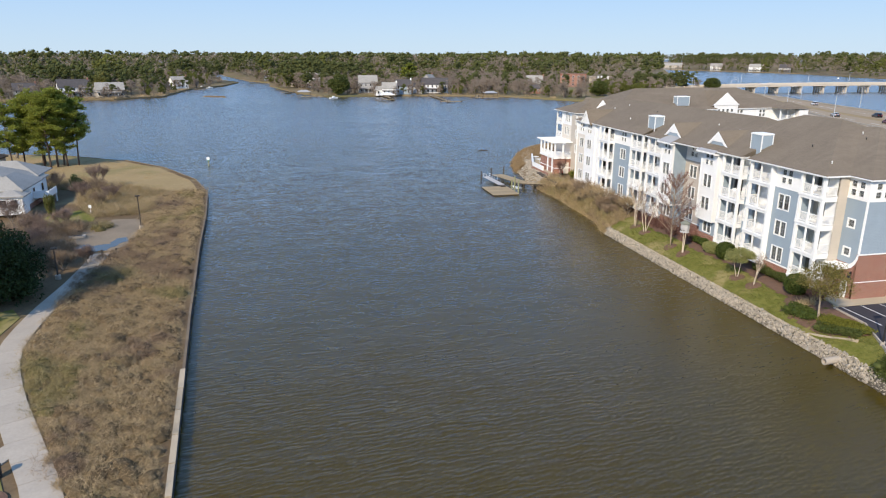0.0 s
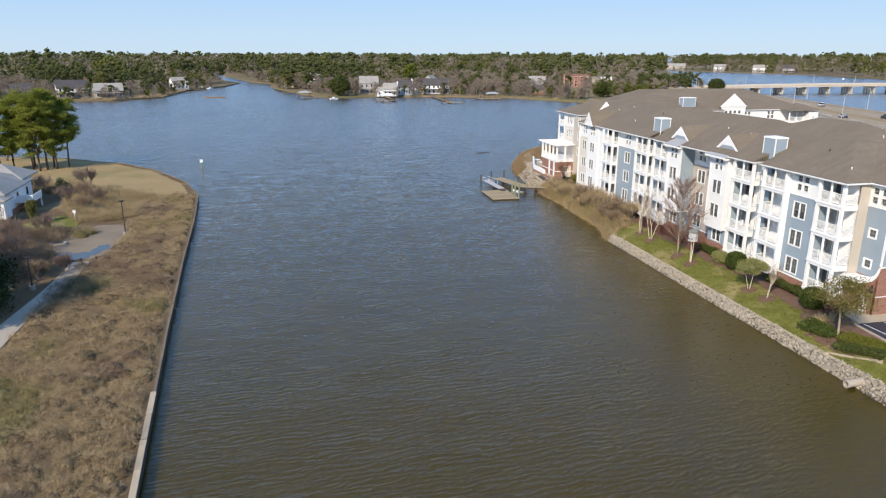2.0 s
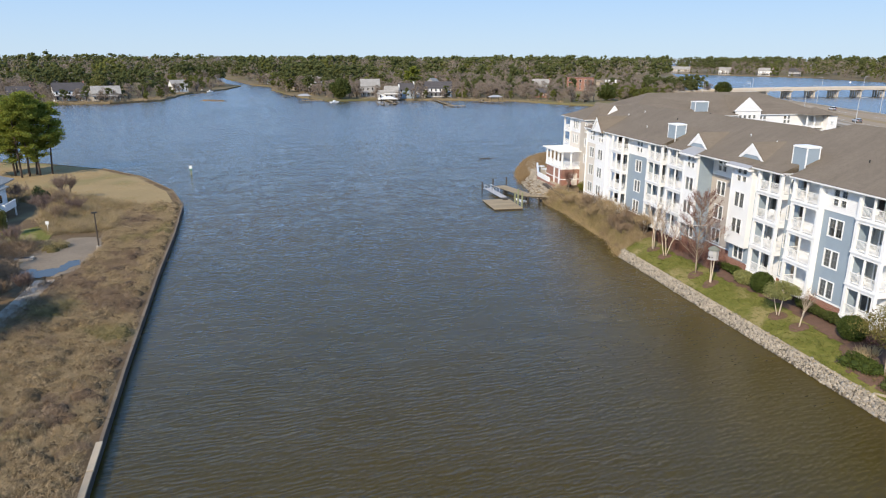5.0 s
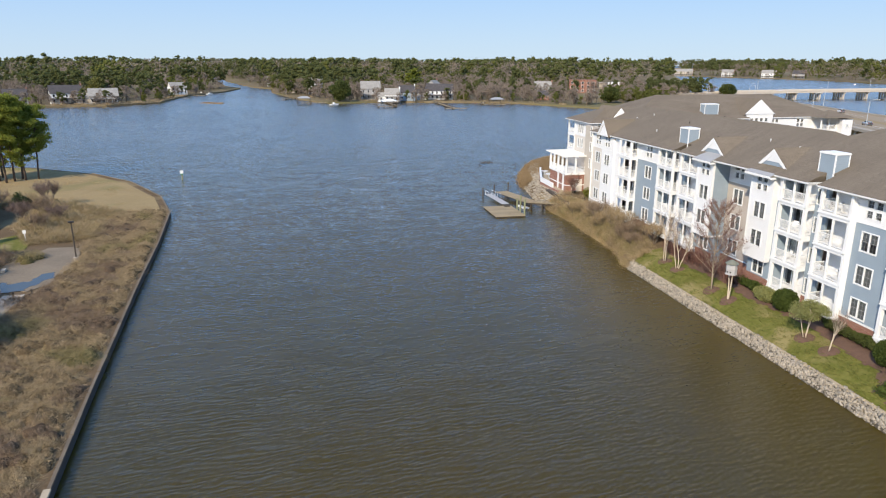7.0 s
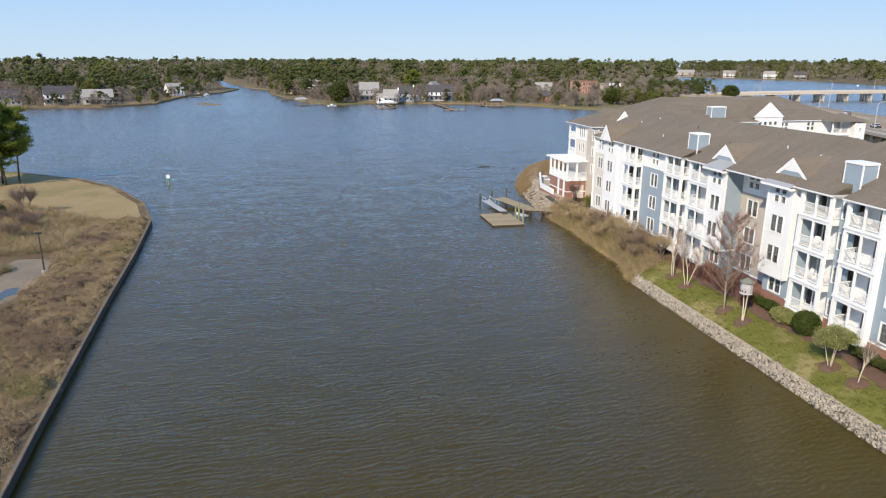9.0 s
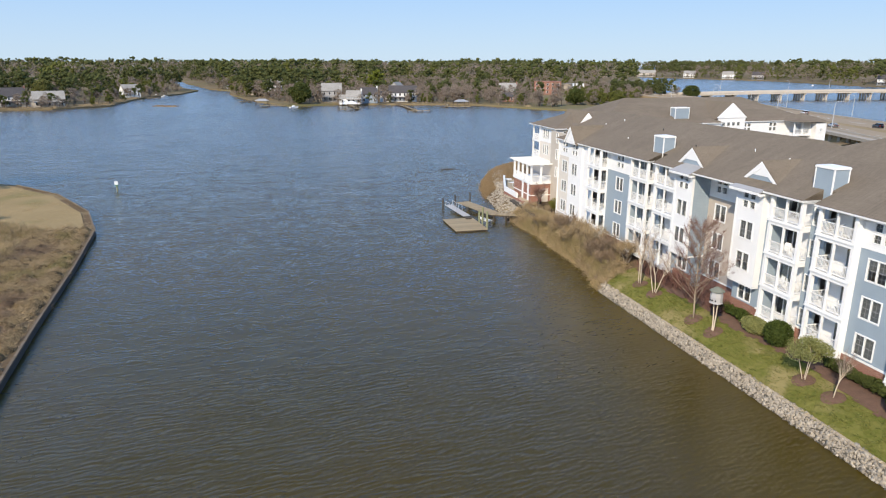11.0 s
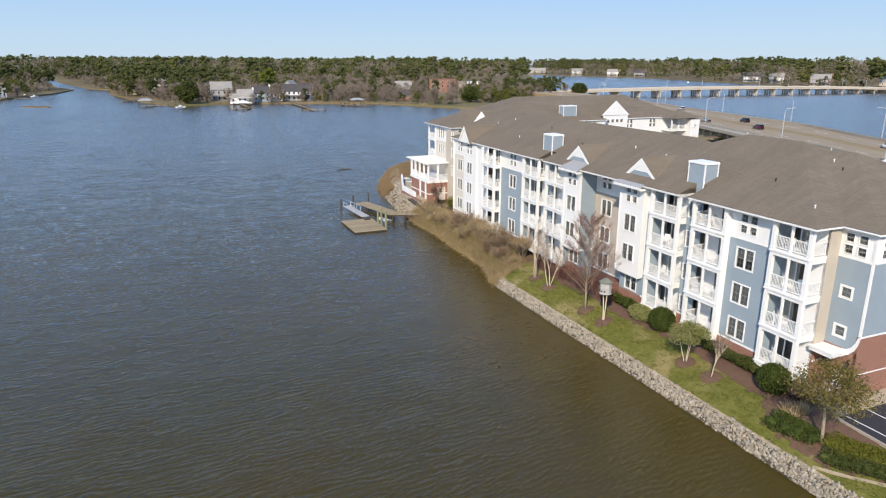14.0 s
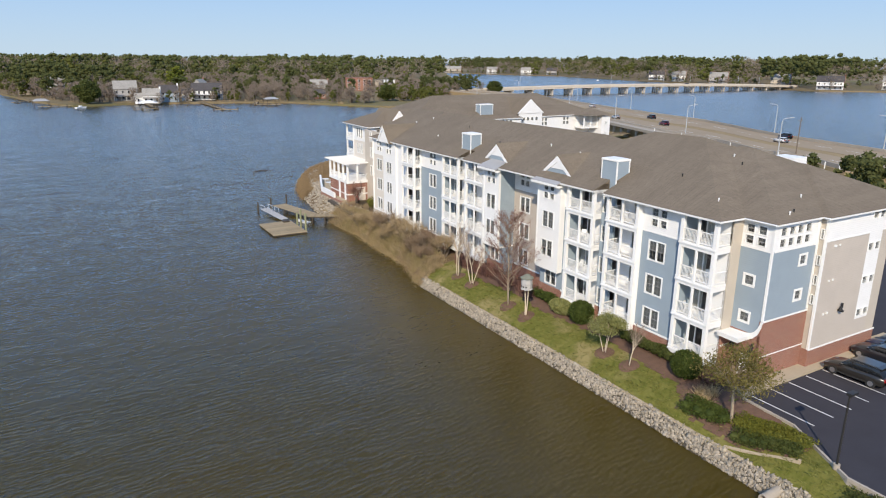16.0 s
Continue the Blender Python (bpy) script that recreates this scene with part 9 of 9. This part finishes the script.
def stone_place(y, lo=0.5, hi=1.22):
    x = shore_x(y) + r.uniform(lo, hi)
    return x, site_z(x, y) + r.uniform(-0.08, 0.08), 0.085 + 0.15 * r.random() ** 1.8


def stone_heap(name, rows, material):
    """Many loose stones in one mesh."""
    vs, fs, n = [], [], 0
    for x, y, z, s in rows:
        v, f = BLOCKS[int(r.integers(0, len(BLOCKS)))]
        turn = np.array(Euler(tuple(r.uniform(0, 6.28, 3))).to_matrix())
        vs.append((v * (s * r.uniform(0.8, 1.25, 3))) @ turn.T + np.array([x, y, z]))
        fs.append(f + n)
        n += len(v)
    return array_mesh(name, np.concatenate(vs), np.concatenate(fs), material)


for k in range(300):
    y = r.uniform(-14.0, 4.0)
    x, z, s = stone_place(y)
    ob = part("stone", stones[k % 12], None, revetment)
    ob.matrix_basis = Matrix.LocRotScale((x, y, z), Euler(tuple(r.uniform(0, 6.28, 3))), Vector((s, s * r.uniform(0.8, 1.25), s)))
rows = []
for y in np.concatenate([r.uniform(-60, -14, 2600), r.uniform(-14, 4, 2200), r.uniform(4, 36.8, 4600)]):
    x, z, s = stone_place(y)
    rows.append((x, y, z, s))
rest = part("stone_heap", stone_heap("stone_heap", rows, ROCK), None, revetment)
tagged(rest, "pale angular stones", kind="stuff")
# row of dark stones: wet at the waterline, shaded base put into colour
rows = []
for y in r.uniform(-40, 36.8, 1500):
    x, z, s = stone_place(y, 0.3, 0.6)
    rows.append((x, y, z, s))
rest = part("wet_stones", stone_heap("wet_stones", rows, WET_SHADE_ROCK), None, revetment)
tagged(rest, "stones at the waterline, dark as wet and as shade", kind="stuff")
cen, rad = [], []
for y in r.uniform(66, 112, 1700):
    x = shore_x(y) + r.uniform(0.5, 4.6)
    s = r.uniform(0.1, 0.3)
    cen.append((x, y, site_z(x, y) + 0.05))
    rad.append((s, s * r.uniform(0.8, 1.2), s * 0.6))
v, f = blobs(np.array(cen), np.array(rad), 312, 0.22)
tagged(new("bank_rubble", array_mesh("bank_rubble", v, f, ROCK)), "pale rubble stones on the bank below the deck", "rubble", "", "stuff").matrix_basis = SITE
